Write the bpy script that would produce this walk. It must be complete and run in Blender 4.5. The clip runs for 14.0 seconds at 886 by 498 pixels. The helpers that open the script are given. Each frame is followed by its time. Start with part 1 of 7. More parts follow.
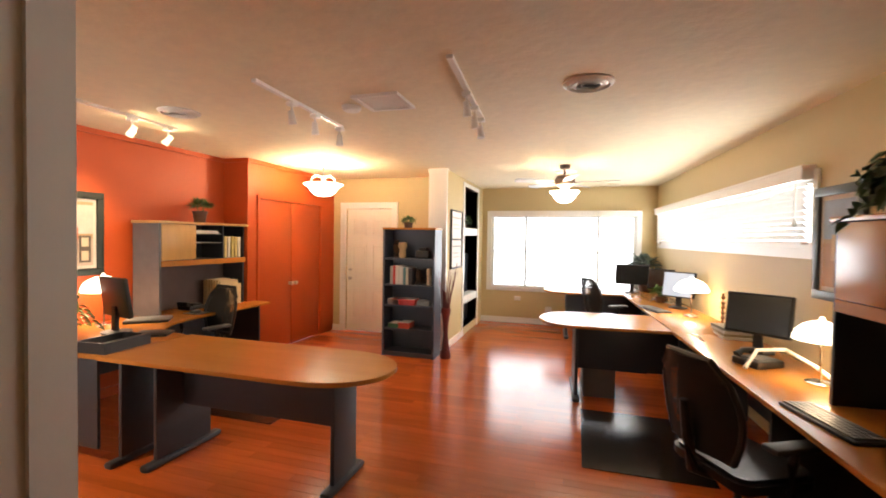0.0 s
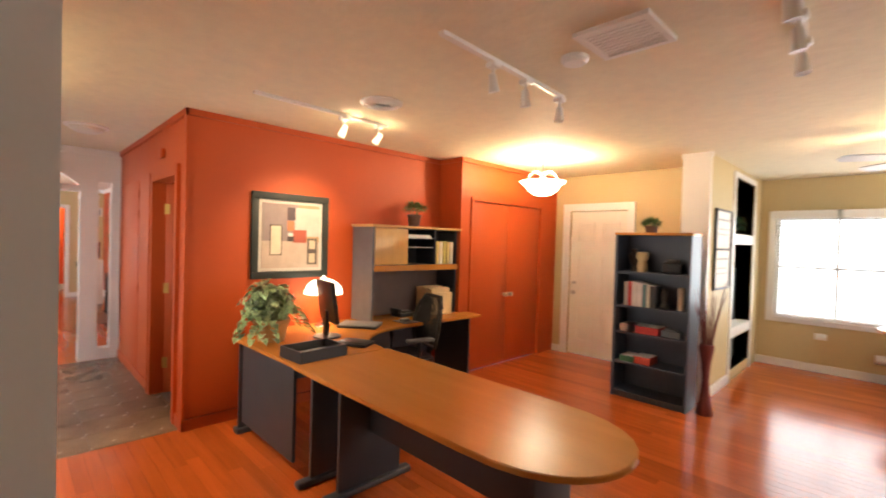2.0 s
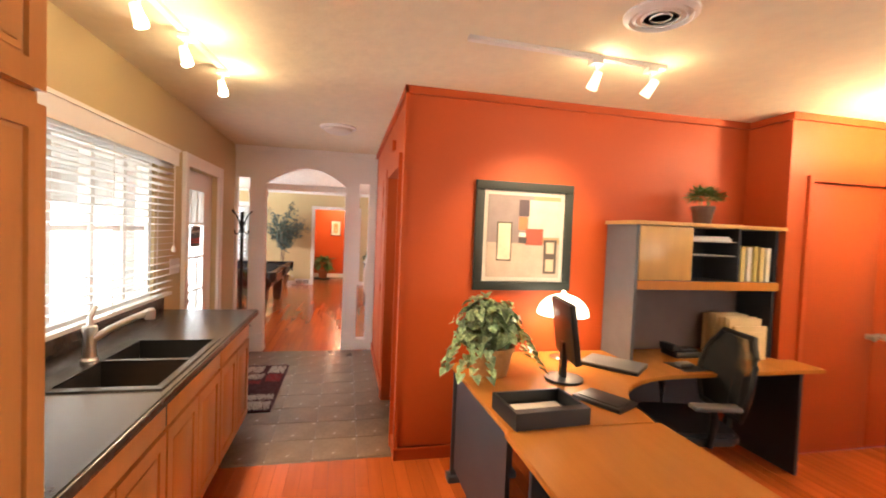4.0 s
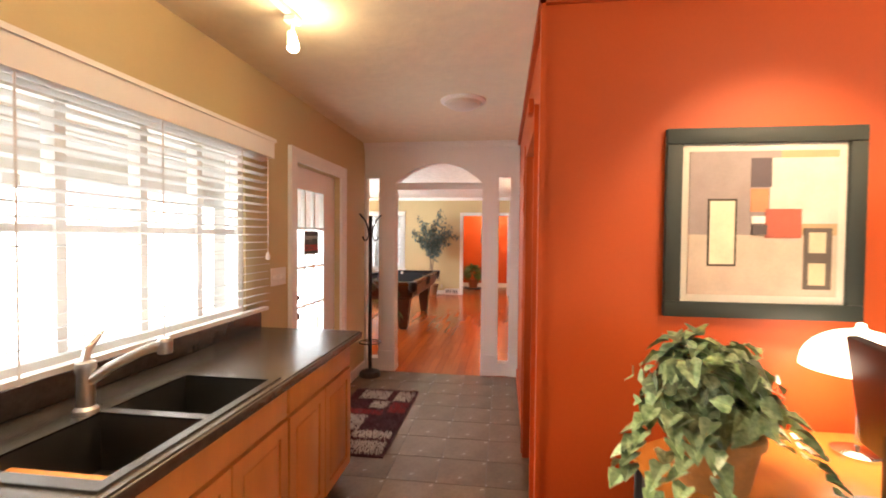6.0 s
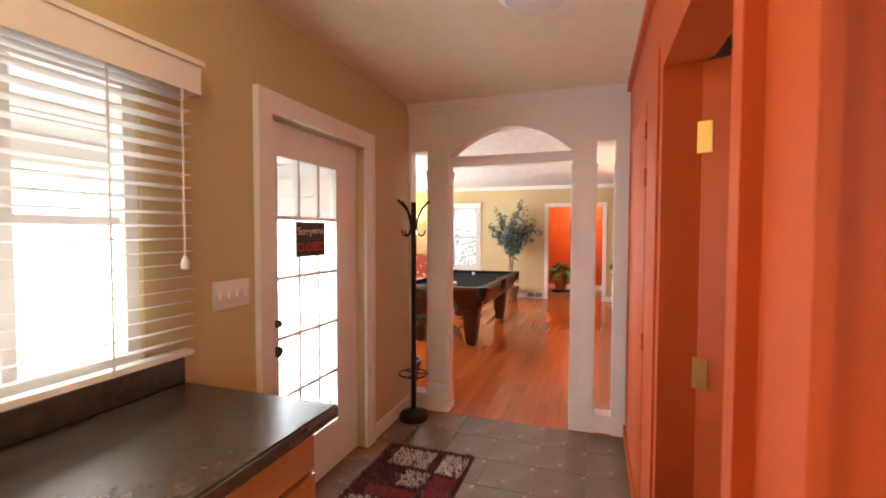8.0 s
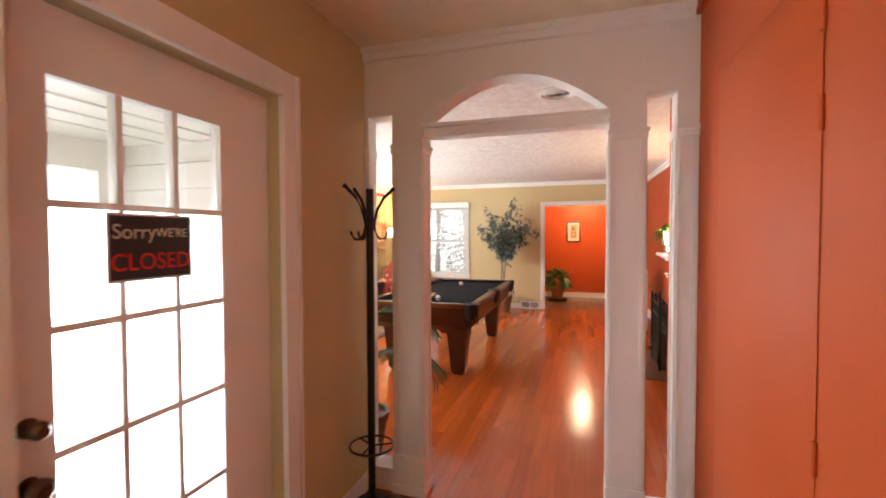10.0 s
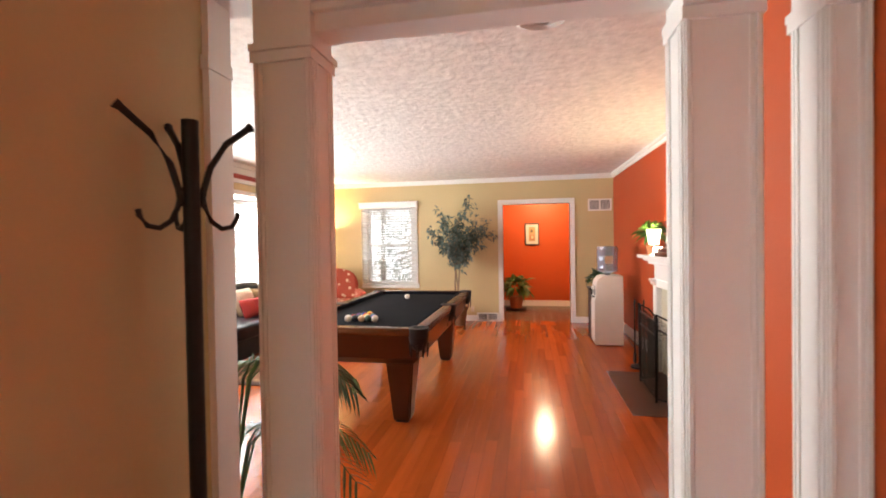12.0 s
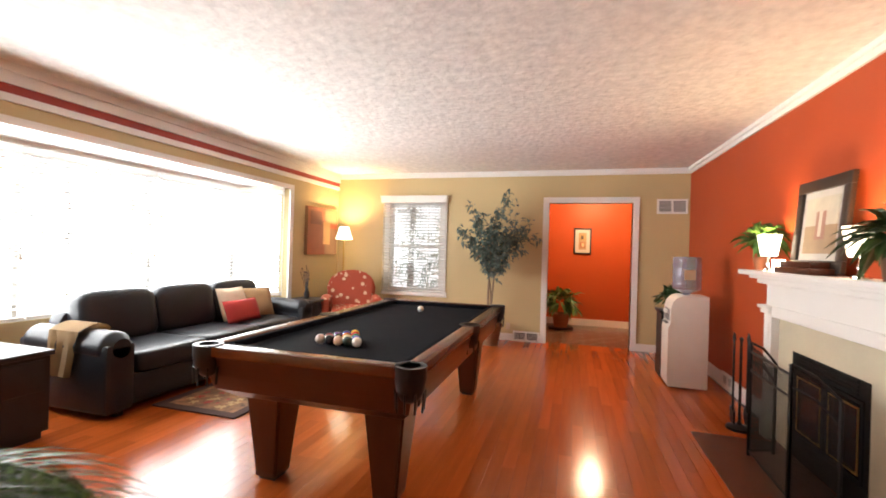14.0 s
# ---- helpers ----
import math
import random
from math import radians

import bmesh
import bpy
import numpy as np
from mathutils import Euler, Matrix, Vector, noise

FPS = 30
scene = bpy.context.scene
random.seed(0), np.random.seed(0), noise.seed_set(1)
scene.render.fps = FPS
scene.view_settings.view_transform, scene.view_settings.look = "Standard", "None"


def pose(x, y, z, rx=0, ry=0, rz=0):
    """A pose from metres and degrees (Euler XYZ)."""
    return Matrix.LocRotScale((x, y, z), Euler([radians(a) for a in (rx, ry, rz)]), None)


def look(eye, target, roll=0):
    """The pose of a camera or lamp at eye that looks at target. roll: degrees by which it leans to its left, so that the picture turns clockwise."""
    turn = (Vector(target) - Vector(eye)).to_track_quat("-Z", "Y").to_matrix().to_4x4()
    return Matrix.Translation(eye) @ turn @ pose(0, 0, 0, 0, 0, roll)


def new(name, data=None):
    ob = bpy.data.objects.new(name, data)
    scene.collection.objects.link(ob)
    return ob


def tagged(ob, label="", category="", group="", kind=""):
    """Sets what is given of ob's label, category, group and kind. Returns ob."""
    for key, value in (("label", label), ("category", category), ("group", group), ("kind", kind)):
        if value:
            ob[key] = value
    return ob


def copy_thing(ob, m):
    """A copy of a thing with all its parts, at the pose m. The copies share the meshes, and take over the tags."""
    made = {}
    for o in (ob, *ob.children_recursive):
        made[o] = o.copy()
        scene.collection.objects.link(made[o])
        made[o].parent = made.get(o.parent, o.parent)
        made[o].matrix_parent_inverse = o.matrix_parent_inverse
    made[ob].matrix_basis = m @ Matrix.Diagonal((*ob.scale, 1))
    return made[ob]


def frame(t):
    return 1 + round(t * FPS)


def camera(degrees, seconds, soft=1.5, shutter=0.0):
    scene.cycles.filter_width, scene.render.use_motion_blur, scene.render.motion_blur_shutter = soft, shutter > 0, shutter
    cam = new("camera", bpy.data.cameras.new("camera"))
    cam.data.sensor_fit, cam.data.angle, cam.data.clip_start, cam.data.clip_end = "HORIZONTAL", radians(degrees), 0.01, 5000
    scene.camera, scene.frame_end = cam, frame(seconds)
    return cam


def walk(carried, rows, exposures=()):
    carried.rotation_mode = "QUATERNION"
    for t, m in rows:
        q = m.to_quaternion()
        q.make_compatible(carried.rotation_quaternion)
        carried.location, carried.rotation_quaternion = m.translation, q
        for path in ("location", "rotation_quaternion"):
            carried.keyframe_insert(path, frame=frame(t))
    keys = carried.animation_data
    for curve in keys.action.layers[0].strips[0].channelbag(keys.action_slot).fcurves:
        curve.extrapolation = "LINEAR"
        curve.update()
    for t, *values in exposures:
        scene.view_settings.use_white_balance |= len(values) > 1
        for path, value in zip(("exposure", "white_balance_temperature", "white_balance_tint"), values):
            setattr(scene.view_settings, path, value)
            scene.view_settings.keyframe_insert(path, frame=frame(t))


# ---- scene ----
cam = camera(90.0, 14.0, soft=1.8, shutter=0.4)
PATH = [
    (0, (0.193, 0.333, 1.566), (-0.384, 2.247, 1.517), 0.9),
    (0.5, (0.113, 0.576, 1.583), (-0.611, 2.441, 1.55), 1.0),
    (1, (0.066, 0.809, 1.555), (-0.876, 2.573, 1.549), 1.3),
    (1.5, (-0.059, 0.976, 1.577), (-1.239, 2.591, 1.556), 1.8),
    (2, (-0.221, 1.19, 1.552), (-1.648, 2.591, 1.516), 1.7),
    (2.5, (-0.426, 1.424, 1.567), (-2.064, 2.57, 1.506), 1.2),
    (3, (-0.631, 1.547, 1.559), (-2.412, 2.454, 1.494), 1.1),
    (3.5, (-0.871, 1.686, 1.556), (-2.757, 2.348, 1.486), 1.6),
    (4, (-1.128, 1.798, 1.563), (-3.079, 2.23, 1.488), 2.3),
    (4.2, (-1.219, 1.867, 1.535), (-3.191, 2.193, 1.476), 2.8),
    (6.5, (-2.499, 2.014, 1.488), (-4.465, 1.651, 1.412), 0.1),
    (7, (-2.889, 1.973, 1.497), (-4.827, 1.487, 1.404), 0.5),
    (7.5, (-3.214, 1.972, 1.479), (-5.106, 1.328, 1.402), 0.2),
    (9.8, (-4.52, 1.690, 1.468), (-6.419, 1.062, 1.408), -0.2),
    (10, (-4.625, 1.661, 1.465), (-6.534, 1.068, 1.406), -0.2),
    (10.5, (-4.878, 1.608, 1.463), (-6.817, 1.125, 1.406), -0.1),
    (11, (-5.159, 1.553, 1.455), (-7.115, 1.135, 1.422), -0.1),
    (11.5, (-5.51, 1.471, 1.413), (-7.472, 1.083, 1.394), -0.5),
    (12, (-5.771, 1.418, 1.403), (-7.735, 1.04, 1.374), -0.9),
    (12.5, (-6.073, 1.367, 1.373), (-8.035, 0.98, 1.339), -0.5),
    (13, (-6.341, 1.343, 1.355), (-8.296, 0.918, 1.325), 0.4),
    (13.4, (-6.582, 1.32, 1.319), (-8.524, 0.844, 1.307), 1.3),
    (13.5, (-6.65, 1.341, 1.328), (-8.588, 0.847, 1.316), 1.3),
    (14, (-6.972, 1.322, 1.322), (-8.892, 0.762, 1.325), 1.7),
]
walk(cam, [(t, look(eye, target, roll)) for t, eye, target, roll in PATH],
     exposures=((0.0, 0.52), (1.5, 0.48), (3.0, 0.72), (4.0, 0.84), (6.5, 0.74), (7.5, 0.74), (9.8, 0.60), (10.5, 0.46), (11.0, 0.46), (12.5, 0.56), (13.0, 0.52), (14.0, 0.30)))

# ---- world and large lights ----
world = bpy.data.worlds.new("sky")
scene.world = world
world.use_nodes = True
wn = world.node_tree
sky = wn.nodes.new("ShaderNodeTexSky")
sky.sky_type, sky.sun_disc = "NISHITA", False
sky.sun_elevation, sky.sun_rotation = radians(48), radians(200)
wn.links.new(sky.outputs[0], wn.nodes["Background"].inputs[0])
wn.nodes["Background"].inputs[1].default_value = 0.12


def sun_lamp(strength, elevation, azimuth, angle):
    d = bpy.data.lights.new("sun", "SUN")
    d.energy, d.angle, d.color = strength, radians(angle), (1.0, 0.96, 0.9)
    ob = new("sun", d)
    ob.rotation_euler = (radians(90 - elevation), 0, radians(azimuth))
    return ob


sun_lamp(1.0, 48, 20, 12)


def window_lamp(name, centre, target, w, h, watts, color=(1.0, 0.98, 0.95)):
    d = bpy.data.lights.new(name, "AREA")
    d.shape, d.size, d.size_y, d.energy, d.color = "RECTANGLE", w, h, watts, color
    ob = new(name, d)
    ob.matrix_world = look(centre, target)
    return ob


def bulb(name, x, y, z, watts, color=(1.0, 0.72, 0.42), radius=0.05):
    d = bpy.data.lights.new(name, "POINT")
    d.energy, d.color, d.shadow_soft_size = watts, color, radius
    ob = new(name, d)
    ob.location = (x, y, z)
    return ob


def spot(name, eye, target, watts, color=(1.0, 0.74, 0.45), cone=75):
    d = bpy.data.lights.new(name, "SPOT")
    d.energy, d.color, d.spot_size, d.spot_blend, d.shadow_soft_size = watts, color, radians(cone), 0.8, 0.03
    ob = new(name, d)
    ob.matrix_world = look(eye, target)
    return ob


H = 2.52                      # ceiling
SLANT = 3.1                   # the desk wall is not quite square to the room
DESK_WALL = pose(1.51, 8.68, 0, 0, 0, SLANT - 90)   # local x runs back along the wall, local y into the room is -y

window_lamp("daylight_front", (-0.08, 8.55, 1.34), (-0.08, 4, 1.3), 2.5, 1.35, 21, (0.93, 0.97, 1.0))
window_lamp("daylight_front_outer", (-0.08, 8.90, 1.34), (-0.08, 4, 1.3), 2.5, 1.35, 26, (0.95, 0.98, 1.0))
window_lamp("daylight_side", tuple(DESK_WALL @ Vector((2.44, -0.085, 1.78))), tuple(DESK_WALL @ Vector((2.44, -3, 2.2))), 4.4, 0.44, 36)
window_lamp("daylight_side_outer", tuple(DESK_WALL @ Vector((2.44, 0.30, 1.78))), tuple(DESK_WALL @ Vector((2.44, -3, 1.7))), 4.4, 0.5, 34)
window_lamp("daylight_kitchen", (-3.53, 0.28, 1.34), (-3.53, 4, 1.3), 2.15, 0.62, 24)
window_lamp("daylight_glass_door", (-5.66, 0.30, 0.93), (-5.66, 3, 0.7), 0.86, 1.24, 24, (0.90, 0.95, 1.0))
window_lamp("daylight_bay", (-10.1, -2.90, 1.36), (-10.1, 3, 0.7), 3.5, 1.36, 125, (0.97, 0.99, 1.0))
window_lamp("daylight_bay_outer", (-10.1, -3.28, 1.35), (-10.1, 3, 1.3), 3.6, 1.45, 130, (0.97, 0.99, 1.0))
window_lamp("daylight_bay_side", (-12.22, -2.95, 1.35), (-10.5, -1.8, 1.3), 0.60, 1.45, 25)


# ---- materials ----
def material(name, color, rough=0.5, metal=0.0, vary=0.12, scale=6.0, fine=80.0, bump=0.0, bump_scale=None,
             island=0.0, spec=0.5, coat=0.0, transmission=0.0, emit=None, strength=0.0, sheen=0.0, dark=None, rand=0.0, stretch=None, bump_dist=0.01):
    m = bpy.data.materials.new(name)
    m.use_nodes = True
    nt = m.node_tree
    b = nt.nodes["Principled BSDF"]
    b.inputs["Roughness"].default_value = rough
    b.inputs["Metallic"].default_value = metal
    b.inputs["Specular IOR Level"].default_value = spec
    b.inputs["Coat Weight"].default_value = coat
    b.inputs["Coat Roughness"].default_value = 0.08
    b.inputs["Transmission Weight"].default_value = transmission
    b.inputs["Sheen Weight"].default_value = sheen
    if emit:
        b.inputs["Emission Color"].default_value = (*emit, 1)
        b.inputs["Emission Strength"].default_value = strength
    co = nt.nodes.new("ShaderNodeTexCoord")
    src = co.outputs["Object"]
    if stretch:
        mp = nt.nodes.new("ShaderNodeMapping")
        mp.inputs["Scale"].default_value = stretch
        nt.links.new(src, mp.inputs[0])
        src = mp.outputs[0]
    n1, n2 = nt.nodes.new("ShaderNodeTexNoise"), nt.nodes.new("ShaderNodeTexNoise")
    n1.inputs["Scale"].default_value, n1.inputs["Detail"].default_value = scale, 5
    n2.inputs["Scale"].default_value, n2.inputs["Detail"].default_value = fine, 3
    for n in (n1, n2):
        nt.links.new(src, n.inputs["Vector"])
    mix = nt.nodes.new("ShaderNodeMix")
    mix.data_type = "RGBA"
    a = dark or tuple(c * (1 - vary) for c in color)
    z = tuple(min(1, c * (1 + vary * 0.6)) for c in color)
    mix.inputs[6].default_value, mix.inputs[7].default_value = (*a, 1), (*z, 1)
    add = nt.nodes.new("ShaderNodeMath")
    add.operation = "MULTIPLY_ADD"
    nt.links.new(n2.outputs[0], add.inputs[0])
    add.inputs[1].default_value = 0.5
    half = nt.nodes.new("ShaderNodeMath")
    half.operation = "MULTIPLY_ADD"
    nt.links.new(n1.outputs[0], half.inputs[0])
    half.inputs[1].default_value, half.inputs[2].default_value = 1.6, -0.55
    nt.links.new(half.outputs[0], add.inputs[2])
    clamp = nt.nodes.new("ShaderNodeClamp")
    nt.links.new(add.outputs[0], clamp.inputs[0])
    nt.links.new(clamp.outputs[0], mix.inputs[0])
    out = mix.outputs[2]
    if rand or island:
        hsv = nt.nodes.new("ShaderNodeHueSaturation")
        g = nt.nodes.new("ShaderNodeObjectInfo" if rand else "ShaderNodeNewGeometry")
        mr = nt.nodes.new("ShaderNodeMapRange")
        k = rand or island
        mr.inputs[3].default_value, mr.inputs[4].default_value = 1 - k, 1 + k
        nt.links.new(g.outputs["Random" if rand else "Random Per Island"], mr.inputs[0])
        nt.links.new(mr.outputs[0], hsv.inputs["Value"])
        nt.links.new(out, hsv.inputs["Color"])
        out = hsv.outputs[0]
    nt.links.new(out, b.inputs["Base Color"])
    rr = nt.nodes.new("ShaderNodeMapRange")
    rr.inputs[3].default_value, rr.inputs[4].default_value = max(0.02, rough * (0.85 if scale < 30 else 0.97)), min(1, rough * (1.18 if scale < 30 else 1.03))
    nt.links.new(n1.outputs[0], rr.inputs[0])
    nt.links.new(rr.outputs[0], b.inputs["Roughness"])
    if bump:
        n3 = nt.nodes.new("ShaderNodeTexNoise")
        n3.inputs["Scale"].default_value, n3.inputs["Detail"].default_value = bump_scale or fine, 4
        nt.links.new(src, n3.inputs["Vector"])
        bp = nt.nodes.new("ShaderNodeBump")
        bp.inputs["Strength"].default_value, bp.inputs["Distance"].default_value = bump, bump_dist
        nt.links.new(n3.outputs[0], bp.inputs["Height"])
        nt.links.new(bp.outputs[0], b.inputs["Normal"])
    return m


TAN = material("tan_wall_paint", (0.55, 0.43, 0.22), 0.55, vary=0.05, scale=1.5, bump=0.05, bump_scale=120)
BRICKRED = material("deep_orange_wall_paint", (0.40, 0.060, 0.015), 0.5, spec=0.3, vary=0.08, scale=1.5, bump=0.05, bump_scale=120)
ORANGE = material("orange_wall_paint", (0.47, 0.076, 0.015), 0.5, spec=0.3, vary=0.08, scale=1.5, bump=0.05, bump_scale=120)
WHITE = material("white_trim_paint", (0.80, 0.78, 0.74), 0.35, vary=0.04, scale=3, bump=0.02)
CEIL = material("textured_ceiling", (0.78, 0.70, 0.51), 0.8, vary=0.07, scale=10, fine=34, bump=0.45, bump_scale=14, bump_dist=0.010)
# knockdown texture: colour mottling adds painted shade to what the bump gives
CEIL_L = material("shade_mottled_ceiling", (0.80, 0.77, 0.73), 0.8, vary=0.20, scale=14, fine=40, bump=0.85, bump_scale=17, bump_dist=0.014)
SLAB = material("subfloor", (0.10, 0.05, 0.03), 0.8)
PLANK = material("cherry_floor_boards", (0.44, 0.094, 0.018), 0.17, vary=0.20, scale=3, fine=60, rand=0.17, stretch=(0.6, 8, 1), bump=0.015, bump_scale=20)
PLANK_REST = material("cherry_floor_boards_joined", (0.44, 0.094, 0.018), 0.17, vary=0.20, scale=3, fine=60, island=0.17, stretch=(0.6, 8, 1), bump=0.015, bump_scale=20)
TILE = material("slate_floor_tile", (0.185, 0.125, 0.082), 0.26, vary=0.42, scale=5, fine=40, rand=0.15, bump=0.12, bump_scale=18)
GROUT = material("grout", (0.125, 0.09, 0.065), 0.8)
BLIND = material("white_blind_slats", (0.85, 0.85, 0.84), 0.5, vary=0.03)
bn = BLIND.node_tree
tr = bn.nodes.new("ShaderNodeBsdfTranslucent")
tr.inputs[0].default_value = (0.85, 0.85, 0.83, 1)
mx = bn.nodes.new("ShaderNodeMixShader")
mx.inputs[0].default_value = 0.5
bn.links.new(bn.nodes["Principled BSDF"].outputs[0], mx.inputs[1])
bn.links.new(tr.outputs[0], mx.inputs[2])
bn.links.new(mx.outputs[0], bn.nodes["Material Output"].inputs[0])
CHERRY = material("cherry_desk_laminate", (0.50, 0.20, 0.040), 0.24, vary=0.10, scale=1.2, fine=14, stretch=(1, 9, 1))
SLATE = material("slate_grey_laminate", (0.034, 0.038, 0.048), 0.42, vary=0.12, scale=4, fine=200)
BLACK = material("black_plastic", (0.012, 0.012, 0.014), 0.4, vary=0.2)
GLASS = material("window_glass", (1, 1, 1), 0.02, transmission=1.0, vary=0.0)
GLOW = bpy.data.materials.new("bright_daylight")
GLOW.use_nodes = True
e = GLOW.node_tree.nodes.new("ShaderNodeEmission")
e.inputs[0].default_value, e.inputs[1].default_value = (0.97, 0.985, 1.0, 1), 1.6
GLOW.node_tree.links.new(e.outputs[0], GLOW.node_tree.nodes["Material Output"].inputs[0])
SHADE = material("lit_lamp_glass", (0.95, 0.9, 0.8), 0.4, emit=(1.0, 0.84, 0.60), strength=13.0)


# ---- mesh helpers ----
def box(bm, x0, x1, y0, y1, z0, z1, bevel=0.0):
    x0, x1, y0, y1, z0, z1 = min(x0, x1), max(x0, x1), min(y0, y1), max(y0, y1), min(z0, z1), max(z0, z1)
    v = [bm.verts.new(p) for p in ((x0, y0, z0), (x1, y0, z0), (x1, y1, z0), (x0, y1, z0), (x0, y0, z1), (x1, y0, z1), (x1, y1, z1), (x0, y1, z1))]
    f = [bm.faces.new([v[i] for i in q]) for q in ((0, 3, 2, 1), (4, 5, 6, 7), (0, 1, 5, 4), (1, 2, 6, 5), (2, 3, 7, 6), (3, 0, 4, 7))]
    if bevel:
        edges = list({e for q in f for e in q.edges})
        bmesh.ops.bevel(bm, geom=edges, offset=bevel, segments=2, affect="EDGES", profile=0.5)
    return bm


def boxes(*rows, bevel=0.0):
    bm = bmesh.new()
    for r in rows:
        box(bm, *r, bevel=bevel)
    return bm


def prism(bm, outline, z0, z1, bevel=0.0):
    """An outline in x and y, drawn up from z0 to z1."""
    lo, hi = [bm.verts.new((x, y, z0)) for x, y in outline], [bm.verts.new((x, y, z1)) for x, y in outline]
    n = len(outline)
    fs = [bm.faces.new(lo[::-1]), bm.faces.new(hi)] + [bm.faces.new((lo[i], lo[(i + 1) % n], hi[(i + 1) % n], hi[i])) for i in range(n)]
    bmesh.ops.recalc_face_normals(bm, faces=fs)
    if bevel:
        bmesh.ops.bevel(bm, geom=list(set(fs[0].edges) | set(fs[1].edges)), offset=bevel, segments=2, affect="EDGES")
    return bm


def lathe(bm, rows, x=0.0, y=0.0, n=24):
    """A turned body from (radius, z) rows."""
    rings = [[bm.verts.new((x + r * math.cos(2 * math.pi * i / n), y + r * math.sin(2 * math.pi * i / n), z)) for i in range(n)] for r, z in rows]
    for a, b in zip(rings, rings[1:]):
        for i in range(n):
            bm.faces.new((a[i], a[(i + 1) % n], b[(i + 1) % n], b[i]))
    for ring, turn in ((rings[0], -1), (rings[-1], 1)):
        if sum((v.co - ring[0].co).length for v in ring) > 1e-4:
            bm.faces.new(ring[::turn])
    return bm


def tube(bm, points, radius, n=8):
    """A round bar along points; radius a number or one for each point."""
    pts = [Vector(p) for p in points]
    rad = radius if isinstance(radius, (list, tuple)) else [radius] * len(pts)
    rings = []
    for i, p in enumerate(pts):
        d = (pts[min(i + 1, len(pts) - 1)] - pts[max(i - 1, 0)]).normalized()
        side = d.cross(Vector((0, 0, 1)) if abs(d.z) < 0.9 else Vector((1, 0, 0))).normalized()
        up = side.cross(d)
        rings.append([bm.verts.new(p + rad[i] * (math.cos(2 * math.pi * k / n) * side + math.sin(2 * math.pi * k / n) * up)) for k in range(n)])
    for a, b in zip(rings, rings[1:]):
        for k in range(n):
            bm.faces.new((a[k], a[(k + 1) % n], b[(k + 1) % n], b[k]))
    bm.faces.new(rings[0][::-1])
    bm.faces.new(rings[-1])
    return bm


def arc(c, r, a0, a1, n=12):
    return [(c[0] + r * math.cos(radians(a0 + (a1 - a0) * i / n)), c[1] + r * math.sin(radians(a0 + (a1 - a0) * i / n))) for i in range(n + 1)]


def finish(name, bm, mat, smooth=False):
    bmesh.ops.recalc_face_normals(bm, faces=bm.faces)
    me = bpy.data.meshes.new(name)
    bm.to_mesh(me)
    bm.free()
    if smooth:
        me.shade_smooth()
        me.set_sharp_from_angle(angle=radians(35))
    for m in mat if isinstance(mat, (list, tuple)) else [mat]:
        me.materials.append(m)
    return new(name, me)


def part(name, bm, mat, parent, label="", smooth=True):
    ob = finish(name, bm, mat, smooth)
    ob.parent = parent
    if label:
        ob["label"] = label
    return ob


def thing(name, label, category, m=None, group="", kind=""):
    ob = new(name)
    ob.empty_display_size = 0.1
    if m is not None:
        ob.matrix_world = m
    return tagged(ob, label, category, group, kind)


def single(name, bm, mat, label, category, m=None, group="", kind="", smooth=True):
    ob = finish(name, bm, mat, smooth)
    if m is not None:
        ob.matrix_world = m
    return tagged(ob, label, category, group, kind)


def structure(name, bm, mat, label, category, m=None):
    return single(name, bm, mat, label, category, m, kind="structure", smooth=False)


def panel_rows(a0, a1, z0, z1, holes):
    """Rectangles of a wall face round its openings (a0, a1, z0, z1)."""
    rows, at = [], a0
    for h0, h1, hz0, hz1 in sorted(holes):
        rows.append((at, h0, z0, z1))
        if hz0 > z0:
            rows.append((h0, h1, z0, hz0))
        if hz1 < z1:
            rows.append((h0, h1, hz1, z1))
        at = h1
    return [r for r in rows + [(at, a1, z0, z1)] if r[1] - r[0] > 1e-4]


def wall_along_x(name, y0, y1, x0, x1, mat, label, holes=(), z0=0.0, z1=H, m=None):
    return structure(name, boxes(*[(a, b, y0, y1, c, d) for a, b, c, d in panel_rows(x0, x1, z0, z1, holes)]), mat, label, "wall", m)


def wall_along_y(name, x0, x1, y0, y1, mat, label, holes=(), z0=0.0, z1=H):
    return structure(name, boxes(*[(x0, x1, a, b, c, d) for a, b, c, d in panel_rows(y0, y1, z0, z1, holes)]), mat, label, "wall")


# ---- structure ----
structure("floor_base", boxes((-16.2, 2.8, -3.6, 9.2, -0.2, -0.02)), SLAB, "dark subfloor under the finished floors", "floor")
structure("ceiling", boxes((-7.05, 2.6, -1.7, 8.9, H, H + 0.1)), CEIL, "cream textured ceiling of office and kitchen", "ceiling")
structure("ceiling_living", boxes((-16.0, -7.05, -3.5, 3.0, H, H + 0.1)), CEIL_L, "off-white knockdown textured living room ceiling", "ceiling")

# kitchen and hall
wall_along_x("wall_kitchen_window", 0.36, 0.48, -7.05, -1.2, TAN, "tan painted kitchen wall with window and glass door", [(-6.17, -5.25, 0, 2.04), (-4.62, -2.45, 1.02, 2.0)])
structure("wall_kitchen_end", boxes((-1.78, -1.2, 0.48, 1.24, 0, H)), WHITE, "white boxed wall end beside the pantry cabinet", "wall")
structure("trim_wall_end", boxes((-1.2, -1.185, 1.13, 1.25, 0, H)), WHITE, "white corner casing on the wall end", "trim")
wall_along_x("wall_hall_orange", 2.18, 2.30, -7.65, -4.08, ORANGE, "orange painted hall wall with a closet doorway", [(-5.16, -4.36, 0, 2.03)])

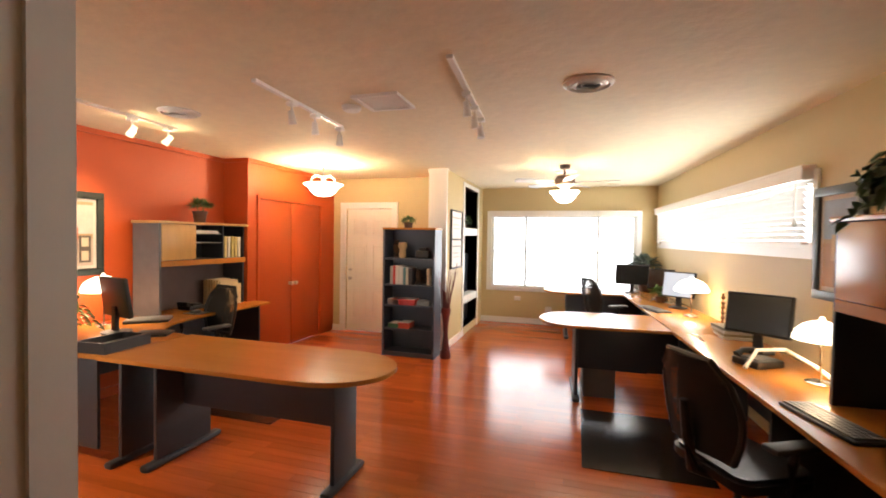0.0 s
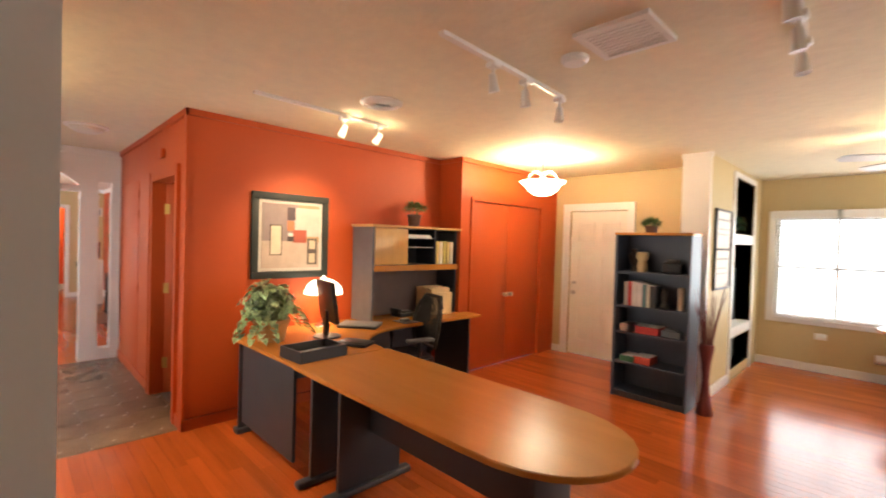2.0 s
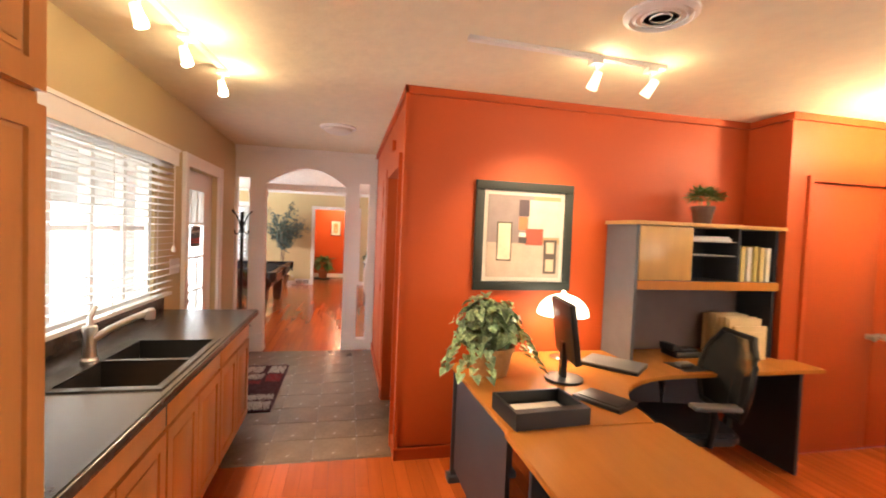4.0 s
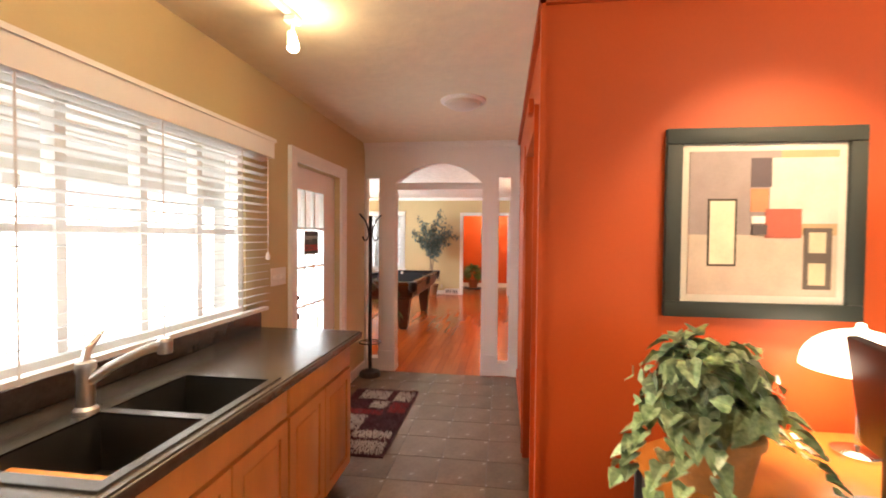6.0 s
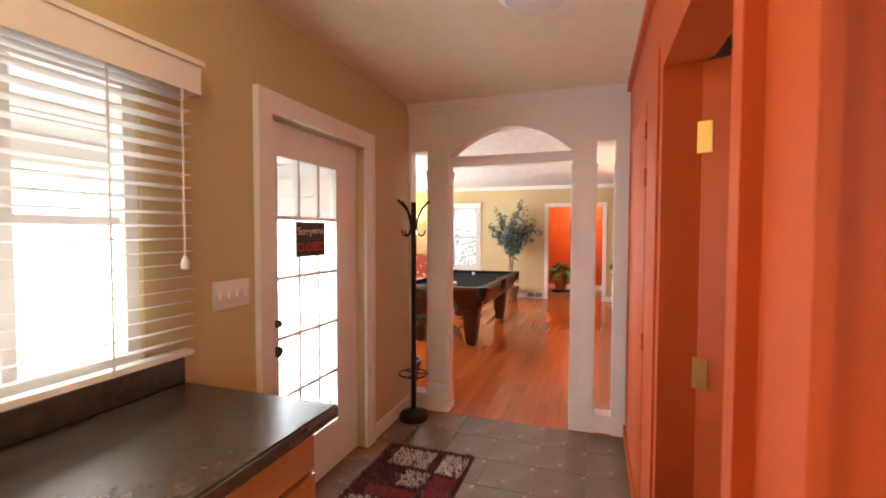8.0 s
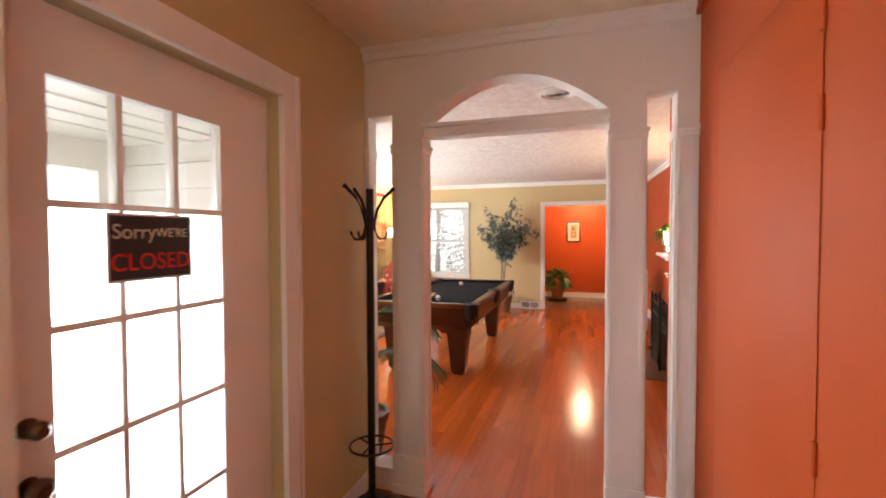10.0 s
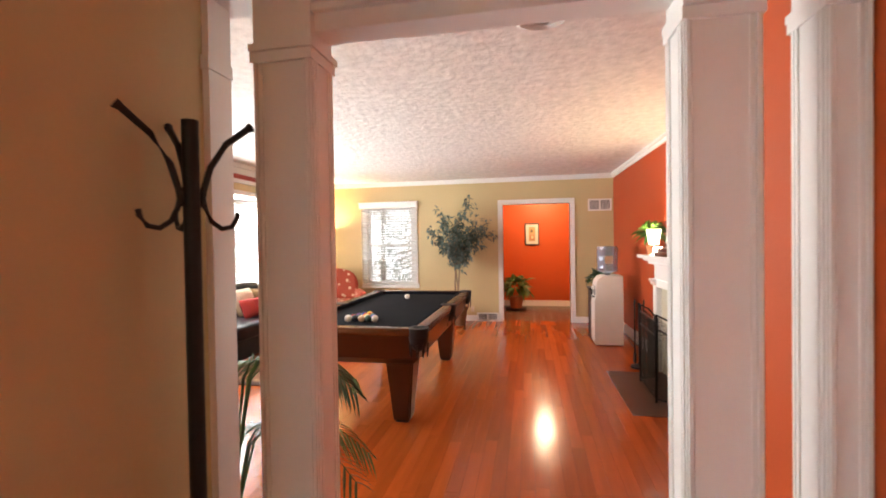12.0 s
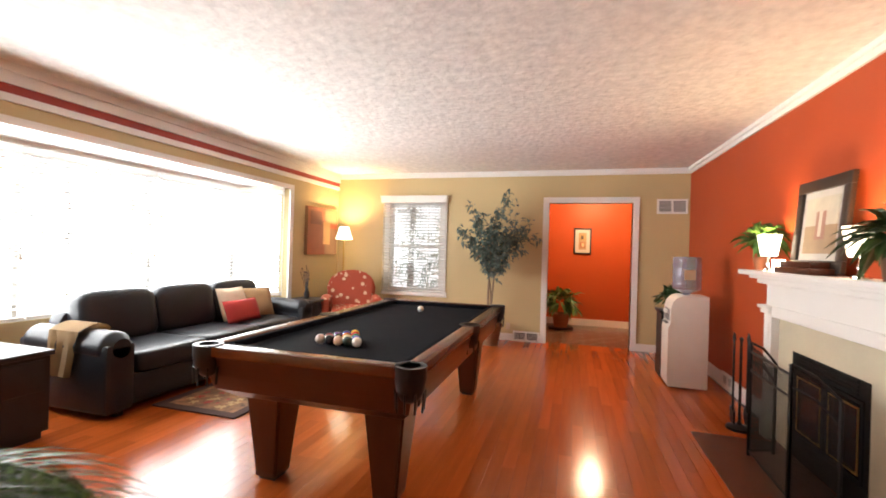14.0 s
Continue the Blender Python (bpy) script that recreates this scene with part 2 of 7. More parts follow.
# office
wall_along_y("wall_office_orange", -4.20, -4.08, 2.30, 5.02, ORANGE, "orange painted accent wall behind the desk")
structure("wall_closet_side", boxes((-4.08, -3.72, 4.90, 5.02, 0, H)), ORANGE, "orange painted closet return wall", "wall")
wall_along_y("wall_closet_front", -3.84, -3.72, 5.02, 6.94, ORANGE, "orange painted closet front", [(5.10, 6.52, 0, 2.04)])
wall_along_x("wall_office_north", 6.94, 7.06, -3.84, -1.76, TAN, "tan painted wall with a white panelled door", [(-3.48, -2.66, 0, 2.03)])
wall_along_y("wall_wing", -1.76, -1.54, 6.20, 8.80, TAN, "tan wing wall with built-in shelf niche", [(7.22, 8.22, 0.12, 2.40)])
wall_along_x("wall_office_window", 8.68, 8.80, -1.54, 1.51, TAN, "tan painted wall with a wide front window", [(-1.36, 1.19, 0.66, 2.02)])
wall_along_x("wall_desk_side", 0.0, 0.12, -0.2, 10.4, TAN, "tan painted wall above the long desk", [(0.20, 4.68, 1.53, 2.04)], m=DESK_WALL)
wall_along_x("wall_office_south", -1.62, -1.5, -1.32, 2.4, TAN, "plain tan wall behind the start")
wall_along_y("wall_office_west", -1.32, -1.2, -1.5, 0.36, TAN, "plain tan wall")

# living room
wall_along_y("wall_living_east", -7.17, -7.05, -2.46, 0.36, TAN, "tan painted wall beside the arch")
wall_along_y("wall_living_jog", -7.65, -7.53, 2.30, 2.92, BRICKRED, "orange painted jog beside the arch")
FIRE_WALL = Matrix.Translation((-13.62, 2.83, 0)) @ Matrix.Rotation(radians(1.0), 4, "Z") @ Matrix.Translation((13.62, -2.83, 0))   # slightly out of square
wall_along_x("wall_fireplace", 2.83, 2.95, -13.62, -7.45, BRICKRED, "deep orange painted wall behind the fireplace", m=FIRE_WALL)
wall_along_y("wall_living_end", -13.74, -13.62, -2.58, 2.92, TAN, "tan painted end wall with window and doorway", [(-1.52, -0.64, 0.66, 2.06), (0.98, 2.12, 0, 2.05)])
wall_along_x("wall_bay", -2.58, -2.46, -13.62, -7.05, TAN, "tan painted wall with a bay window opening", [(-12.26, -7.9, 0, 2.10)])
# back hall
wall_along_y("wall_back_hall", -15.69, -15.57, 0.3, 3.0, ORANGE, "orange painted back hall wall")
wall_along_x("wall_back_hall_side", 0.3, 0.42, -15.57, -13.74, ORANGE, "orange painted back hall side wall")
wall_along_x("wall_back_hall_far_side", 2.7, 2.82, -15.57, -13.74, ORANGE, "orange painted back hall side wall")


def arch_wall():
    """White partition with a wide arched opening, a cross beam and two narrow side lights."""
    x0, x1 = -7.065, -6.93
    bm = boxes((-7.03, x1, 0.465, 0.502, 0, 2.14), (x0, x1, 0.648, 0.826, 0, 2.14), (x0, x1, 1.79, 1.958, 0, 2.14), (x0, x1, 2.088, 2.18, 0, 2.14),
               (x0, x1, 0.502, 0.648, 0, 0.13), (x0, x1, 1.958, 2.088, 0, 0.13), (x0, x1, 0.465, 0.826, 2.14, H), (x0, x1, 1.79, 2.18, 2.14, H))
    n = 20
    c, half = 1.308, 0.482
    for i in range(n):
        a, b = c - half + 2 * half * i / n, c - half + 2 * half * (i + 1) / n
        za, zb = (2.08 + 0.215 * max(0.0, 1 - ((y - c) / half) ** 2) for y in (a, b))
        q = [bm.verts.new(p) for p in ((x0, a, za), (x0, b, zb), (x0, b, H), (x0, a, H), (x1, a, za), (x1, b, zb), (x1, b, H), (x1, a, H))]
        for f in ((0, 1, 2, 3), (4, 7, 6, 5), (0, 4, 5, 1)):
            bm.faces.new([q[k] for k in f])
    return structure("wall_arch", bm, WHITE, "white arched partition with two narrow side lights", "archway")


arch_wall()
structure("trim_arch_beam", boxes((-7.05, -6.955, 0.826, 1.79, 2.012, 2.062), (-7.06, -6.935, 0.826, 1.79, 2.062, 2.082)), WHITE, "white cross beam under the arch", "trim")
# more materials
HONEY = material("honey_maple_cabinet", (0.56, 0.235, 0.065), 0.33, vary=0.16, scale=2.5, fine=30, stretch=(5, 5, 0.7))
GRANITE = material("dark_granite_laminate", (0.060, 0.046, 0.035), 0.26, spec=0.6, vary=0.40, scale=31, fine=120)
SINKB = material("black_composite_sink", (0.02, 0.019, 0.018), 0.35, vary=0.2)
STEEL = material("brushed_nickel", (0.55, 0.52, 0.48), 0.32, metal=1.0, vary=0.08)
CHROME = material("bright_chrome", (0.7, 0.7, 0.7), 0.12, metal=1.0, vary=0.05)
BRASS = material("aged_brass", (0.55, 0.38, 0.12), 0.35, metal=1.0, vary=0.1)
BRONZE = material("dark_oiled_bronze", (0.10, 0.055, 0.03), 0.3, metal=1.0, vary=0.15)
IRON = material("black_wrought_iron", (0.010, 0.009, 0.009), 0.45, metal=0.3, vary=0.2)
LEATHER = material("black_leather", (0.009, 0.010, 0.015), 0.36, spec=0.4, vary=0.25, bump=0.15, bump_scale=60)
FELT = material("black_billiard_felt", (0.007, 0.008, 0.012), 1.0, vary=0.15, fine=300, spec=0.08)
MAHOG = material("mahogany_table_wood", (0.060, 0.014, 0.005), 0.30, vary=0.12, scale=2, fine=12, stretch=(1, 5, 3))
RAILW = material("rubbed_rail_wood", (0.12, 0.034, 0.011), 0.22, vary=0.25, scale=4, fine=40)
FRAMEB = material("black_picture_frame", (0.018, 0.019, 0.020), 0.4, vary=0.2)
FRAMEG = material("green_black_picture_frame", (0.020, 0.025, 0.020), 0.6, vary=0.2)
MATB = material("cream_mount_board", (0.62, 0.57, 0.50), 0.8)
PAPER = material("white_paper", (0.8, 0.79, 0.76), 0.8)
FOLDER = material("manila_folder", (0.72, 0.56, 0.32), 0.8, vary=0.1)
LEAF_D = material("dark_green_leaves", (0.035, 0.085, 0.022), 0.4, vary=0.3, scale=20, island=0.35)
LEAF_M = material("mid_green_leaves", (0.075, 0.17, 0.035), 0.4, vary=0.3, scale=20, island=0.35)
LEAF_V = material("variegated_ivy_leaves", (0.44, 0.58, 0.33), 0.30, vary=0.4, scale=48, fine=90, island=0.65, dark=(0.02, 0.10, 0.02))
LEAF_F = material("grey_green_silk_leaves", (0.12, 0.165, 0.14), 0.5, vary=0.35, scale=20, island=0.45)
BARK = material("pale_bark", (0.28, 0.20, 0.13), 0.8, vary=0.25, bump=0.3, bump_scale=40)
TERRA = material("terracotta_pot", (0.36, 0.12, 0.05), 0.6, vary=0.2)
TANPOT = material("tan_wicker_pot", (0.46, 0.24, 0.08), 0.6, vary=0.25, scale=30, bump=0.4, bump_scale=50)
BROWNPOT = material("dark_brown_pot", (0.10, 0.045, 0.025), 0.5, vary=0.2)
WICKER = material("woven_wicker", (0.22, 0.12, 0.06), 0.8, vary=0.4, scale=40, bump=0.5, bump_scale=60)
SOIL = material("potting_soil", (0.03, 0.02, 0.014), 0.95)
REDCL = material("red_cushion_cloth", (0.42, 0.035, 0.03), 0.8, vary=0.12, bump=0.1)
BEIGECL = material("beige_throw_cloth", (0.40, 0.26, 0.13), 0.9, vary=0.2, bump=0.2, bump_scale=80)
CREAMCL = material("cream_cushion_cloth", (0.66, 0.56, 0.42), 0.9, vary=0.15)
FLORAL = material("coral_floral_upholstery", (0.40, 0.075, 0.04), 0.85, vary=0.15, scale=9, fine=60)
fn = FLORAL.node_tree
fv, fc, fm = fn.nodes.new("ShaderNodeTexVoronoi"), fn.nodes.new("ShaderNodeMath"), fn.nodes.new("ShaderNodeMix")
fv.inputs["Scale"].default_value = 11
fc.operation, fc.inputs[1].default_value = "LESS_THAN", 0.31
fm.data_type = "RGBA"
fm.inputs[7].default_value = (0.66, 0.47, 0.32, 1)
fo = fn.nodes["Principled BSDF"].inputs["Base Color"].links[0].from_socket
ft = fn.nodes.new("ShaderNodeTexCoord")
fn.links.new(ft.outputs["Object"], fv.inputs["Vector"])
fn.links.new(fv.outputs["Distance"], fc.inputs[0])
fn.links.new(fc.outputs[0], fm.inputs[0])
fn.links.new(fo, fm.inputs[6])
fn.links.new(fm.outputs[2], fn.nodes["Principled BSDF"].inputs["Base Color"])
RUGM = material("patterned_wool_rug", (0.26, 0.13, 0.06), 0.95, vary=0.8, scale=14, fine=26, dark=(0.025, 0.016, 0.014), bump=0.3)
SHAGD = material("maroon_shag", (0.075, 0.014, 0.016), 0.98, vary=0.35, fine=90)
SHAGW = material("cream_shag", (0.60, 0.53, 0.43), 0.98, vary=0.25, fine=90)
SHAGR = material("red_shag", (0.30, 0.03, 0.03), 0.98, vary=0.25, fine=90)
STONE = material("cream_hearth_stone", (0.58, 0.52, 0.38), 0.5, vary=0.1, scale=5)
HEARTH = material("dark_brown_hearth", (0.10, 0.035, 0.020), 0.35, vary=0.3, scale=8)
BLACKMESH = material("black_wire_mesh", (0.010, 0.010, 0.010), 0.6)
SCREEN = material("dark_monitor_screen", (0.010, 0.011, 0.013), 0.18)
SCREEN_ON = material("lit_monitor_screen", (0.2, 0.22, 0.25), 0.2, emit=(0.62, 0.72, 0.85), strength=0.55)
COOLER = material("white_cooler_plastic", (0.72, 0.68, 0.62), 0.35, vary=0.05)
WATER = material("blue_water_bottle", (0.45, 0.58, 0.75), 0.08, transmission=0.75, vary=0.05)
DOORCREAM = material("cream_painted_door", (0.80, 0.76, 0.67), 0.4, vary=0.04)
GREYP = material("grey_plastic", (0.16, 0.165, 0.17), 0.45)
LAMIN_L = material("light_maple_laminate", (0.62, 0.36, 0.12), 0.3, vary=0.12, scale=3, stretch=(5, 5, 0.8))
TACK = material("grey_tackboard_cloth", (0.20, 0.15, 0.14), 0.9, vary=0.15, fine=200)
REDTWIG = material("dark_red_twigs", (0.14, 0.018, 0.015), 0.6, vary=0.2)
VALLEY = material("white_valance", (0.78, 0.75, 0.70), 0.4, vary=0.04)
REDPAINT = material("dark_red_stripe_paint", (0.34, 0.035, 0.022), 0.5, vary=0.06)
LAMPGLASS = material("white_glass_lamp_shade", (0.9, 0.87, 0.8), 0.3, emit=(1.0, 0.86, 0.64), strength=3.6)
HEADGLASS = material("lit_glass_spot_head", (0.9, 0.85, 0.75), 0.25, emit=(1.0, 0.82, 0.55), strength=1.1)
HOT = material("lit_halogen_lens", (1, 0.95, 0.85), 0.3, emit=(1.0, 0.86, 0.62), strength=28.0)
DIMGLASS = material("unlit_frosted_glass", (0.70, 0.66, 0.58), 0.35, vary=0.04)
COLORS = {}


def paint(rgb, rough=0.6):
    key = tuple(rgb)
    if key not in COLORS:
        COLORS[key] = material("printed_%d" % len(COLORS), rgb, rough, vary=0.18, scale=9)
    return COLORS[key]


# ---- trim ----
structure("baseboard_office", boxes((-3.72, -3.6, 6.925, 6.94, 0, 0.09), (-2.55, -1.76, 6.925, 6.94, 0, 0.09), (-1.54, 1.5, 8.665, 8.68, 0, 0.10), (-1.54, -1.525, 6.2, 7.2, 0, 0.10)), WHITE, "white painted baseboard in the office", "baseboard")
structure("baseboard_orange", boxes((-4.08, -4.065, 2.165, 4.9, 0, 0.09), (-4.08, -4.055, 2.155, 4.9, 0.075, 0.09), (-4.28, -4.065, 2.16, 2.18, 0, 0.09), (-7.65, -5.25, 2.165, 2.18, 0, 0.09), (-3.72, -3.705, 4.9, 5.06, 0, 0.09)), ORANGE, "orange painted baseboard", "baseboard")
structure("trim_orange_crown", boxes((-4.08, -4.055, 2.155, 4.9, 2.47, H), (-4.08, -3.72, 4.88, 4.9, 2.47, H), (-3.72, -3.695, 4.88, 6.94, 2.47, H), (-7.0, -4.055, 2.155, 2.18, 2.47, H), (-4.13, -4.06, 2.16, 2.18, 0.09, 2.47)), ORANGE, "orange painted ceiling moulding and corner trim", "trim")
structure("trim_hall_crown", boxes((-6.93, -6.905, 0.48, 2.155, 2.45, H), (-6.905, -6.885, 0.48, 2.155, 2.49, H)), WHITE, "white moulding above the arch", "trim")
structure("baseboard_hall", boxes((-6.93, -6.28, 0.48, 0.495, 0, 0.10)), WHITE, "white painted baseboard in the hall", "baseboard")


def arch_posts():
    for y0, y1 in ((0.482, 0.502), (0.648, 0.826), (1.79, 1.958), (2.088, 2.178)):
        t = thing("trim_post", "white square post of the archway with beaded edges", "trim", kind="structure")
        a, b = y0 - 0.006, y1 + 0.006
        if y0 < 0.5:
            a = y0
            part("plinth", boxes((-7.03, -6.92, a, b, 0, 0.22)), WHITE, t)
            part("capital", boxes((-7.03, -6.92, a, b, 1.925, 1.965)), WHITE, t)
            continue
        part("plinth", boxes((-7.075, -6.92, a, b, 0, 0.22), (-7.08, -6.912, a, b + 0.005, 0, 0.05)), WHITE, t)
        part("capital", boxes((-7.075, -6.92, a, b, 1.925, 1.955), (-7.082, -6.912, a, b + 0.006, 1.955, 1.975)), WHITE, t)
        for k, (u, d) in enumerate(((0.004, 0.007), (0.017, 0.004))):
            for v in (y0 + u, y1 - u - 0.010):
                part("bead", boxes((-6.931, -6.93 + d, v, v + 0.010, 0.22, 1.925)), WHITE, t)
        for x in (-7.058, -7.042, -6.963, -6.947):
            part("bead", boxes((x, x + 0.010, y1 - 0.001, y1 + 0.005, 0.22, 1.925)), WHITE, t)
            if y0 > 0.5:
                part("bead", boxes((x, x + 0.010, y0 - 0.005, y0 + 0.001, 0.22, 1.925)), WHITE, t)


arch_posts()
structure("trim_living_crown", boxes((-13.62, -13.60, -2.46, 2.83, 2.445, H), (-13.60, -13.575, -2.46, 2.83, 2.485, H)), WHITE, "white crown moulding in the living room", "trim")
structure("trim_fireplace_crown", boxes((-13.6, -7.55, 2.81, 2.83, 2.445, H), (-13.575, -7.55, 2.785, 2.81, 2.485, H)), WHITE, "white crown moulding over the fireplace wall", "trim", FIRE_WALL)
structure("trim_bay_crown", boxes((-13.6, -7.05, -2.46, -2.43, 2.38, H), (-13.6, -7.05, -2.43, -2.40, 2.46, H), (-13.6, -7.05, -2.46, -2.44, 2.26, 2.315)), WHITE, "white moulding over the bay window", "trim")
structure("trim_red_stripe", boxes((-13.6, -7.05, -2.46, -2.445, 2.315, 2.38)), REDPAINT, "dark red painted stripe over the bay window", "trim")
structure("baseboard_living", boxes((-13.62, -13.605, -0.2, 0.9, 0, 0.10), (-13.62, -13.605, 2.2, 2.83, 0, 0.10), (-15.57, -15.555, 0.42, 2.7, 0, 0.12)), WHITE, "white painted baseboard in the living room", "baseboard")

structure("baseboard_fireplace", boxes((-13.6, -10.8, 2.815, 2.83, 0, 0.14), (-8.9, -7.6, 2.815, 2.83, 0, 0.14)), WHITE, "white painted baseboard under the orange wall", "baseboard", FIRE_WALL)


def casing_y(name, face, y0, y1, z1, mat, label, w=0.09, d=0.022, sign=1, threshold=0.0):
    """Casing round a doorway in a wall that runs along y; face: the wall's face."""
    f0, f1 = face, face + sign * d
    structure(name, boxes((f0, f1, y0 - w, y0, 0, z1 + w), (f0, f1, y1, y1 + w, 0, z1 + w), (f0, f1, y0, y1, z1, z1 + w)), mat, label, "trim")


def casing_x(name, face, x0, x1, z1, mat, label, w=0.09, d=0.022, sign=1):
    f0, f1 = face, face + sign * d
    structure(name, boxes((x0 - w, x0, f0, f1, 0, z1 + w), (x1, x1 + w, f0, f1, 0, z1 + w), (x0, x1, f0, f1, z1, z1 + w),
                          (x0 - w, x0 - w + 0.02, f1, f1 + sign * 0.008, 0, z1 + w), (x1 + w - 0.02, x1 + w, f1, f1 + sign * 0.008, 0, z1 + w)), mat, label, "trim")


casing_y("trim_back_doorway", -13.62, 0.98, 2.12, 2.05, WHITE, "white casing round the back hall doorway", 0.08)
structure("trim_back_jamb", boxes((-13.74, -13.62, 0.965, 0.98, 0, 2.065), (-13.74, -13.62, 2.12, 2.135, 0, 2.065), (-13.74, -13.62, 0.98, 2.12, 2.05, 2.065)), WHITE, "white door jamb lining", "trim")
casing_x("trim_hall_closet", 2.18, -5.16, -4.36, 2.03, ORANGE, "orange painted casing of the hall closet", 0.085, 0.022, -1)
casing_x("trim_glass_door", 0.48, -6.17, -5.25, 2.04, WHITE, "white casing of the glazed door", 0.10, 0.025)
casing_x("trim_white_door", 6.94, -3.48, -2.66, 2.03, WHITE, "white casing of the panelled door", 0.10, 0.022, -1)
casing_y("trim_closet", -3.72, 5.10, 6.52, 2.04, ORANGE, "orange painted closet casing", 0.04, 0.02)
structure("trim_wing_post", boxes((-1.78, -1.52, 6.16, 6.20, 0, H), (-1.79, -1.51, 6.15, 6.20, H - 0.05, H)), WHITE, "white facing on the wing wall end", "trim")


# ---- doors ----
def panelled_door(name, m, w, h, mat, label, rows, cols=2, thick=0.04):
    """A leaf from (0,0,0) along x, its face towards -y, with raised panels."""
    t = thing(name, label, "door", m, kind="structure")
    part("leaf", boxes((0, w, 0, thick, 0.008, h)), mat, t)
    cw = (w - 0.11 * (cols + 1)) / cols
    for z0, z1 in rows:
        for c in range(cols):
            x = 0.11 + c * (cw + 0.11)
            bm = boxes((x + 0.035, x + cw - 0.035, -0.009, -0.001, z0 + 0.035, z1 - 0.035), bevel=0.006)
            for r in ((x, x + 0.016, z0, z1), (x + cw - 0.016, x + cw, z0, z1), (x + 0.016, x + cw - 0.016, z0, z0 + 0.016), (x + 0.016, x + cw - 0.016, z1 - 0.016, z1)):
                box(bm, r[0], r[1], -0.012, 0.0, r[2], r[3])
            part("panel", bm, mat, t)
    return t


def knob(parent, x, z, y=0.0, mat=None, r=0.028):
    bm = bmesh.new()
    lathe(bm, [(0.024, 0), (0.024, 0.006), (0.010, 0.010), (0.010, 0.03), (r, 0.036), (r, 0.052), (r * 0.6, 0.062)], n=16)
    bmesh.ops.transform(bm, matrix=Matrix.Translation((x, y, z)) @ Matrix.Rotation(radians(90), 4, "X"), verts=bm.verts)
    return part("door_knob", bm, mat or STEEL, parent, "brushed metal knob")


d = panelled_door("door_1", pose(-3.48, 6.97, 0), 0.82, 2.02, DOORCREAM, "cream six-panel door, closed", [(0.20, 0.72), (0.86, 1.45), (1.58, 1.88)])
knob(d, 0.07, 0.88)
knob(d, 0.07, 1.02, r=0.018)
for i, (y, kx) in enumerate(((5.10, 0.66), (5.812, 0.05))):
    d = thing("door_2" if i == 0 else "door_3", "flat orange painted closet door, closed", "door", pose(-3.735, y, 0, 0, 0, 90), kind="structure")
    part("leaf", boxes((0.003, 0.706, 0, 0.035, 0.01, 2.035), bevel=0.002), ORANGE, d)
    knob(d, kx, 0.89, mat=STEEL)

# hall closet door, open inward, on brass hinges
d = thing("door_4", "orange painted closet door, standing open", "door", pose(-5.13, 2.27, 0, 0, 0, 68), kind="structure")
part("leaf", boxes((0, 0.74, 0, 0.035, 0.01, 2.02), bevel=0.002), ORANGE, d)
for z in (0.3, 1.02, 1.78):
    part("hinge", boxes((-0.012, 0.03, -0.006, 0.0, z - 0.05, z + 0.05)), BRASS, d, "brass hinge")
d = thing("door_6", "flush orange painted hall closet door, closed", "door", pose(-6.62, 2.1785, 0), kind="structure")
part("leaf", boxes((0.0, 0.785, -0.0022, 0.0, 0.09, 2.10), bevel=0.001), ORANGE, d)
for z in (0.95, 1.74, 1.96):
    part("hinge", tube(bmesh.new(), [(0.787, -0.004, z - 0.04), (0.787, -0.004, z + 0.04)], 0.006, 8), ORANGE, d, "orange painted hinge")
single("latch_plate", boxes((-5.30, -5.285, 2.168, 2.18, 0.86, 0.96)), ORANGE, "orange painted cover plate on the hall wall", "cover plate")
single("door_chime", boxes((-4.9, -4.78, 2.15, 2.18, 2.22, 2.30), bevel=0.006), ORANGE, "orange painted chime box above the closet door", "chime")


def glass_door():
    t = thing("door_5", "white glazed exterior door with fifteen panes", "door", pose(-5.25, 0.43, 0, 0, 0, 180), kind="structure")
    # local x runs to -x, local +y to the outside
    part("stile", boxes((0.01, 0.12, 0, 0.045, 0.01, 2.03)), WHITE, t)
    part("stile", boxes((0.66, 0.91, 0, 0.045, 0.01, 2.03)), WHITE, t)
    part("rail", boxes((0.12, 0.66, 0, 0.045, 1.86, 2.03)), WHITE, t)
    part("rail", boxes((0.12, 0.66, 0, 0.045, 0.01, 0.30)), WHITE, t)
    for x in (0.30, 0.48):
        part("glazing_bar", boxes((x - 0.009, x + 0.009, 0.004, 0.040, 0.30, 1.86)), WHITE, t)
    for k in range(1, 5):
        z = 0.30 + 0.312 * k
        part("glazing_bar", boxes((0.12, 0.66, 0.002, 0.042, z - 0.009, z + 0.009)), WHITE, t)
    for c in range(3):
        for k in range(5):
            p = part("pane", boxes((0.12 + 0.18 * c + 0.004, 0.12 + 0.18 * (c + 1) - 0.004, 0.020, 0.024, 0.30 + 0.312 * k + 0.004, 0.30 + 0.312 * (k + 1) - 0.004)), GLASS, t, smooth=False)
            p.visible_shadow = False
    knob(t, 0.06, 0.88, mat=BRONZE)
    knob(t, 0.06, 1.02, mat=BRONZE, r=0.022)
    return t


glass_door()


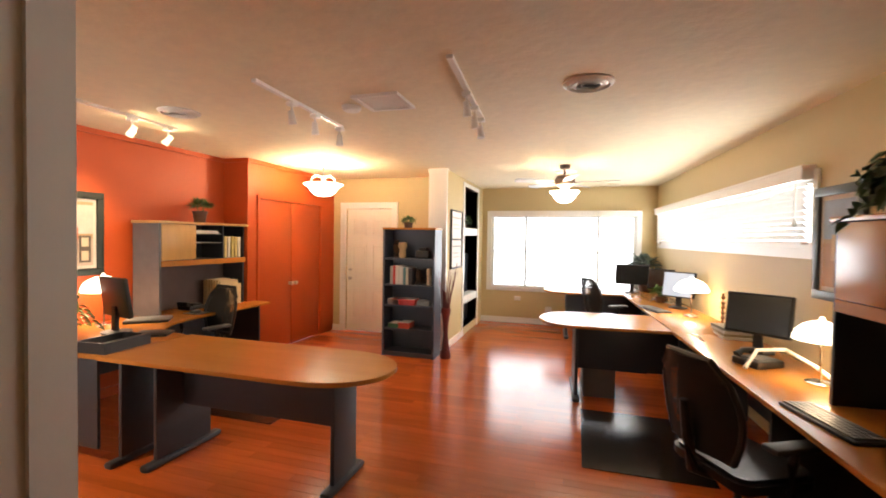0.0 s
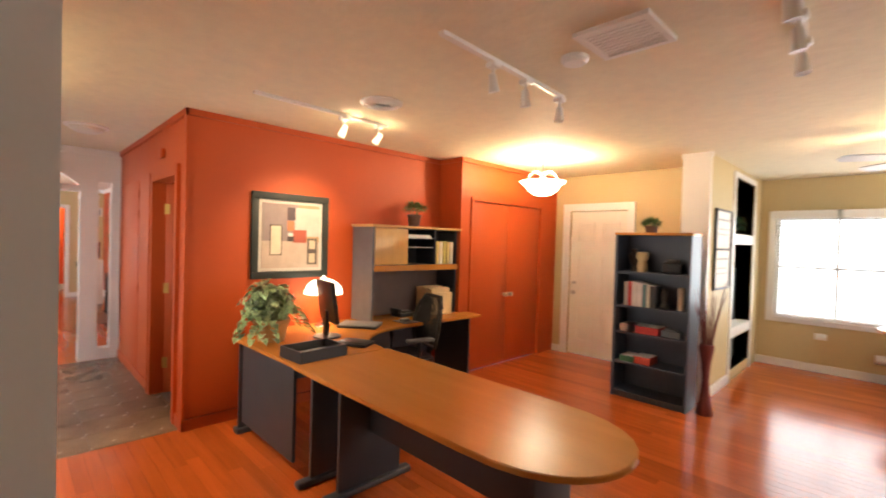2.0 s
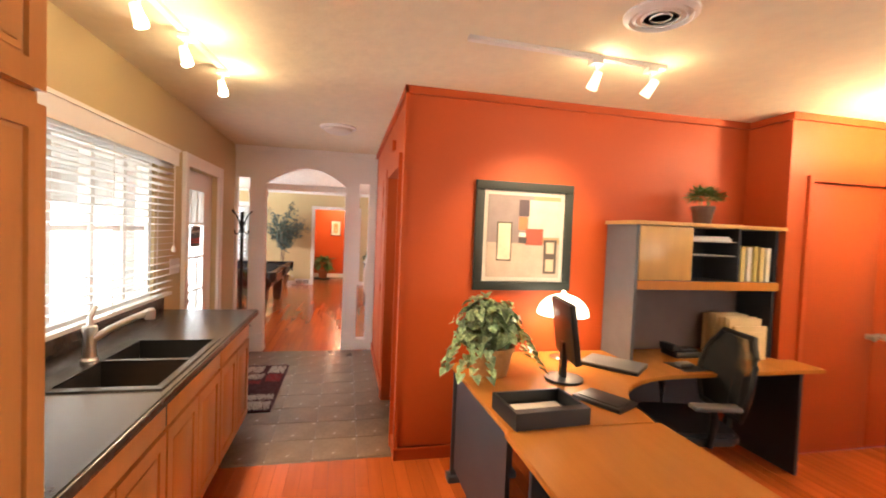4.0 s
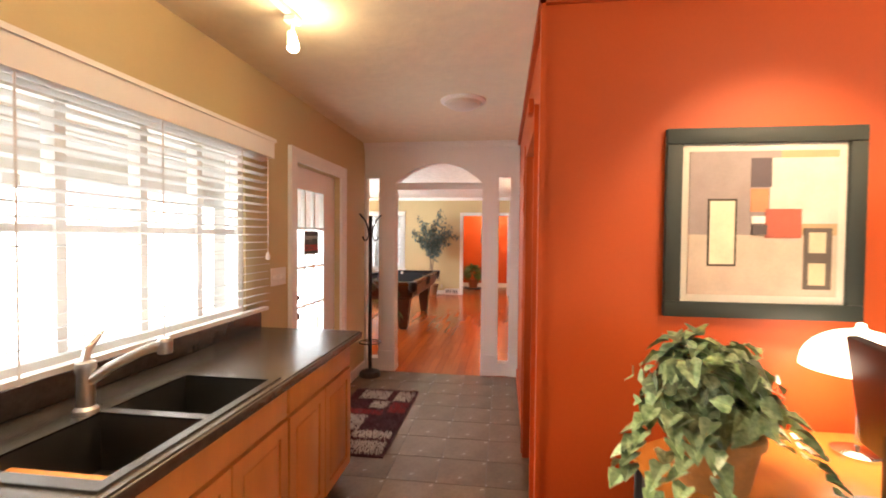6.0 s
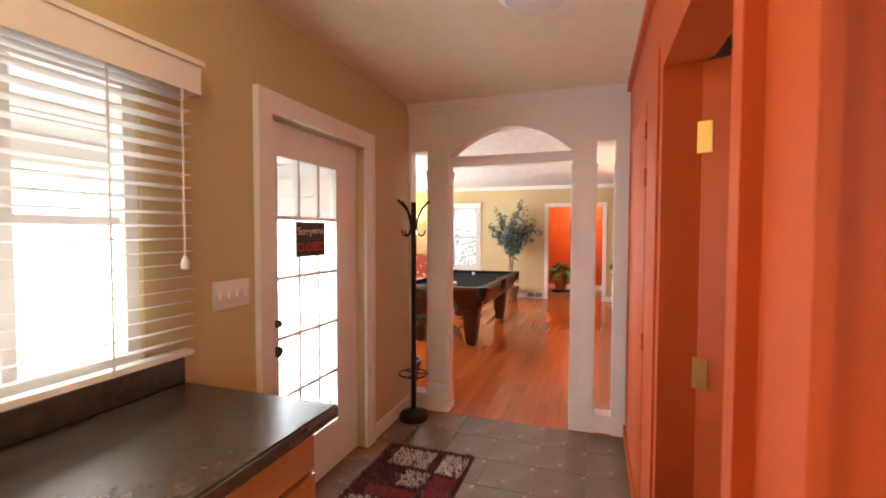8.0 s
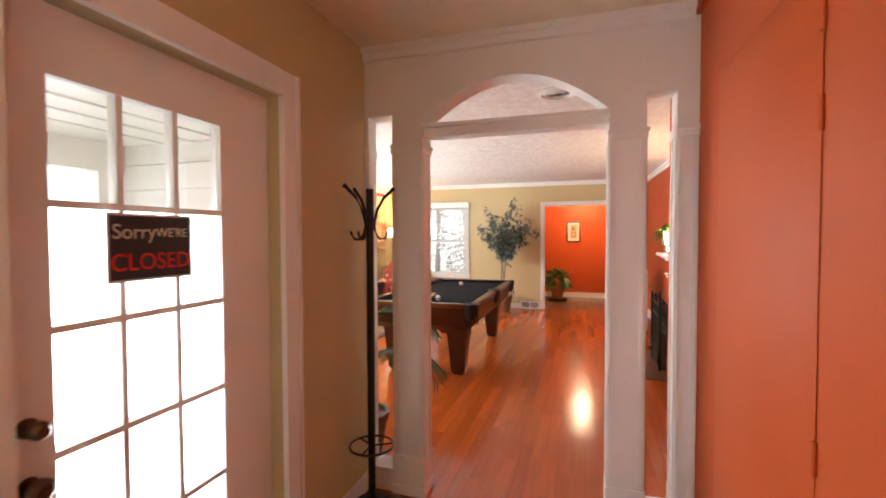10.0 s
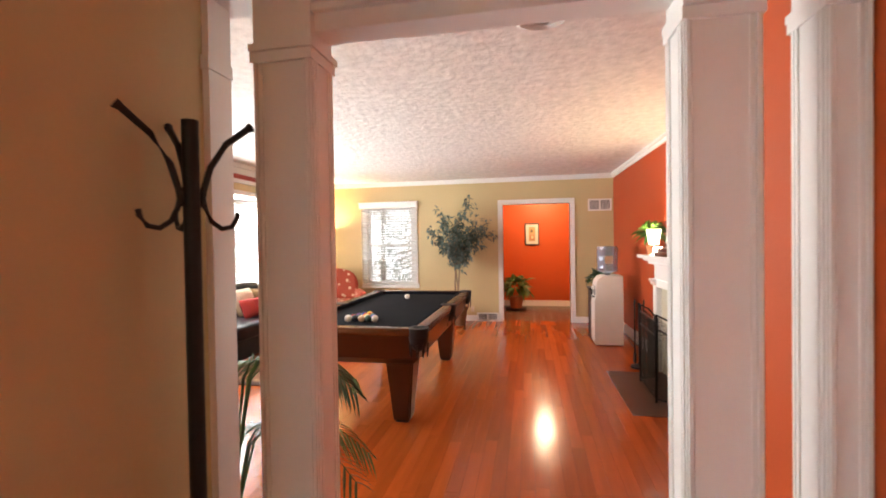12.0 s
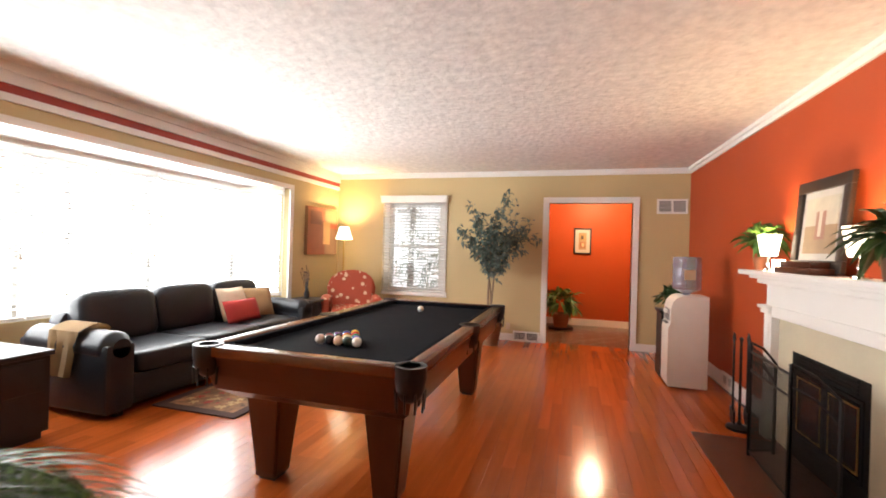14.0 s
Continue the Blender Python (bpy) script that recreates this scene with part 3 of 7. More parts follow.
def words(name, text, size, mat, parent, m, label=""):
    c = bpy.data.curves.new(name, "FONT")
    c.body, c.size, c.extrude, c.align_x = text, size, 0.0006, "CENTER"
    ob = bpy.data.objects.new(name, c)
    scene.collection.objects.link(ob)
    bpy.context.view_layer.update()
    me = bpy.data.meshes.new_from_object(ob.evaluated_get(bpy.context.evaluated_depsgraph_get()))
    bpy.data.objects.remove(ob)
    bpy.data.curves.remove(c)
    me.materials.clear()
    me.materials.append(mat)
    o = new(name, me)
    o.parent, o.matrix_basis = parent, m
    if label:
        o["label"] = label
    return o


sign = thing("closed_sign", "black and red closed sign hung on the glazed door", "sign", pose(-5.63, 0.44, 1.435, 90, 0, 180) @ Matrix.Scale(0.86, 4))
part("board", boxes((-0.15, 0.15, -0.105, 0.105, 0.0, 0.004)), paint((0.012, 0.01, 0.01), 0.4), sign)
part("border", boxes((-0.158, -0.15, -0.113, 0.113, 0, 0.005), (0.15, 0.158, -0.113, 0.113, 0, 0.005), (-0.15, 0.15, 0.105, 0.113, 0, 0.005), (-0.15, 0.15, -0.113, -0.105, 0, 0.005)), paint((0.7, 0.68, 0.66)), sign)
words("lettering", "CLOSED", 0.080, paint((0.78, 0.02, 0.015)), sign, pose(0, -0.075, 0.005), "red capital letters")
words("lettering", "Sorry", 0.068, paint((0.75, 0.72, 0.66)), sign, pose(-0.065, 0.03, 0.005), "cream letters")
words("lettering", "WE'RE", 0.045, paint((0.75, 0.72, 0.66)), sign, pose(0.075, 0.035, 0.005), "cream letters")


# ---- windows and blinds ----
def window(name, m, w, h, label, bars_x=(), bars_z=(), depth=0.10):
    """Frame, panes and bars for an opening from (0,0,0) to (w,.,h); local y runs outward."""
    t = thing(name, label, "window", m, kind="structure")
    f = 0.045
    part("window_frame", boxes((0, f, 0.02, depth, 0, h), (w - f, w, 0.02, depth, 0, h), (f, w - f, 0.02, depth, h - f, h), (f, w - f, 0.02, depth, 0, f)), WHITE, t)
    xs, zs = [f, *bars_x, w - f], [f, *bars_z, h - f]
    for x in bars_x:
        part("mullion", boxes((x - 0.02, x + 0.02, 0.03, depth - 0.01, f, h - f)), WHITE, t)
    for z in bars_z:
        part("glazing_bar", boxes((f, w - f, 0.045, depth - 0.02, z - 0.014, z + 0.014)), WHITE, t)
    for a, b in zip(xs, xs[1:]):
        for c, e2 in zip(zs, zs[1:]):
            p = part("pane", boxes((a + 0.015, b - 0.015, 0.06, 0.064, c + 0.012, e2 - 0.012)), GLASS, t, smooth=False)
            p.visible_shadow = False
    return t


def blind(m, w, h, label, pitch=0.045, tilt=18, valance=0.09, group="", cords=3, wide=0.048):
    """Slatted blind that hangs from local z = 0 down to -h, centred on local y = 0."""
    t = thing("window_blind", label, "blind", m, group=group or "window blinds")
    part("valance", boxes((-0.03, w + 0.03, -0.045, 0.035, -0.01, valance), (-0.04, w + 0.04, -0.055, 0.035, valance - 0.02, valance)), VALLEY, t)
    bm = boxes((0.0, w, -wide / 2, wide / 2, -0.0012, 0.0012))
    bmesh.ops.rotate(bm, matrix=Matrix.Rotation(radians(tilt), 3, "X"), verts=bm.verts)
    me = bpy.data.meshes.new("slat")
    bm.to_mesh(me)
    bm.free()
    me.materials.append(BLIND)
    n = int((h - 0.04) / pitch)
    for k in range(n):
        s = new("slat", me)
        s.parent, s.location = t, (0, 0, -0.03 - pitch * k)
    part("bottom_rail", boxes((0, w, -0.022, 0.022, -h, -h + 0.02)), VALLEY, t)
    for k in range(cords):
        x = w * (k + 0.5) / cords
        part("ladder_tape", boxes((x - 0.004, x + 0.004, -wide / 2 - 0.003, -wide / 2 - 0.002, -h, 0)), VALLEY, t)
    bm = bmesh.new()
    tube(bm, [(w - 0.05, -0.045, 0), (w - 0.05, -0.045, -h * 0.62)], 0.003, 6)
    lathe(bm, [(0.004, -h * 0.62), (0.014, -h * 0.62 - 0.02), (0.014, -h * 0.62 - 0.045), (0.003, -h * 0.62 - 0.05)], x=w - 0.05, y=-0.045, n=10)
    part("cord", bm, VALLEY, t)
    return t


def turned(x, y, z, rz):
    return pose(x, y, z, 0, 0, rz)


# local +y of a window points outward
window("window_1", turned(-1.36, 8.68, 0.66, 0), 2.55, 1.36, "wide white front window in three parts", (0.64, 1.92), (0.68,))
structure("trim_window_front", boxes((-1.44, -1.36, 8.655, 8.68, 0.60, 2.09), (1.19, 1.27, 8.655, 8.68, 0.60, 2.09), (-1.36, 1.19, 8.655, 8.68, 0.60, 0.66), (-1.36, 1.19, 8.655, 8.68, 2.02, 2.09)), WHITE, "white casing of the front window", "trim")
for x, w in ((-1.355, 0.63), (-0.70, 1.24), (0.57, 0.61)):
    blind(turned(x, 8.62, 2.00, 0), w, 1.32, "white horizontal blind over the front window, lowered", pitch=0.042, tilt=-7, cords=2)
W2 = DESK_WALL @ pose(0.20, 0, 1.53)
window("window_2", W2, 4.48, 0.51, "long high white window above the desk", (1.5, 2.98))
blind(DESK_WALL @ pose(0.22, -0.045, 2.02), 4.44, 0.46, "white horizontal blind over the long side window", pitch=0.042, tilt=-48, cords=5)
structure("trim_window_side", boxes((0.14, 4.74, -0.02, 0, 1.46, 1.53), (0.14, 0.20, -0.02, 0, 1.53, 2.08), (4.68, 4.74, -0.02, 0, 1.53, 2.08), (0.20, 4.68, -0.02, 0, 2.04, 2.08)), WHITE, "white casing of the long side window", "trim", DESK_WALL)
window("window_3", turned(-2.45, 0.48, 1.02, 180), 2.17, 0.98, "white kitchen window with small panes", (0.36, 0.72, 1.08, 1.45, 1.81), (0.49,))
blind(turned(-2.42, 0.535, 1.985, 180), 2.33, 0.96, "white wooden blind over the kitchen window, slats half open", pitch=0.046, tilt=-7, valance=0.11, cords=4, wide=0.05)
window("window_4", turned(-13.62, -1.52, 0.66, 90), 0.88, 1.40, "white sash window in the end wall", (), (0.70,))
structure("trim_window_end", boxes((-13.62, -13.60, -1.60, -1.52, 0.58, 2.14), (-13.62, -13.60, -0.64, -0.56, 0.58, 2.14), (-13.62, -13.58, -1.62, -0.54, 0.58, 0.66), (-13.62, -13.60, -1.52, -0.64, 2.06, 2.14)), WHITE, "white casing of the end window", "trim")
blind(turned(-13.575, -1.62, 2.06, 90), 1.04, 1.47, "white blind over the end window, slats open", pitch=0.046, tilt=-22, valance=0.10, cords=2)


def bay():
    lo, hi = 0.62, 2.06
    structure("wall_bay_sill", boxes((-11.9, -8.3, -3.16, -3.06, 0, lo)), TAN, "low tan wall under the bay window", "wall")
    structure("wall_bay_top", boxes((-12.3, -7.9, -3.2, -2.58, 2.10, 2.3)), WHITE, "white soffit over the bay window", "wall")
    structure("floor_bay", boxes((-12.3, -7.9, -3.16, -2.46, -0.02, 0.0)), PLANK_REST, "cherry boards in the bay", "floor")
    for a, b in (((-12.26, -2.58), (-11.9, -3.10)), ((-7.9, -2.58), (-8.3, -3.10))):
        v = Vector(b) - Vector(a)
        m = turned(a[0], a[1], 0, math.degrees(math.atan2(v.y, v.x)))
        structure("wall_bay_cheek", boxes((0, v.length, -0.05, 0.05, 0, lo), (0, v.length, -0.05, 0.05, hi, 2.12)), TAN, "angled tan wall under the bay side window", "wall", m)
    window("window_5", turned(-11.9, -3.06, lo, 0) @ Matrix.Scale(-1, 4, (0, 1, 0)), 3.6, hi - lo, "wide white bay window", (1.2, 2.4))
    v = Vector((-11.9, -3.06)) - Vector((-12.26, -2.50))
    m = turned(-12.26, -2.50, lo, math.degrees(math.atan2(v.y, v.x)))
    window("window_6", m @ Matrix.Scale(-1, 4, (0, 1, 0)), v.length, hi - lo, "narrow angled side window of the bay")
    structure("trim_bay", boxes((-12.34, -12.26, -2.46, -2.435, 0, 2.16), (-12.26, -7.9, -2.46, -2.44, 2.10, 2.16)), WHITE, "white casing of the bay", "trim")
    for k in range(3):
        blind(turned(-8.32 - 1.19 * k, -2.98, 2.07, 180) , 1.17, 1.42, "white blind over the bay window, lowered", pitch=0.045, tilt=-26, cords=2)
    blind(m @ pose(0.02, 0.06, 1.45) @ Matrix.Rotation(math.pi, 4, "Z") @ pose(-v.length + 0.02, 0, 0), v.length - 0.06, 1.42, "white blind over the angled bay window", pitch=0.045, tilt=-26, cords=2)


bay()


def backdrop(name, bm, label):
    return structure(name, bm, GLOW, label, "backdrop")


backdrop("backdrop_front", boxes((-4.0, 4.0, 11.4, 11.45, -0.3, 4.5)), "bright overexposed daylight outside the front window")
backdrop("backdrop_side", boxes((4.2, 4.25, 1.0, 11.0, -0.3, 4.5)), "bright overexposed daylight outside the side window")
backdrop("backdrop_porch", boxes((-7.0, -1.3, -1.9, -1.85, -0.3, 4.0)), "bright overexposed daylight outside the kitchen")
backdrop("backdrop_bay", boxes((-14.5, -6.0, -5.6, -5.55, -0.3, 4.5)), "bright overexposed daylight outside the bay")
backdrop("backdrop_end", boxes((-16.6, -16.55, -4.0, 0.2, -0.3, 4.5)), "bright overexposed daylight beyond the end window")


# ---- plants ----
def leaf(bm, p, d, up, ln, w, fold=0.25, sag=0.15):
    d = d.normalized()
    side = d.cross(up)
    side = side.normalized() if side.length > 1e-4 else Vector((1, 0, 0))
    n = side.cross(d)
    down = Vector((0, 0, -sag * ln))
    spine = [p, p + d * ln * 0.10 + n * w * 0.04, p + d * ln * 0.34 + n * w * 0.05 + down * 0.1, p + d * ln * 0.66 + down * 0.38, p + d * ln + down]
    mid = [bm.verts.new(q) for q in spine]
    for s in (1, -1):
        rim = [bm.verts.new(q + side * s * w * k + n * w * fold * k * 2) for q, k in ((spine[1] - d * ln * 0.07, 0.34), (spine[2] - d * ln * 0.04, 0.50), (spine[3], 0.31))]
        for f in ((mid[0], mid[1], rim[0]), (mid[1], mid[2], rim[1], rim[0]), (mid[2], mid[3], rim[2], rim[1]), (mid[3], mid[4], rim[2])):
            bm.faces.new(f if s > 0 else f[::-1])


def clump(bm, centre, radius, count, ln, w, rng, spread=0.6, low=-1.0, sag=0.2, shell=0.55, flat=False):
    c = Vector(centre)
    for _ in range(count):
        v = Vector((rng.gauss(0, 1), rng.gauss(0, 1), rng.gauss(0, 1))).normalized()
        if v.z < low:
            v.z = -v.z
        k = shell + (1 - shell) * rng.random()
        lump = 0.75 + 0.5 * noise.noise(v * 2.3 + c)
        p = c + Vector((v.x * radius[0], v.y * radius[1], v.z * radius[2])) * k * lump
        d = v + spread * Vector((rng.uniform(-1, 1), rng.uniform(-1, 1), rng.uniform(-1, 0.6)))
        s = rng.uniform(0.65, 1.25)
        up = Vector((rng.uniform(-0.4, 0.4), rng.uniform(-0.4, 0.4), 1))
        if flat:
            up = (v + 0.35 * up).normalized()
            d = Vector((rng.uniform(-1, 1), rng.uniform(-1, 1), rng.uniform(-1.2, 0.4)))
            d = d - up * d.dot(up) * 0.85
        leaf(bm, p, d, up, ln * s, w * s, sag=sag)


def pot(t, r0, r1, h, mat, z=0.0, label=""):
    bm = bmesh.new()
    lathe(bm, [(r0 * 0.6, z), (r0, z), (r1, z + h * 0.85), (r1 * 1.08, z + h * 0.85), (r1 * 1.08, z + h), (r1 * 0.95, z + h), (r1 * 0.92, z + h * 0.88), (0.002, z + h * 0.88)])
    part("pot", bm, mat, t, label)


def bush(name, label, m, potspec, centre, radius, count, ln, w, mat, seed, low=-0.2, stems=8, sag=0.2, trail=0, flat=False):
    t = thing(name, label, "plant", m)
    r0, r1, h, pm = potspec
    pot(t, r0, r1, h, pm)
    rng = random.Random(seed)
    bm = bmesh.new()
    for _ in range(stems):
        a, q = rng.uniform(0, 6.28), rng.uniform(0.3, 0.8)
        e = Vector(centre) + Vector((math.cos(a) * radius[0] * q, math.sin(a) * radius[1] * q, radius[2] * rng.uniform(-0.2, 0.5)))
        s = Vector((math.cos(a) * r1 * 0.4, math.sin(a) * r1 * 0.4, h * 0.9))
        tube(bm, [s, (s + e) / 2 + Vector((0, 0, 0.05)), e], 0.003, 5)
    part("stem", bm, LEAF_M, t)
    bm = bmesh.new()
    clump(bm, centre, radius, count, ln, w, rng, low=low, sag=sag, flat=flat)
    for _ in range(trail):
        a = rng.uniform(0, 6.28)
        p = Vector(centre) + Vector((math.cos(a) * radius[0] * 0.8, math.sin(a) * radius[1] * 0.8, 0))
        for k in range(7):
            p = p + Vector((math.cos(a) * 0.018, math.sin(a) * 0.018, -0.03))
            leaf(bm, p, Vector((math.cos(a + rng.uniform(-1, 1)), math.sin(a + rng.uniform(-1, 1)), -0.3)), Vector((0, 0, 1)), ln, w)
    part("foliage", bm, mat, t, smooth=False)
    return t


# ---- office chair ----
ARMPAD = material("grey_arm_pad_rubber", (0.075, 0.075, 0.075), 0.45)

def office_chair(m, label):
    """Faces local +y; stands on z = 0."""
    t = thing("office_chair", label, "chair", m, group="office chairs")
    for k in range(5):
        a = radians(90 + 72 * k)
        c, s = math.cos(a), math.sin(a)
        bm = bmesh.new()
        tube(bm, [(0.03 * c, 0.03 * s, 0.12), (0.16 * c, 0.16 * s, 0.11), (0.30 * c, 0.30 * s, 0.075)], [0.028, 0.024, 0.018], 8)
        leg = part("base_arm", bm, BLACK, t)
        bm = bmesh.new()
        lathe(bm, [(0.002, -0.022), (0.026, -0.022), (0.029, -0.012), (0.029, 0.012), (0.026, 0.022), (0.002, 0.022)], n=14)
        bmesh.ops.transform(bm, matrix=Matrix.Translation((0.31 * c, 0.31 * s, 0.031)) @ Matrix.Rotation(a, 4, "Z") @ Matrix.Rotation(radians(90), 4, "X"), verts=bm.verts)
        part("caster", bm, BLACK, leg)
    bm = bmesh.new()
    lathe(bm, [(0.03, 0.10), (0.03, 0.26), (0.018, 0.26), (0.018, 0.40)], n=14)
    part("gas_column", bm, BLACK, t)
    part("mechanism", boxes((-0.10, 0.10, -0.14, 0.12, 0.385, 0.425), bevel=0.01), BLACK, t)
    bm = bmesh.new()
    out = arc((0.14, 0.12), 0.11, 0, 90, 5) + arc((-0.14, 0.12), 0.11, 90, 180, 5) + arc((-0.16, -0.14), 0.08, 180, 270, 5) + arc((0.16, -0.14), 0.08, 270, 360, 5)
    prism(bm, out, 0.425, 0.50, 0.02)
    part("seat", bm, LEATHER, t)
    # curved back: frame and mesh
    rows = []
    for i in range(11):
        k = i / 10
        z = 0.56 + 0.46 * k
        w = 0.19 + 0.05 * math.sin(math.pi * min(1, k * 1.1)) - 0.05 * max(0, k - 0.8) / 0.2
        rows.append((z, w, -0.22 - 0.09 * k + 0.03 * math.sin(math.pi * k)))
    edge = [(w, y, z) for z, w, y in rows] + [(-w, y, z) for z, w, y in rows[::-1]]
    bm = bmesh.new()
    tube(bm, edge + edge[:1], 0.016, 8)
    part("back_frame", bm, BLACK, t)
    bm = bmesh.new()
    for i in range(10):
        (z0, w0, y0), (z1, w1, y1) = rows[i], rows[i + 1]
        for j in range(31):
            a = -1 + 2 * j / 31
            b = a + 0.044
            q = [(w0 * a, y0 - 0.05 * (1 - a * a), z0), (w0 * b, y0 - 0.05 * (1 - b * b), z0), (w1 * b, y1 - 0.05 * (1 - b * b), z1), (w1 * a, y1 - 0.05 * (1 - a * a), z1)]
            f = [bm.verts.new(p) for p in q] + [bm.verts.new((x, y - 0.008, z)) for x, y, z in q]
            bm.faces.new(f[:4])
            bm.faces.new(f[7:3:-1])
    part("mesh_back", bm, BLACKMESH, t, "black woven mesh")
    bm = bmesh.new()
    tube(bm, [(0, -0.12, 0.40), (0, -0.27, 0.46), (0, -0.30, 0.62), (0, -0.33, 0.80)], [0.025, 0.03, 0.03, 0.02], 8)
    part("spine", bm, BLACK, t)
    for sx in (-1, 1):
        bm = bmesh.new()
        tube(bm, [(sx * 0.16, 0, 0.43), (sx * 0.27, 0.0, 0.45), (sx * 0.285, -0.01, 0.60), (sx * 0.285, 0.0, 0.655)], [0.016, 0.018, 0.022, 0.02], 8)
        arm = part("arm_post", bm, BLACK, t)
        part("arm_pad", boxes((sx * 0.285 - 0.042, sx * 0.285 + 0.042, -0.14, 0.12, 0.655, 0.685), bevel=0.012), ARMPAD, arm)
    return t


chair = office_chair(pose(-3.40, 3.84, 0, 0, 0, 168), "black mesh office chair with arms at the orange wall desk")
c2 = copy_thing(chair, pose(1.00, 2.88, 0, 0, 0, -62))
tagged(c2, "black mesh office chair pulled up to the long desk")
c3 = copy_thing(chair, pose(0.62, 7.05, 0, 0, 0, -60))
tagged(c3, "black mesh office chair between the far peninsulas")


# ---- desk at the orange wall ----
def rounded_end(x0, x1, y0, y1, tip):
    """A top from x0 to x1 with a bulging end that reaches tip."""
    c, n = (y0 + y1) / 2, 14
    pts = [(x0, y1), (x0, y0)]
    for i in range(n + 1):
        a = radians(-90 + 180 * i / n)
        pts.append((x1 + (tip - x1) * math.cos(a) ** 0.75 if abs(math.cos(a)) > 1e-6 else x1, c + (y1 - y0) / 2 * math.sin(a)))
    return pts


def t_leg(t, x, y0, y1, w=0.028):
    leg = part("leg_panel", boxes((x - w / 2, x + w / 2, y0 + 0.05, y1 - 0.05, 0.045, 0.71), bevel=0.004), SLATE, t, "slate grey panel leg")
    part("foot", boxes((x - 0.035, x + 0.035, y0 - 0.04, y1 + 0.04, 0.0, 0.045), bevel=0.018), SLATE, leg)


t = thing("corner_desk", "cherry-topped corner desk with slate grey panels", "desk")
out = [(-3.80, 2.47), (-2.85, 2.49), (-2.85, 3.20), (-2.93, 3.22)] + [(-2.93 - 0.53 * math.sin(radians(a)), 3.85 - 0.63 * math.cos(radians(a))) for a in range(10, 91, 10)] + [(-3.46, 5.0), (-3.70, 5.0), (-3.70, 4.885), (-4.05, 4.885), (-4.05, 2.85)]
part("desktop", prism(bmesh.new(), out, 0.712, 0.74, 0.004), CHERRY, t, "glossy cherry laminate top")
part("front_panel", boxes((-3.74, -2.88, 2.50, 2.52, 0.10, 0.712)), SLATE, t, "slate grey modesty panel")
part("end_panel", boxes((-3.80, -3.775, 2.49, 2.90, 0.0, 0.712), (-3.83, -3.745, 2.47, 2.92, 0, 0.04), bevel=0.004), SLATE, t)
t_leg(t, -2.74, 2.50, 2.86)
part("end_panel", boxes((-4.03, -3.50, 4.84, 4.865, 0.0, 0.712)), SLATE, t)
part("back_panel", boxes((-4.03, -4.01, 3.0, 4.8, 0.25, 0.712)), SLATE, t)

t = thing("peninsula_table", "cherry bullet-shaped peninsula table on slate legs", "table")
part("tabletop", prism(bmesh.new(), rounded_end(-2.846, -1.42, 2.475, 3.225, -0.875), 0.712, 0.74, 0.004), CHERRY, t, "glossy cherry laminate top")
t_leg(t, -1.20, 2.64, 3.02)
t_leg(t, -2.48, 2.54, 3.10)
part("modesty_panel", boxes((-2.46, -1.22, 2.80, 2.82, 0.36, 0.712)), SLATE, t, "slate grey modesty panel")


def hutch():
    t = thing("desk_hutch", "slate and maple desk hutch with a half-open shelf", "hutch")
    # this side is a lighter grey: the light falling on it is painted in
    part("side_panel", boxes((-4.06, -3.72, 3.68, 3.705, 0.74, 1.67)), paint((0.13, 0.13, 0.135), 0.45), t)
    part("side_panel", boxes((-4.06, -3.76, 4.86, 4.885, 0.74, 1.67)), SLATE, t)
    part("top_board", boxes((-4.06, -3.70, 3.66, 4.89, 1.67, 1.695), bevel=0.003), LAMIN_L, t, "maple top board")
    part("bottom_shelf", boxes((-4.05, -3.73, 3.705, 4.86, 1.27, 1.295)), SLATE, t)
    part("front_rail", boxes((-3.735, -3.715, 3.705, 4.86, 1.235, 1.295)), CHERRY, t, "cherry front rail")
    part("cabinet_door", boxes((-3.735, -3.715, 3.71, 4.12, 1.30, 1.665), bevel=0.003), LAMIN_L, t, "maple cupboard door")
    part("divider", boxes((-4.05, -3.74, 4.125, 4.14, 1.295, 1.67)), SLATE, t)
    part("divider", boxes((-4.05, -3.74, 4.52, 4.535, 1.295, 1.67)), SLATE, t)
    for z in (1.47, 1.57):
        part("tray_shelf", boxes((-4.05, -3.76, 4.14, 4.52, z, z + 0.008)), STEEL, t)
    part("back_board", boxes((-4.07, -4.055, 3.70, 4.86, 1.27, 1.67)), SLATE, t)
    part("tackboard", boxes((-4.07, -4.055, 3.705, 4.86, 0.74, 1.27)), TACK, t, "taupe cloth tackboard")
    return t


hutch()
rng = random.Random(4)
for k in range(5):
    y = 4.57 + 0.055 * k
    single("file_folder", boxes((-4.0, -3.76, y, y + 0.035, 1.297, 1.54 + 0.03 * rng.random())), paint(((0.62, 0.5, 0.2), (0.7, 0.66, 0.58), (0.5, 0.42, 0.12))[k % 3]), "tan and white ring binder in the hutch", "binder", group="binders in the hutch")
single("document_folder", boxes((-4.0, -3.78, 4.16, 4.50, 1.578, 1.60), (-4.0, -3.79, 4.17, 4.49, 1.60, 1.612)), PAPER, "small stack of papers on the upper tray", "papers")
single("switch_plate", boxes((-4.055, -4.048, 3.74, 3.81, 1.02, 1.18)), WHITE, "white wall plate on the tackboard", "wall plate")
f = thing("folder_rack", "upright rack of manila folders on the desk", "folders")
for k in range(7):
    part("folder", boxes((-4.0 + 0.038 * k, -3.985 + 0.038 * k, 4.50, 4.78, 0.742, 1.02 + 0.02 * rng.random())), FOLDER, f)
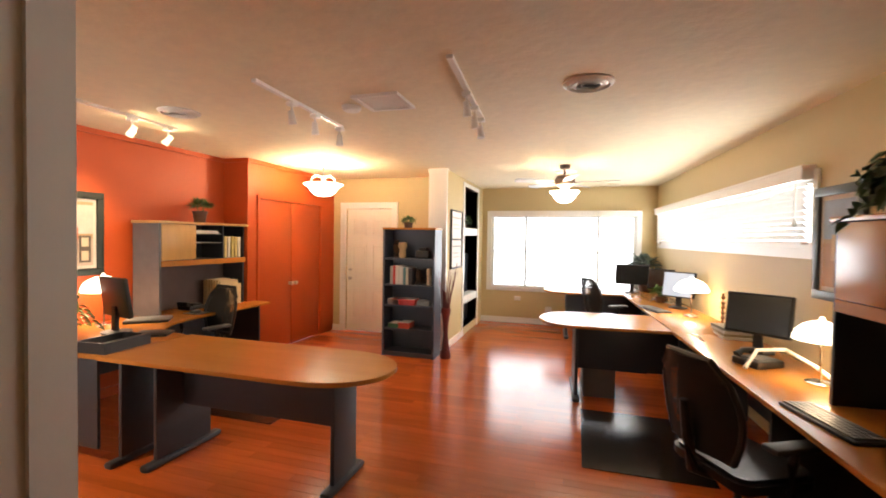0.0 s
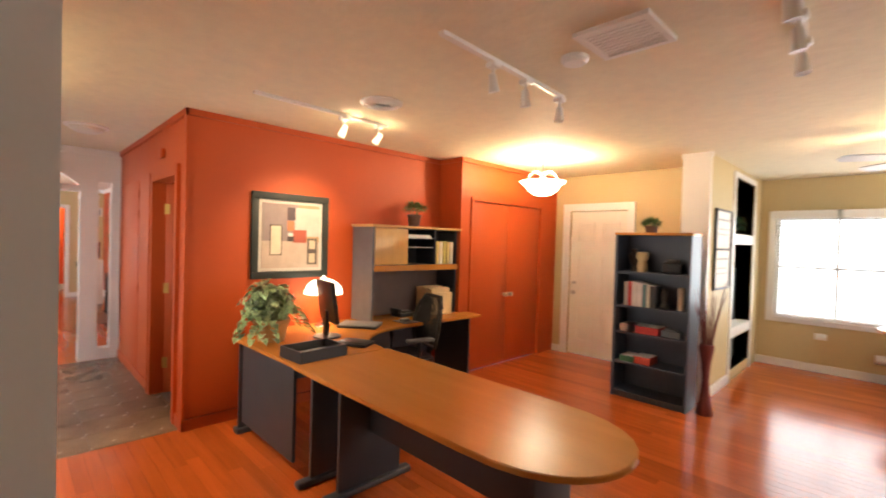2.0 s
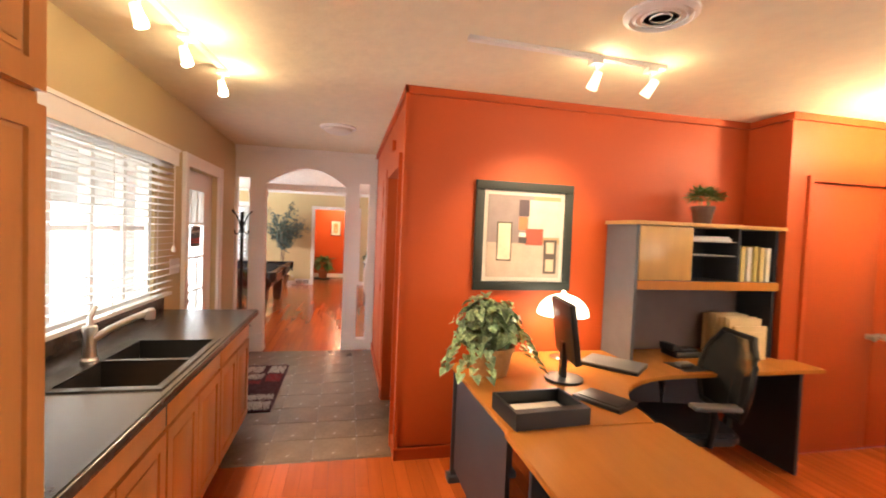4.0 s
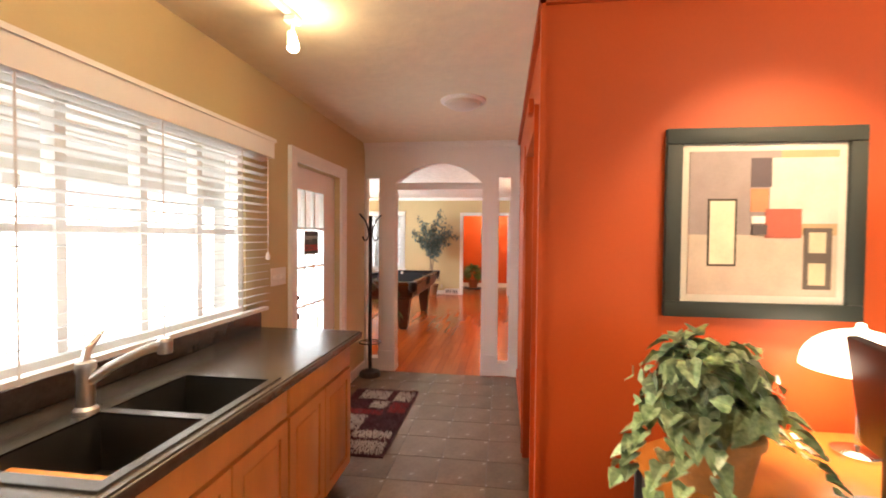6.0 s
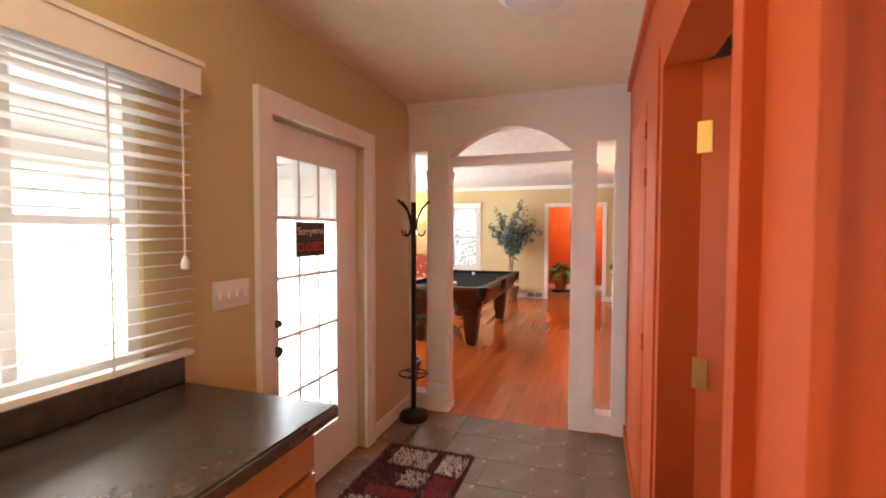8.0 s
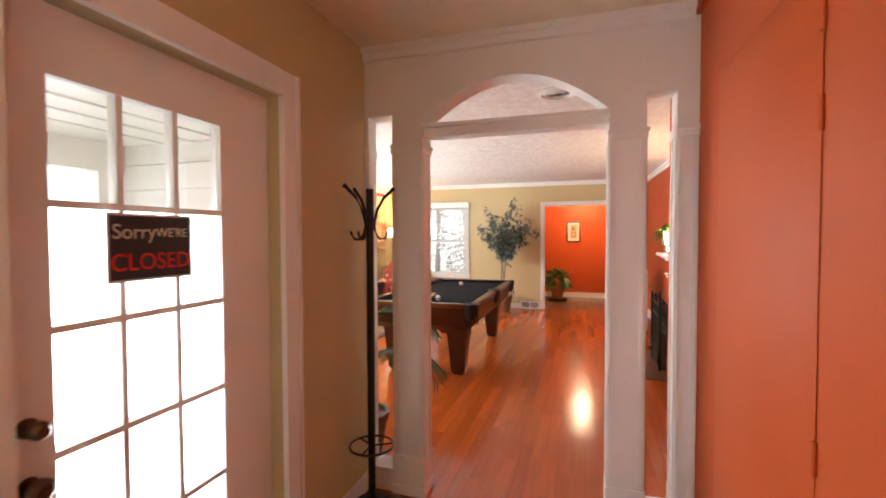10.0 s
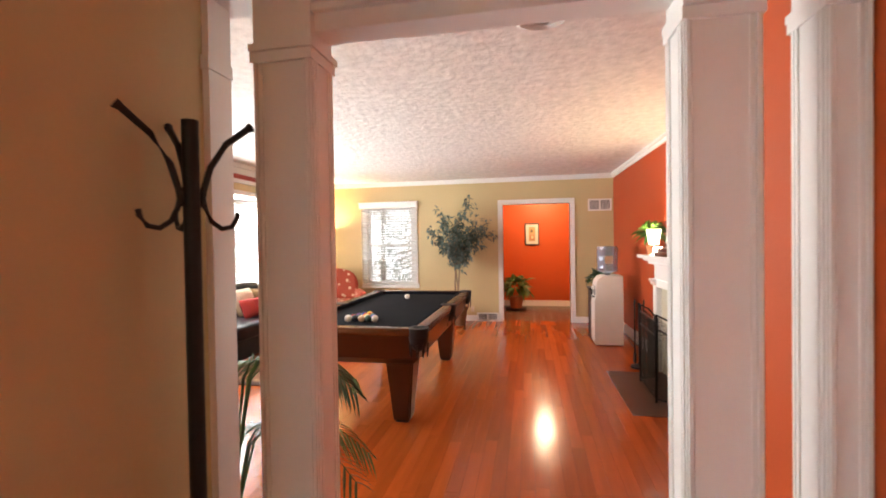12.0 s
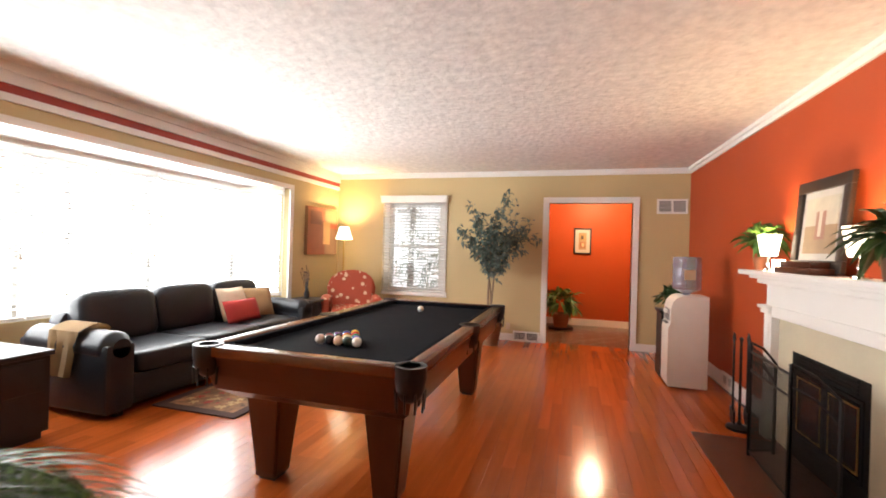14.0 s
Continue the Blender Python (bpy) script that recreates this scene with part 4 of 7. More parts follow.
part("front_box", boxes((-3.73, -3.71, 4.50, 4.78, 0.742, 0.98), (-3.71, -3.705, 4.54, 4.74, 0.78, 0.94)), FOLDER, f)

single("telephone", boxes((-3.95, -3.78, 4.10, 4.30, 0.742, 0.785), (-3.94, -3.80, 4.08, 4.13, 0.785, 0.83), (-3.90, -3.80, 4.16, 4.29, 0.785, 0.80), bevel=0.008), BLACK, "black desk telephone with handset", "telephone", pose(0, 0, 0))


def laptop(m, label, lid=0.0):
    t = thing("laptop", label, "laptop", m)
    part("body", boxes((-0.18, 0.18, -0.125, 0.125, 0, 0.018), bevel=0.004), BLACK, t)
    part("lid", boxes((-0.18, 0.18, -0.125, 0.125, 0.019, 0.028), bevel=0.004), GREYP, t)
    return t


laptop(pose(-3.66, 3.52, 0.741, 0, 0, 40), "closed black laptop on the desk")
single("notebook_pad", boxes((-0.13, 0.13, -0.09, 0.09, 0, 0.02), (-0.11, 0.11, -0.07, 0.07, 0.02, 0.026), bevel=0.004), BLACK, "black keyboard lying by the laptop", "keyboard", pose(-3.10, 3.10, 0.741, 0, 0, 28))
single("mouse_pad", boxes((-0.10, 0.10, -0.09, 0.09, 0, 0.004)), BLACK, "black cloth mouse pad on the desk", "mouse pad", pose(-3.60, 4.02, 0.741))
single("computer_mouse", boxes((-0.03, 0.03, -0.05, 0.05, 0, 0.03), bevel=0.013), GREYP, "small dark computer mouse", "mouse", pose(-3.60, 4.0, 0.745))


def letter_tray():
    t = thing("letter_tray", "black open letter tray holding white paper", "tray", pose(-2.98, 2.69, 0.741, 0, 0, 4))
    part("tray", boxes((-0.13, 0.13, -0.18, 0.18, 0, 0.012), (-0.13, 0.13, -0.18, -0.165, 0.012, 0.075), (-0.13, 0.13, 0.165, 0.18, 0.012, 0.075), (-0.13, -0.115, -0.165, 0.165, 0.012, 0.075), (0.085, 0.13, -0.165, 0.165, 0.012, 0.075)), BLACK, t)
    part("paper", boxes((-0.10, 0.07, -0.13, 0.14, 0.013, 0.022)), PAPER, t)


letter_tray()


def monitor(m, label, w=0.46, h=0.30, mat=None, tilt=8):
    t = thing("monitor", label, "monitor", m, group="desk monitors")
    bm = bmesh.new()
    lathe(bm, [(0.11, 0), (0.11, 0.012), (0.04, 0.02)], n=24)
    part("stand_base", bm, BLACK, t)
    part("stand_neck", boxes((-0.03, 0.03, -0.025, 0.005, 0.015, 0.22)), BLACK, t)
    k = Matrix.Translation((0, 0, 0.13)) @ Matrix.Rotation(radians(tilt), 4, "X")
    bm = boxes((-w / 2, w / 2, 0, 0.035, 0, h), bevel=0.006)
    bmesh.ops.transform(bm, matrix=k, verts=bm.verts)
    c = part("casing", bm, BLACK, t)
    bm = boxes((-w / 2 + 0.015, w / 2 - 0.015, 0.036, 0.038, 0.015, h - 0.015))
    bmesh.ops.transform(bm, matrix=k, verts=bm.verts)
    part("screen", bm, mat or SCREEN, c)
    return t


monitor(pose(-3.45, 3.06, 0.741, 0, 0, -12), "black flat monitor seen edge-on on the desk", w=0.40, h=0.33)


def desk_lamp(x, y, z, label, watts, r=0.125, h=0.30, power=True):
    t = thing("desk_lamp", label, "lamp", pose(x, y, z), group="desk lamps")
    bm = bmesh.new()
    lathe(bm, [(0.075, 0), (0.075, 0.012), (0.05, 0.022), (0.012, 0.03)], n=24)
    part("base", bm, CHROME, t)
    bm = bmesh.new()
    tube(bm, [(0, 0, 0.02), (0, 0, h)], 0.008, 8)
    part("stem", bm, CHROME, t)
    bm = bmesh.new()
    prof = [(r * math.cos(radians(a)), h + r * 0.82 * math.sin(radians(a))) for a in range(0, 81, 10)]
    lathe(bm, prof + [(0.015, h + r * 0.82 + 0.004), (0.012, h + r * 0.82 + 0.02), (0.002, h + r * 0.82 + 0.025)], n=28)
    part("shade", bm, LAMPGLASS, t, "white glass dome shade, lit")
    if watts:
        bulb("bulb", x, y, z + h - 0.03, watts, radius=0.05)
    return t


desk_lamp(-3.86, 3.25, 0.741, "chrome desk lamp with lit white dome shade", 5, r=0.17, h=0.30)
bush("pothos_plant", "variegated ivy in a tan pot trailing over the desk", pose(-3.60, 2.66, 0.741), (0.10, 0.13, 0.17, TANPOT), (0.0, -0.02, 0.28), (0.20, 0.23, 0.19), 520, 0.066, 0.058, LEAF_V, 7, low=-0.6, trail=9, flat=True)
bush("grass_plant", "small clipped green plant in a brown pot on the hutch", pose(-3.88, 4.33, 1.696), (0.055, 0.075, 0.13, BROWNPOT), (0, 0, 0.18), (0.13, 0.13, 0.09), 420, 0.05, 0.012, LEAF_M, 8, low=-0.1)
single("floor_mat", boxes((-0.55, 0.55, -0.45, 0.45, 0, 0.006)), material("clear_dark_chair_mat", (0.05, 0.018, 0.010), 0.25, vary=0.2), "dark glossy chair mat on the wood floor", "chair mat", pose(-2.75, 3.85, 0.001))


# ---- pictures ----
def framed(name, m, w, h, label, fmat, patches, border=0.07, mount=0.05, depth=0.03, bg=None, category="picture"):
    """A framed picture in the local x-z plane, its face towards -y; patches: x, z, w, h, colour in shares of the picture."""
    t = thing(name, label, category, m)
    for k, r in enumerate(((-w / 2, w / 2, -depth, 0, -h / 2, -h / 2 + border), (-w / 2, w / 2, -depth, 0, h / 2 - border, h / 2),
                           (-w / 2, -w / 2 + border, -depth, 0, -h / 2 + border, h / 2 - border), (w / 2 - border, w / 2, -depth, 0, -h / 2 + border, h / 2 - border))):
        part("frame_rail", boxes(r, bevel=0.005), fmat, t)
    iw, ih = w / 2 - border, h / 2 - border
    part("mount", boxes((-iw, iw, -0.012, -0.004, -ih, ih)), MATB, t)
    pw, ph = iw - mount, ih - mount
    p = part("print", boxes((-pw, pw, -0.014, -0.012, -ph, ph)), bg or paint((0.45, 0.30, 0.16)), t)
    for i, (x, z, a, b, col) in enumerate(patches):
        cx, cz = -pw + 2 * pw * x, -ph + 2 * ph * z
        y = -0.0145 - 0.0006 * (i + 1)
        part("print_shape", boxes((cx, cx + 2 * pw * a, y, -0.014, cz, cz + 2 * ph * b)), paint(col), p)
    return t


ABSTRACT = [(0.0, 0.42, 0.62, 0.58, (0.30, 0.23, 0.22)), (0.55, 0.50, 0.45, 0.45, (0.62, 0.54, 0.48)), (0.0, 0.0, 1.0, 0.42, (0.54, 0.42, 0.33)), (0.42, 0.75, 0.14, 0.2, (0.10, 0.07, 0.08)),
            (0.13, 0.20, 0.20, 0.47, (0.05, 0.035, 0.02)), (0.145, 0.215, 0.17, 0.44, (0.74, 0.64, 0.47)), (0.42, 0.58, 0.12, 0.16, (0.6, 0.22, 0.10)), (0.43, 0.50, 0.11, 0.05, (0.75, 0.72, 0.68)),
            (0.52, 0.40, 0.24, 0.20, (0.42, 0.10, 0.06)), (0.78, 0.05, 0.18, 0.42, (0.12, 0.09, 0.07)), (0.81, 0.30, 0.11, 0.14, (0.62, 0.52, 0.36)), (0.81, 0.08, 0.11, 0.15, (0.60, 0.48, 0.32)), (0.43, 0.42, 0.1, 0.07, (0.09, 0.07, 0.07))]
framed("wall_picture", pose(-4.078, 3.03, 1.555, 0, 0, 90), 0.73, 0.76, "black framed abstract print in earth tones on the orange wall", FRAMEG, ABSTRACT, 0.062, 0.03)
for z in (1.76, 1.34):
    framed("certificate", pose(-1.538, 6.72, z, 0, 0, 90), 0.62, 0.44, "thin black framed white certificate on the wing wall", FRAMEB, [(0.1, 0.75, 0.8, 0.06, (0.4, 0.4, 0.4)), (0.2, 0.5, 0.6, 0.04, (0.5, 0.5, 0.5)), (0.2, 0.35, 0.6, 0.04, (0.5, 0.5, 0.5))], 0.018, 0.01, bg=PAPER)
framed("wall_picture", DESK_WALL @ pose(4.98, -0.003, 1.57, 0, 0, 0), 0.50, 0.74, "black framed print on the tan wall by the window", FRAMEB, [(0, 0, 1, 0.5, (0.45, 0.25, 0.12)), (0, 0.55, 1, 0.45, (0.30, 0.36, 0.45)), (0.3, 0.3, 0.4, 0.3, (0.6, 0.4, 0.2))], 0.06, 0.03)


# ---- bookcase ----
# slate laminate with its bluish sheen painted into the base colour
BOOKC = material("slate_laminate_blue_sheen", (0.055, 0.068, 0.098), 0.42, vary=0.12, scale=4, fine=200)


def bookcase():
    t = thing("bookcase", "tall slate grey bookcase, part filled with books", "bookcase", pose(-1.90, 5.72, 0))
    w, d, h = 0.70, 0.30, 1.69
    for sx in (-1, 1):
        part("side_panel", boxes((sx * w / 2 - 0.012, sx * w / 2 + 0.012, 0, d, 0, h - 0.02)), BOOKC, t)
    part("top_board", boxes((-w / 2 - 0.02, w / 2 + 0.02, -0.01, d + 0.005, h - 0.02, h + 0.005), bevel=0.003), CHERRY, t, "cherry edged top board")
    part("back_panel", boxes((-w / 2 + 0.012, w / 2 - 0.012, d - 0.012, d, 0.02, h - 0.02)), BOOKC, t)
    for z in (0.06, 0.365, 0.675, 0.945, 1.295):
        part("shelf", boxes((-w / 2 + 0.012, w / 2 - 0.012, 0.005, d - 0.012, z - 0.02, z)), BOOKC, t)
    part("kick_board", boxes((-w / 2 + 0.012, w / 2 - 0.012, 0.02, 0.035, 0, 0.04)), BOOKC, t)


bookcase()
rng = random.Random(12)


def book(x, y, z, w, d, h, col, label="", group="books on the bookcase"):
    t = thing("book", label or "upright hardback book on the bookcase", "book", pose(x, y, z), group=group)
    part("cover", boxes((0, w, 0, d, 0, 0.0 + h), bevel=0.002), paint(col), t)
    part("pages", boxes((0.004, w - 0.004, 0.004, d + 0.001, 0.004, h + 0.001)), PAPER, t)
    return t


x = -2.17
for col, w, h in (((0.45, 0.46, 0.45), 0.04, 0.24), ((0.55, 0.05, 0.05), 0.03, 0.25), ((0.72, 0.7, 0.66), 0.05, 0.25), ((0.7, 0.68, 0.66), 0.05, 0.24), ((0.12, 0.25, 0.28), 0.035, 0.23), ((0.6, 0.58, 0.5), 0.03, 0.23), ((0.05, 0.05, 0.06), 0.05, 0.22)):
    book(x, 5.75, 0.946, w, 0.18, h, col)
    x += w + 0.004
for x0, z0, col, lb in ((-2.20, 0.676, (0.5, 0.48, 0.46), "grey book lying flat"), (-2.14, 0.676, (0.42, 0.03, 0.03), "red book lying flat"), (-1.98, 0.676, (0.45, 0.04, 0.04), "thick red book lying flat"), (-2.19, 0.366, (0.05, 0.16, 0.07), "dark green book lying flat"), (-2.05, 0.366, (0.5, 0.06, 0.03), "red boxed book lying flat")):
    book(x0, 5.75, z0, 0.16, 0.20, 0.075 if col[0] > 0.3 else 0.06, col, lb + " on the shelf")
single("stapler", boxes((-1.80, -1.62, 5.77, 5.84, 0.677, 0.74), (-1.78, -1.66, 5.78, 5.83, 0.74, 0.76), bevel=0.01), GREYP, "grey office gadget on the shelf", "gadget")
bm = bmesh.new()
lathe(bm, [(0.035, 0), (0.04, 0.02), (0.02, 0.05), (0.055, 0.13), (0.06, 0.17), (0.03, 0.20), (0.032, 0.23), (0.002, 0.235)], n=20)
single("ceramic_vase", bm, paint((0.05, 0.03, 0.02), 0.3), "small dark ceramic vase on the bookcase", "vase", pose(-2.12, 5.86, 1.296))
bm = bmesh.new()
lathe(bm, [(0.045, 0), (0.05, 0.05), (0.04, 0.11), (0.062, 0.15), (0.058, 0.20), (0.02, 0.21)], n=20)
single("ceramic_jar", bm, paint((0.55, 0.42, 0.22), 0.3), "cream topped jar on the bookcase", "jar", pose(-2.03, 5.84, 1.296))
single("camera_body", boxes((-0.09, 0.09, -0.05, 0.05, 0, 0.10), (-0.05, 0.05, -0.045, 0.045, 0.10, 0.14), bevel=0.012), BLACK, "dark old camera on the bookcase", "camera", pose(-1.74, 5.86, 1.296))
bm = bmesh.new()
lathe(bm, [(0.045, 0), (0.05, 0.02), (0.022, 0.06), (0.04, 0.12), (0.03, 0.18), (0.012, 0.2)], n=18)
single("bookend_ornament", bm, paint((0.03, 0.025, 0.02), 0.4), "dark carved ornament beside the books", "ornament", pose(-1.80, 5.84, 0.946))
bm = bmesh.new()
lathe(bm, [(0.03, 0), (0.03, 0.14), (0.034, 0.15), (0.034, 0.21), (0.02, 0.22)], n=18)
single("candle_holder", bm, paint((0.6, 0.5, 0.38), 0.4), "pale candle in a dark holder on the shelf", "candle", pose(-1.65, 5.84, 0.946))
bush("grass_plant", "small green plant in a dark pot on the bookcase", pose(-1.96, 5.86, 1.696), (0.05, 0.06, 0.07, BROWNPOT), (0, 0, 0.09), (0.09, 0.09, 0.06), 220, 0.05, 0.014, LEAF_M, 18)

v = thing("floor_vase", "tall dark red vase of dried twigs beside the bookcase", "vase", pose(-1.42, 5.86, 0))
bm = bmesh.new()
lathe(bm, [(0.065, 0), (0.07, 0.02), (0.045, 0.16), (0.03, 0.32), (0.04, 0.48), (0.065, 0.62), (0.06, 0.66), (0.03, 0.655)], n=22)
part("vase_body", bm, REDTWIG, v)
bm = bmesh.new()
for k in range(26):
    a, q = rng.uniform(0, 6.28), rng.uniform(0.04, 0.17)
    tube(bm, [(0.02 * math.cos(a), 0.02 * math.sin(a), 0.5), (q * 0.45 * math.cos(a), q * 0.45 * math.sin(a), 0.85), (q * math.cos(a + 0.3), q * math.sin(a + 0.3), rng.uniform(1.05, 1.25))], [0.005, 0.004, 0.0015], 5)
part("twigs", bm, REDTWIG, v, "dried dark red twigs")


# ---- shelf niche in the wing wall ----
def niche():
    t = thing("wall_niche", "built-in shelf niche with white rails and dark shelves", "niche", kind="structure")
    part("back_board", boxes((-1.97, -1.95, 7.20, 8.24, 0.10, 2.42)), TAN, t)
    part("side_board", boxes((-1.95, -1.545, 7.20, 7.22, 0.10, 2.42)), SLATE, t)
    part("side_board", boxes((-1.95, -1.545, 8.22, 8.24, 0.10, 2.42)), SLATE, t)
    part("top_board", boxes((-1.95, -1.545, 7.22, 8.22, 2.40, 2.42)), TAN, t)
    part("floor_board", boxes((-1.95, -1.545, 7.22, 8.22, 0.10, 0.12)), SLATE, t)
    for z in (0.50, 1.62):
        part("white_rail", boxes((-1.90, -1.535, 7.22, 8.22, z, z + 0.12), bevel=0.004), WHITE, t, "white shelf rail")
    part("dark_panel", boxes((-1.72, -1.70, 7.22, 8.22, 0.62, 1.30)), paint((0.02, 0.022, 0.026), 0.3), t, "dark screen panel")
    part("dark_panel", boxes((-1.72, -1.70, 7.22, 8.22, 0.12, 0.50)), paint((0.015, 0.014, 0.014), 0.5), t)
    for a, b, c, e2 in ((7.15, 7.22, 0.0, 2.46), (8.22, 8.29, 0.0, 2.46)):
        part("casing", boxes((-1.54, -1.525, a, b, c, e2)), WHITE, t)
    part("casing", boxes((-1.54, -1.525, 7.22, 8.22, 2.40, 2.46)), WHITE, t)


niche()
bush("ivy_plant", "green ivy in a pot on the niche shelf", pose(-1.66, 7.6, 1.741), (0.05, 0.06, 0.08, BROWNPOT), (0.03, 0, 0.12), (0.12, 0.22, 0.10), 160, 0.07, 0.05, LEAF_D, 22, low=-0.5)


# ---- long desk by the window wall ----
t = thing("long_desk", "long cherry-topped desk run along the window wall", "desk", DESK_WALL)
part("desktop", boxes((0.10, 3.86, -0.66, -0.02, 0.712, 0.74), bevel=0.003), CHERRY, t)
part("desktop", boxes((3.864, 7.2, -0.66, -0.02, 0.712, 0.74), bevel=0.003), CHERRY, t)
for u in (0.12, 2.2, 3.86, 5.6, 7.17):
    part("leg_panel", boxes((u - 0.013, u + 0.013, -0.62, -0.05, 0.0, 0.712)), SLATE, t)
part("back_panel", boxes((0.15, 7.1, -0.06, -0.045, 0.15, 0.712)), SLATE, t)
for u0, u1, lab in ((2.95, 3.83, "cherry peninsula table with rounded end and dark panel"), (0.16, 1.02, "far cherry peninsula table with rounded end")):
    p = thing("peninsula_table", lab, "table", DESK_WALL @ pose(0, 0, 0, 0, 0, -90))
    # local x = -v, local y = u
    part("tabletop", prism(bmesh.new(), rounded_end(0.666, 1.42, u0, u1, 1.87), 0.712, 0.74, 0.004), CHERRY, p)
    t_leg(p, 1.50, u0 + 0.22, u1 - 0.02)
    part("modesty_panel", boxes((0.70, 1.485, u1 - 0.16, u1 - 0.14, 0.30, 0.712)), SLATE, p)
    if u0 > 1:
        part("file_pedestal", boxes((1.12, 1.42, u0 + 0.2, u1 - 0.2, 0.0, 0.30), bevel=0.004), GREYP, p)
single("floor_mat", boxes((-0.42, 0.42, -0.55, 0.55, 0, 0.006)), paint((0.016, 0.010, 0.008), 0.2), "dark chair mat on the wood floor", "chair mat", pose(0.68, 4.05, 0.001))
single("floor_mat", boxes((-0.40, 0.40, -0.5, 0.5, 0, 0.006)), paint((0.016, 0.010, 0.008), 0.2), "dark chair mat under the far chair", "chair mat", pose(0.62, 6.5, 0.001))


def wall_hutch():
    t = thing("desk_hutch", "dark desk hutch with cherry cupboard doors by the window wall", "hutch", DESK_WALL)
    part("side_panel", boxes((5.58, 5.605, -0.35, -0.02, 0.742, 1.68)), BLACK, t)
    part("side_panel", boxes((6.92, 6.945, -0.35, -0.02, 0.742, 1.68)), BLACK, t)
    part("top_board", boxes((5.56, 6.965, -0.37, -0.02, 1.68, 1.705), bevel=0.003), CHERRY, t)
    part("bottom_shelf", boxes((5.605, 6.92, -0.34, -0.02, 1.26, 1.285)), BLACK, t)
    for u in (5.61, 6.265):
        part("cupboard_door", boxes((u, u + 0.65, -0.36, -0.34, 1.29, 1.675), bevel=0.004), CHERRY, t, "cherry cupboard door")
    part("rail", boxes((5.605, 6.92, -0.355, -0.34, 1.225, 1.285)), CHERRY, t)
    part("back_board", boxes((5.605, 6.92, -0.035, -0.02, 0.742, 1.26)), TACK, t)


wall_hutch()
bush("ivy_plant", "large dark green ivy trailing from the wall hutch", DESK_WALL @ pose(5.85, -0.2, 1.706), (0.08, 0.10, 0.12, BROWNPOT), (0, 0, 0.16), (0.30, 0.22, 0.16), 360, 0.09, 0.06, LEAF_D, 31, low=-0.5, trail=5, flat=True)
desk_lamp(1.42, 5.80, 0.741, "desk lamp with lit white dome shade on the long desk", 10, r=0.17, h=0.28)
desk_lamp(1.58, 3.45, 0.741, "desk lamp with lit white dome shade beside the hutch", 7, r=0.14, h=0.26)
monitor(pose(1.52, 4.22, 0.741, 0, 0, 140), "large flat monitor on the long desk", w=0.44, h=0.31, mat=SCREEN)
monitor(pose(1.05, 7.95, 0.741, 0, 0, 170), "black flat monitor on the far desk", w=0.50, h=0.32)
monitor(pose(1.36, 7.3, 0.741, 0, 0, 150), "black monitor beside the far plant", w=0.36, h=0.30)
monitor(pose(1.42, 6.45, 0.741, 0, 0, 140), "desk monitor showing a pale document", w=0.40, h=0.32, mat=SCREEN_ON)


def keyboard(m, label):
    t = thing("keyboard", label, "keyboard", m)
    part("body", boxes((-0.23, 0.23, -0.085, 0.085, 0, 0.018), bevel=0.006), BLACK, t)
    bm = bmesh.new()
    for r in range(5):
        for c in range(15):
            box(bm, -0.215 + 0.0285 * c, -0.19 + 0.0285 * c, -0.068 + 0.027 * r, -0.045 + 0.027 * r, 0.018, 0.026)
    k = part("keys", bm, GREYP, t)
    k["kind"] = "stuff"


keyboard(pose(1.33, 2.78, 0.741, 0, 0, -78), "black wave keyboard on the long desk")
keyboard(pose(1.10, 6.15, 0.741, 0, 0, -70), "dark keyboard on the far desk")
t = thing("desk_phone", "beige and black desk telephone with its handset on", "telephone", pose(1.38, 3.80, 0.741, 0, 0, -60))
part("body", boxes((-0.10, 0.10, -0.11, 0.11, 0, 0.05), bevel=0.012), BLACK, t)
bm = bmesh.new()
tube(bm, [(-0.07, -0.10, 0.06), (-0.07, -0.05, 0.085), (-0.07, 0.05, 0.085), (-0.07, 0.10, 0.06)], [0.024, 0.017, 0.017, 0.024], 10)
part("handset", bm, BLACK, t)
part("keypad", boxes((-0.02, 0.08, -0.08, 0.08, 0.05, 0.058)), GREYP, t)
single("white_cable", tube(bmesh.new(), [(1.25, 3.62, 0.76), (1.35, 3.72, 0.86), (1.5, 3.7, 0.88), (1.6, 3.55, 0.82), (1.66, 3.4, 0.76)], 0.012, 8), PAPER, "thick pale cable arching over the desk", "cable")
for k in range(4):
    single("document_folder", boxes((-0.15, 0.15, -0.11, 0.11, 0, 0.02)), paint(((0.7, 0.68, 0.62), (0.35, 0.3, 0.2), (0.66, 0.64, 0.6), (0.25, 0.26, 0.2))[k]), "flat paper tray and folders on the long desk", "papers", pose(1.52, 4.78 + 0.01 * k, 0.741 + 0.0215 * k, 0, 0, 88 + 3 * k), group="papers on the long desk")
bm = bmesh.new()
tube(bm, [(0, 0, 0), (0, 0, 0.32)], 0.012, 8)
for k in range(5):
    lathe(bm, [(0.012, 0.06 + 0.05 * k), (0.024, 0.08 + 0.05 * k), (0.012, 0.10 + 0.05 * k)], n=12)
single("carved_ornament", bm, paint((0.35, 0.17, 0.07), 0.5), "thin carved wooden ornament on the desk", "ornament", pose(1.60, 5.35, 0.741))
bush("potted_plant", "dark green potted plant in the desk corner", pose(1.28, 8.3, 0.741), (0.08, 0.11, 0.18, BROWNPOT), (0, 0, 0.38), (0.26, 0.24, 0.22), 200, 0.13, 0.06, LEAF_F, 41, low=-0.5)
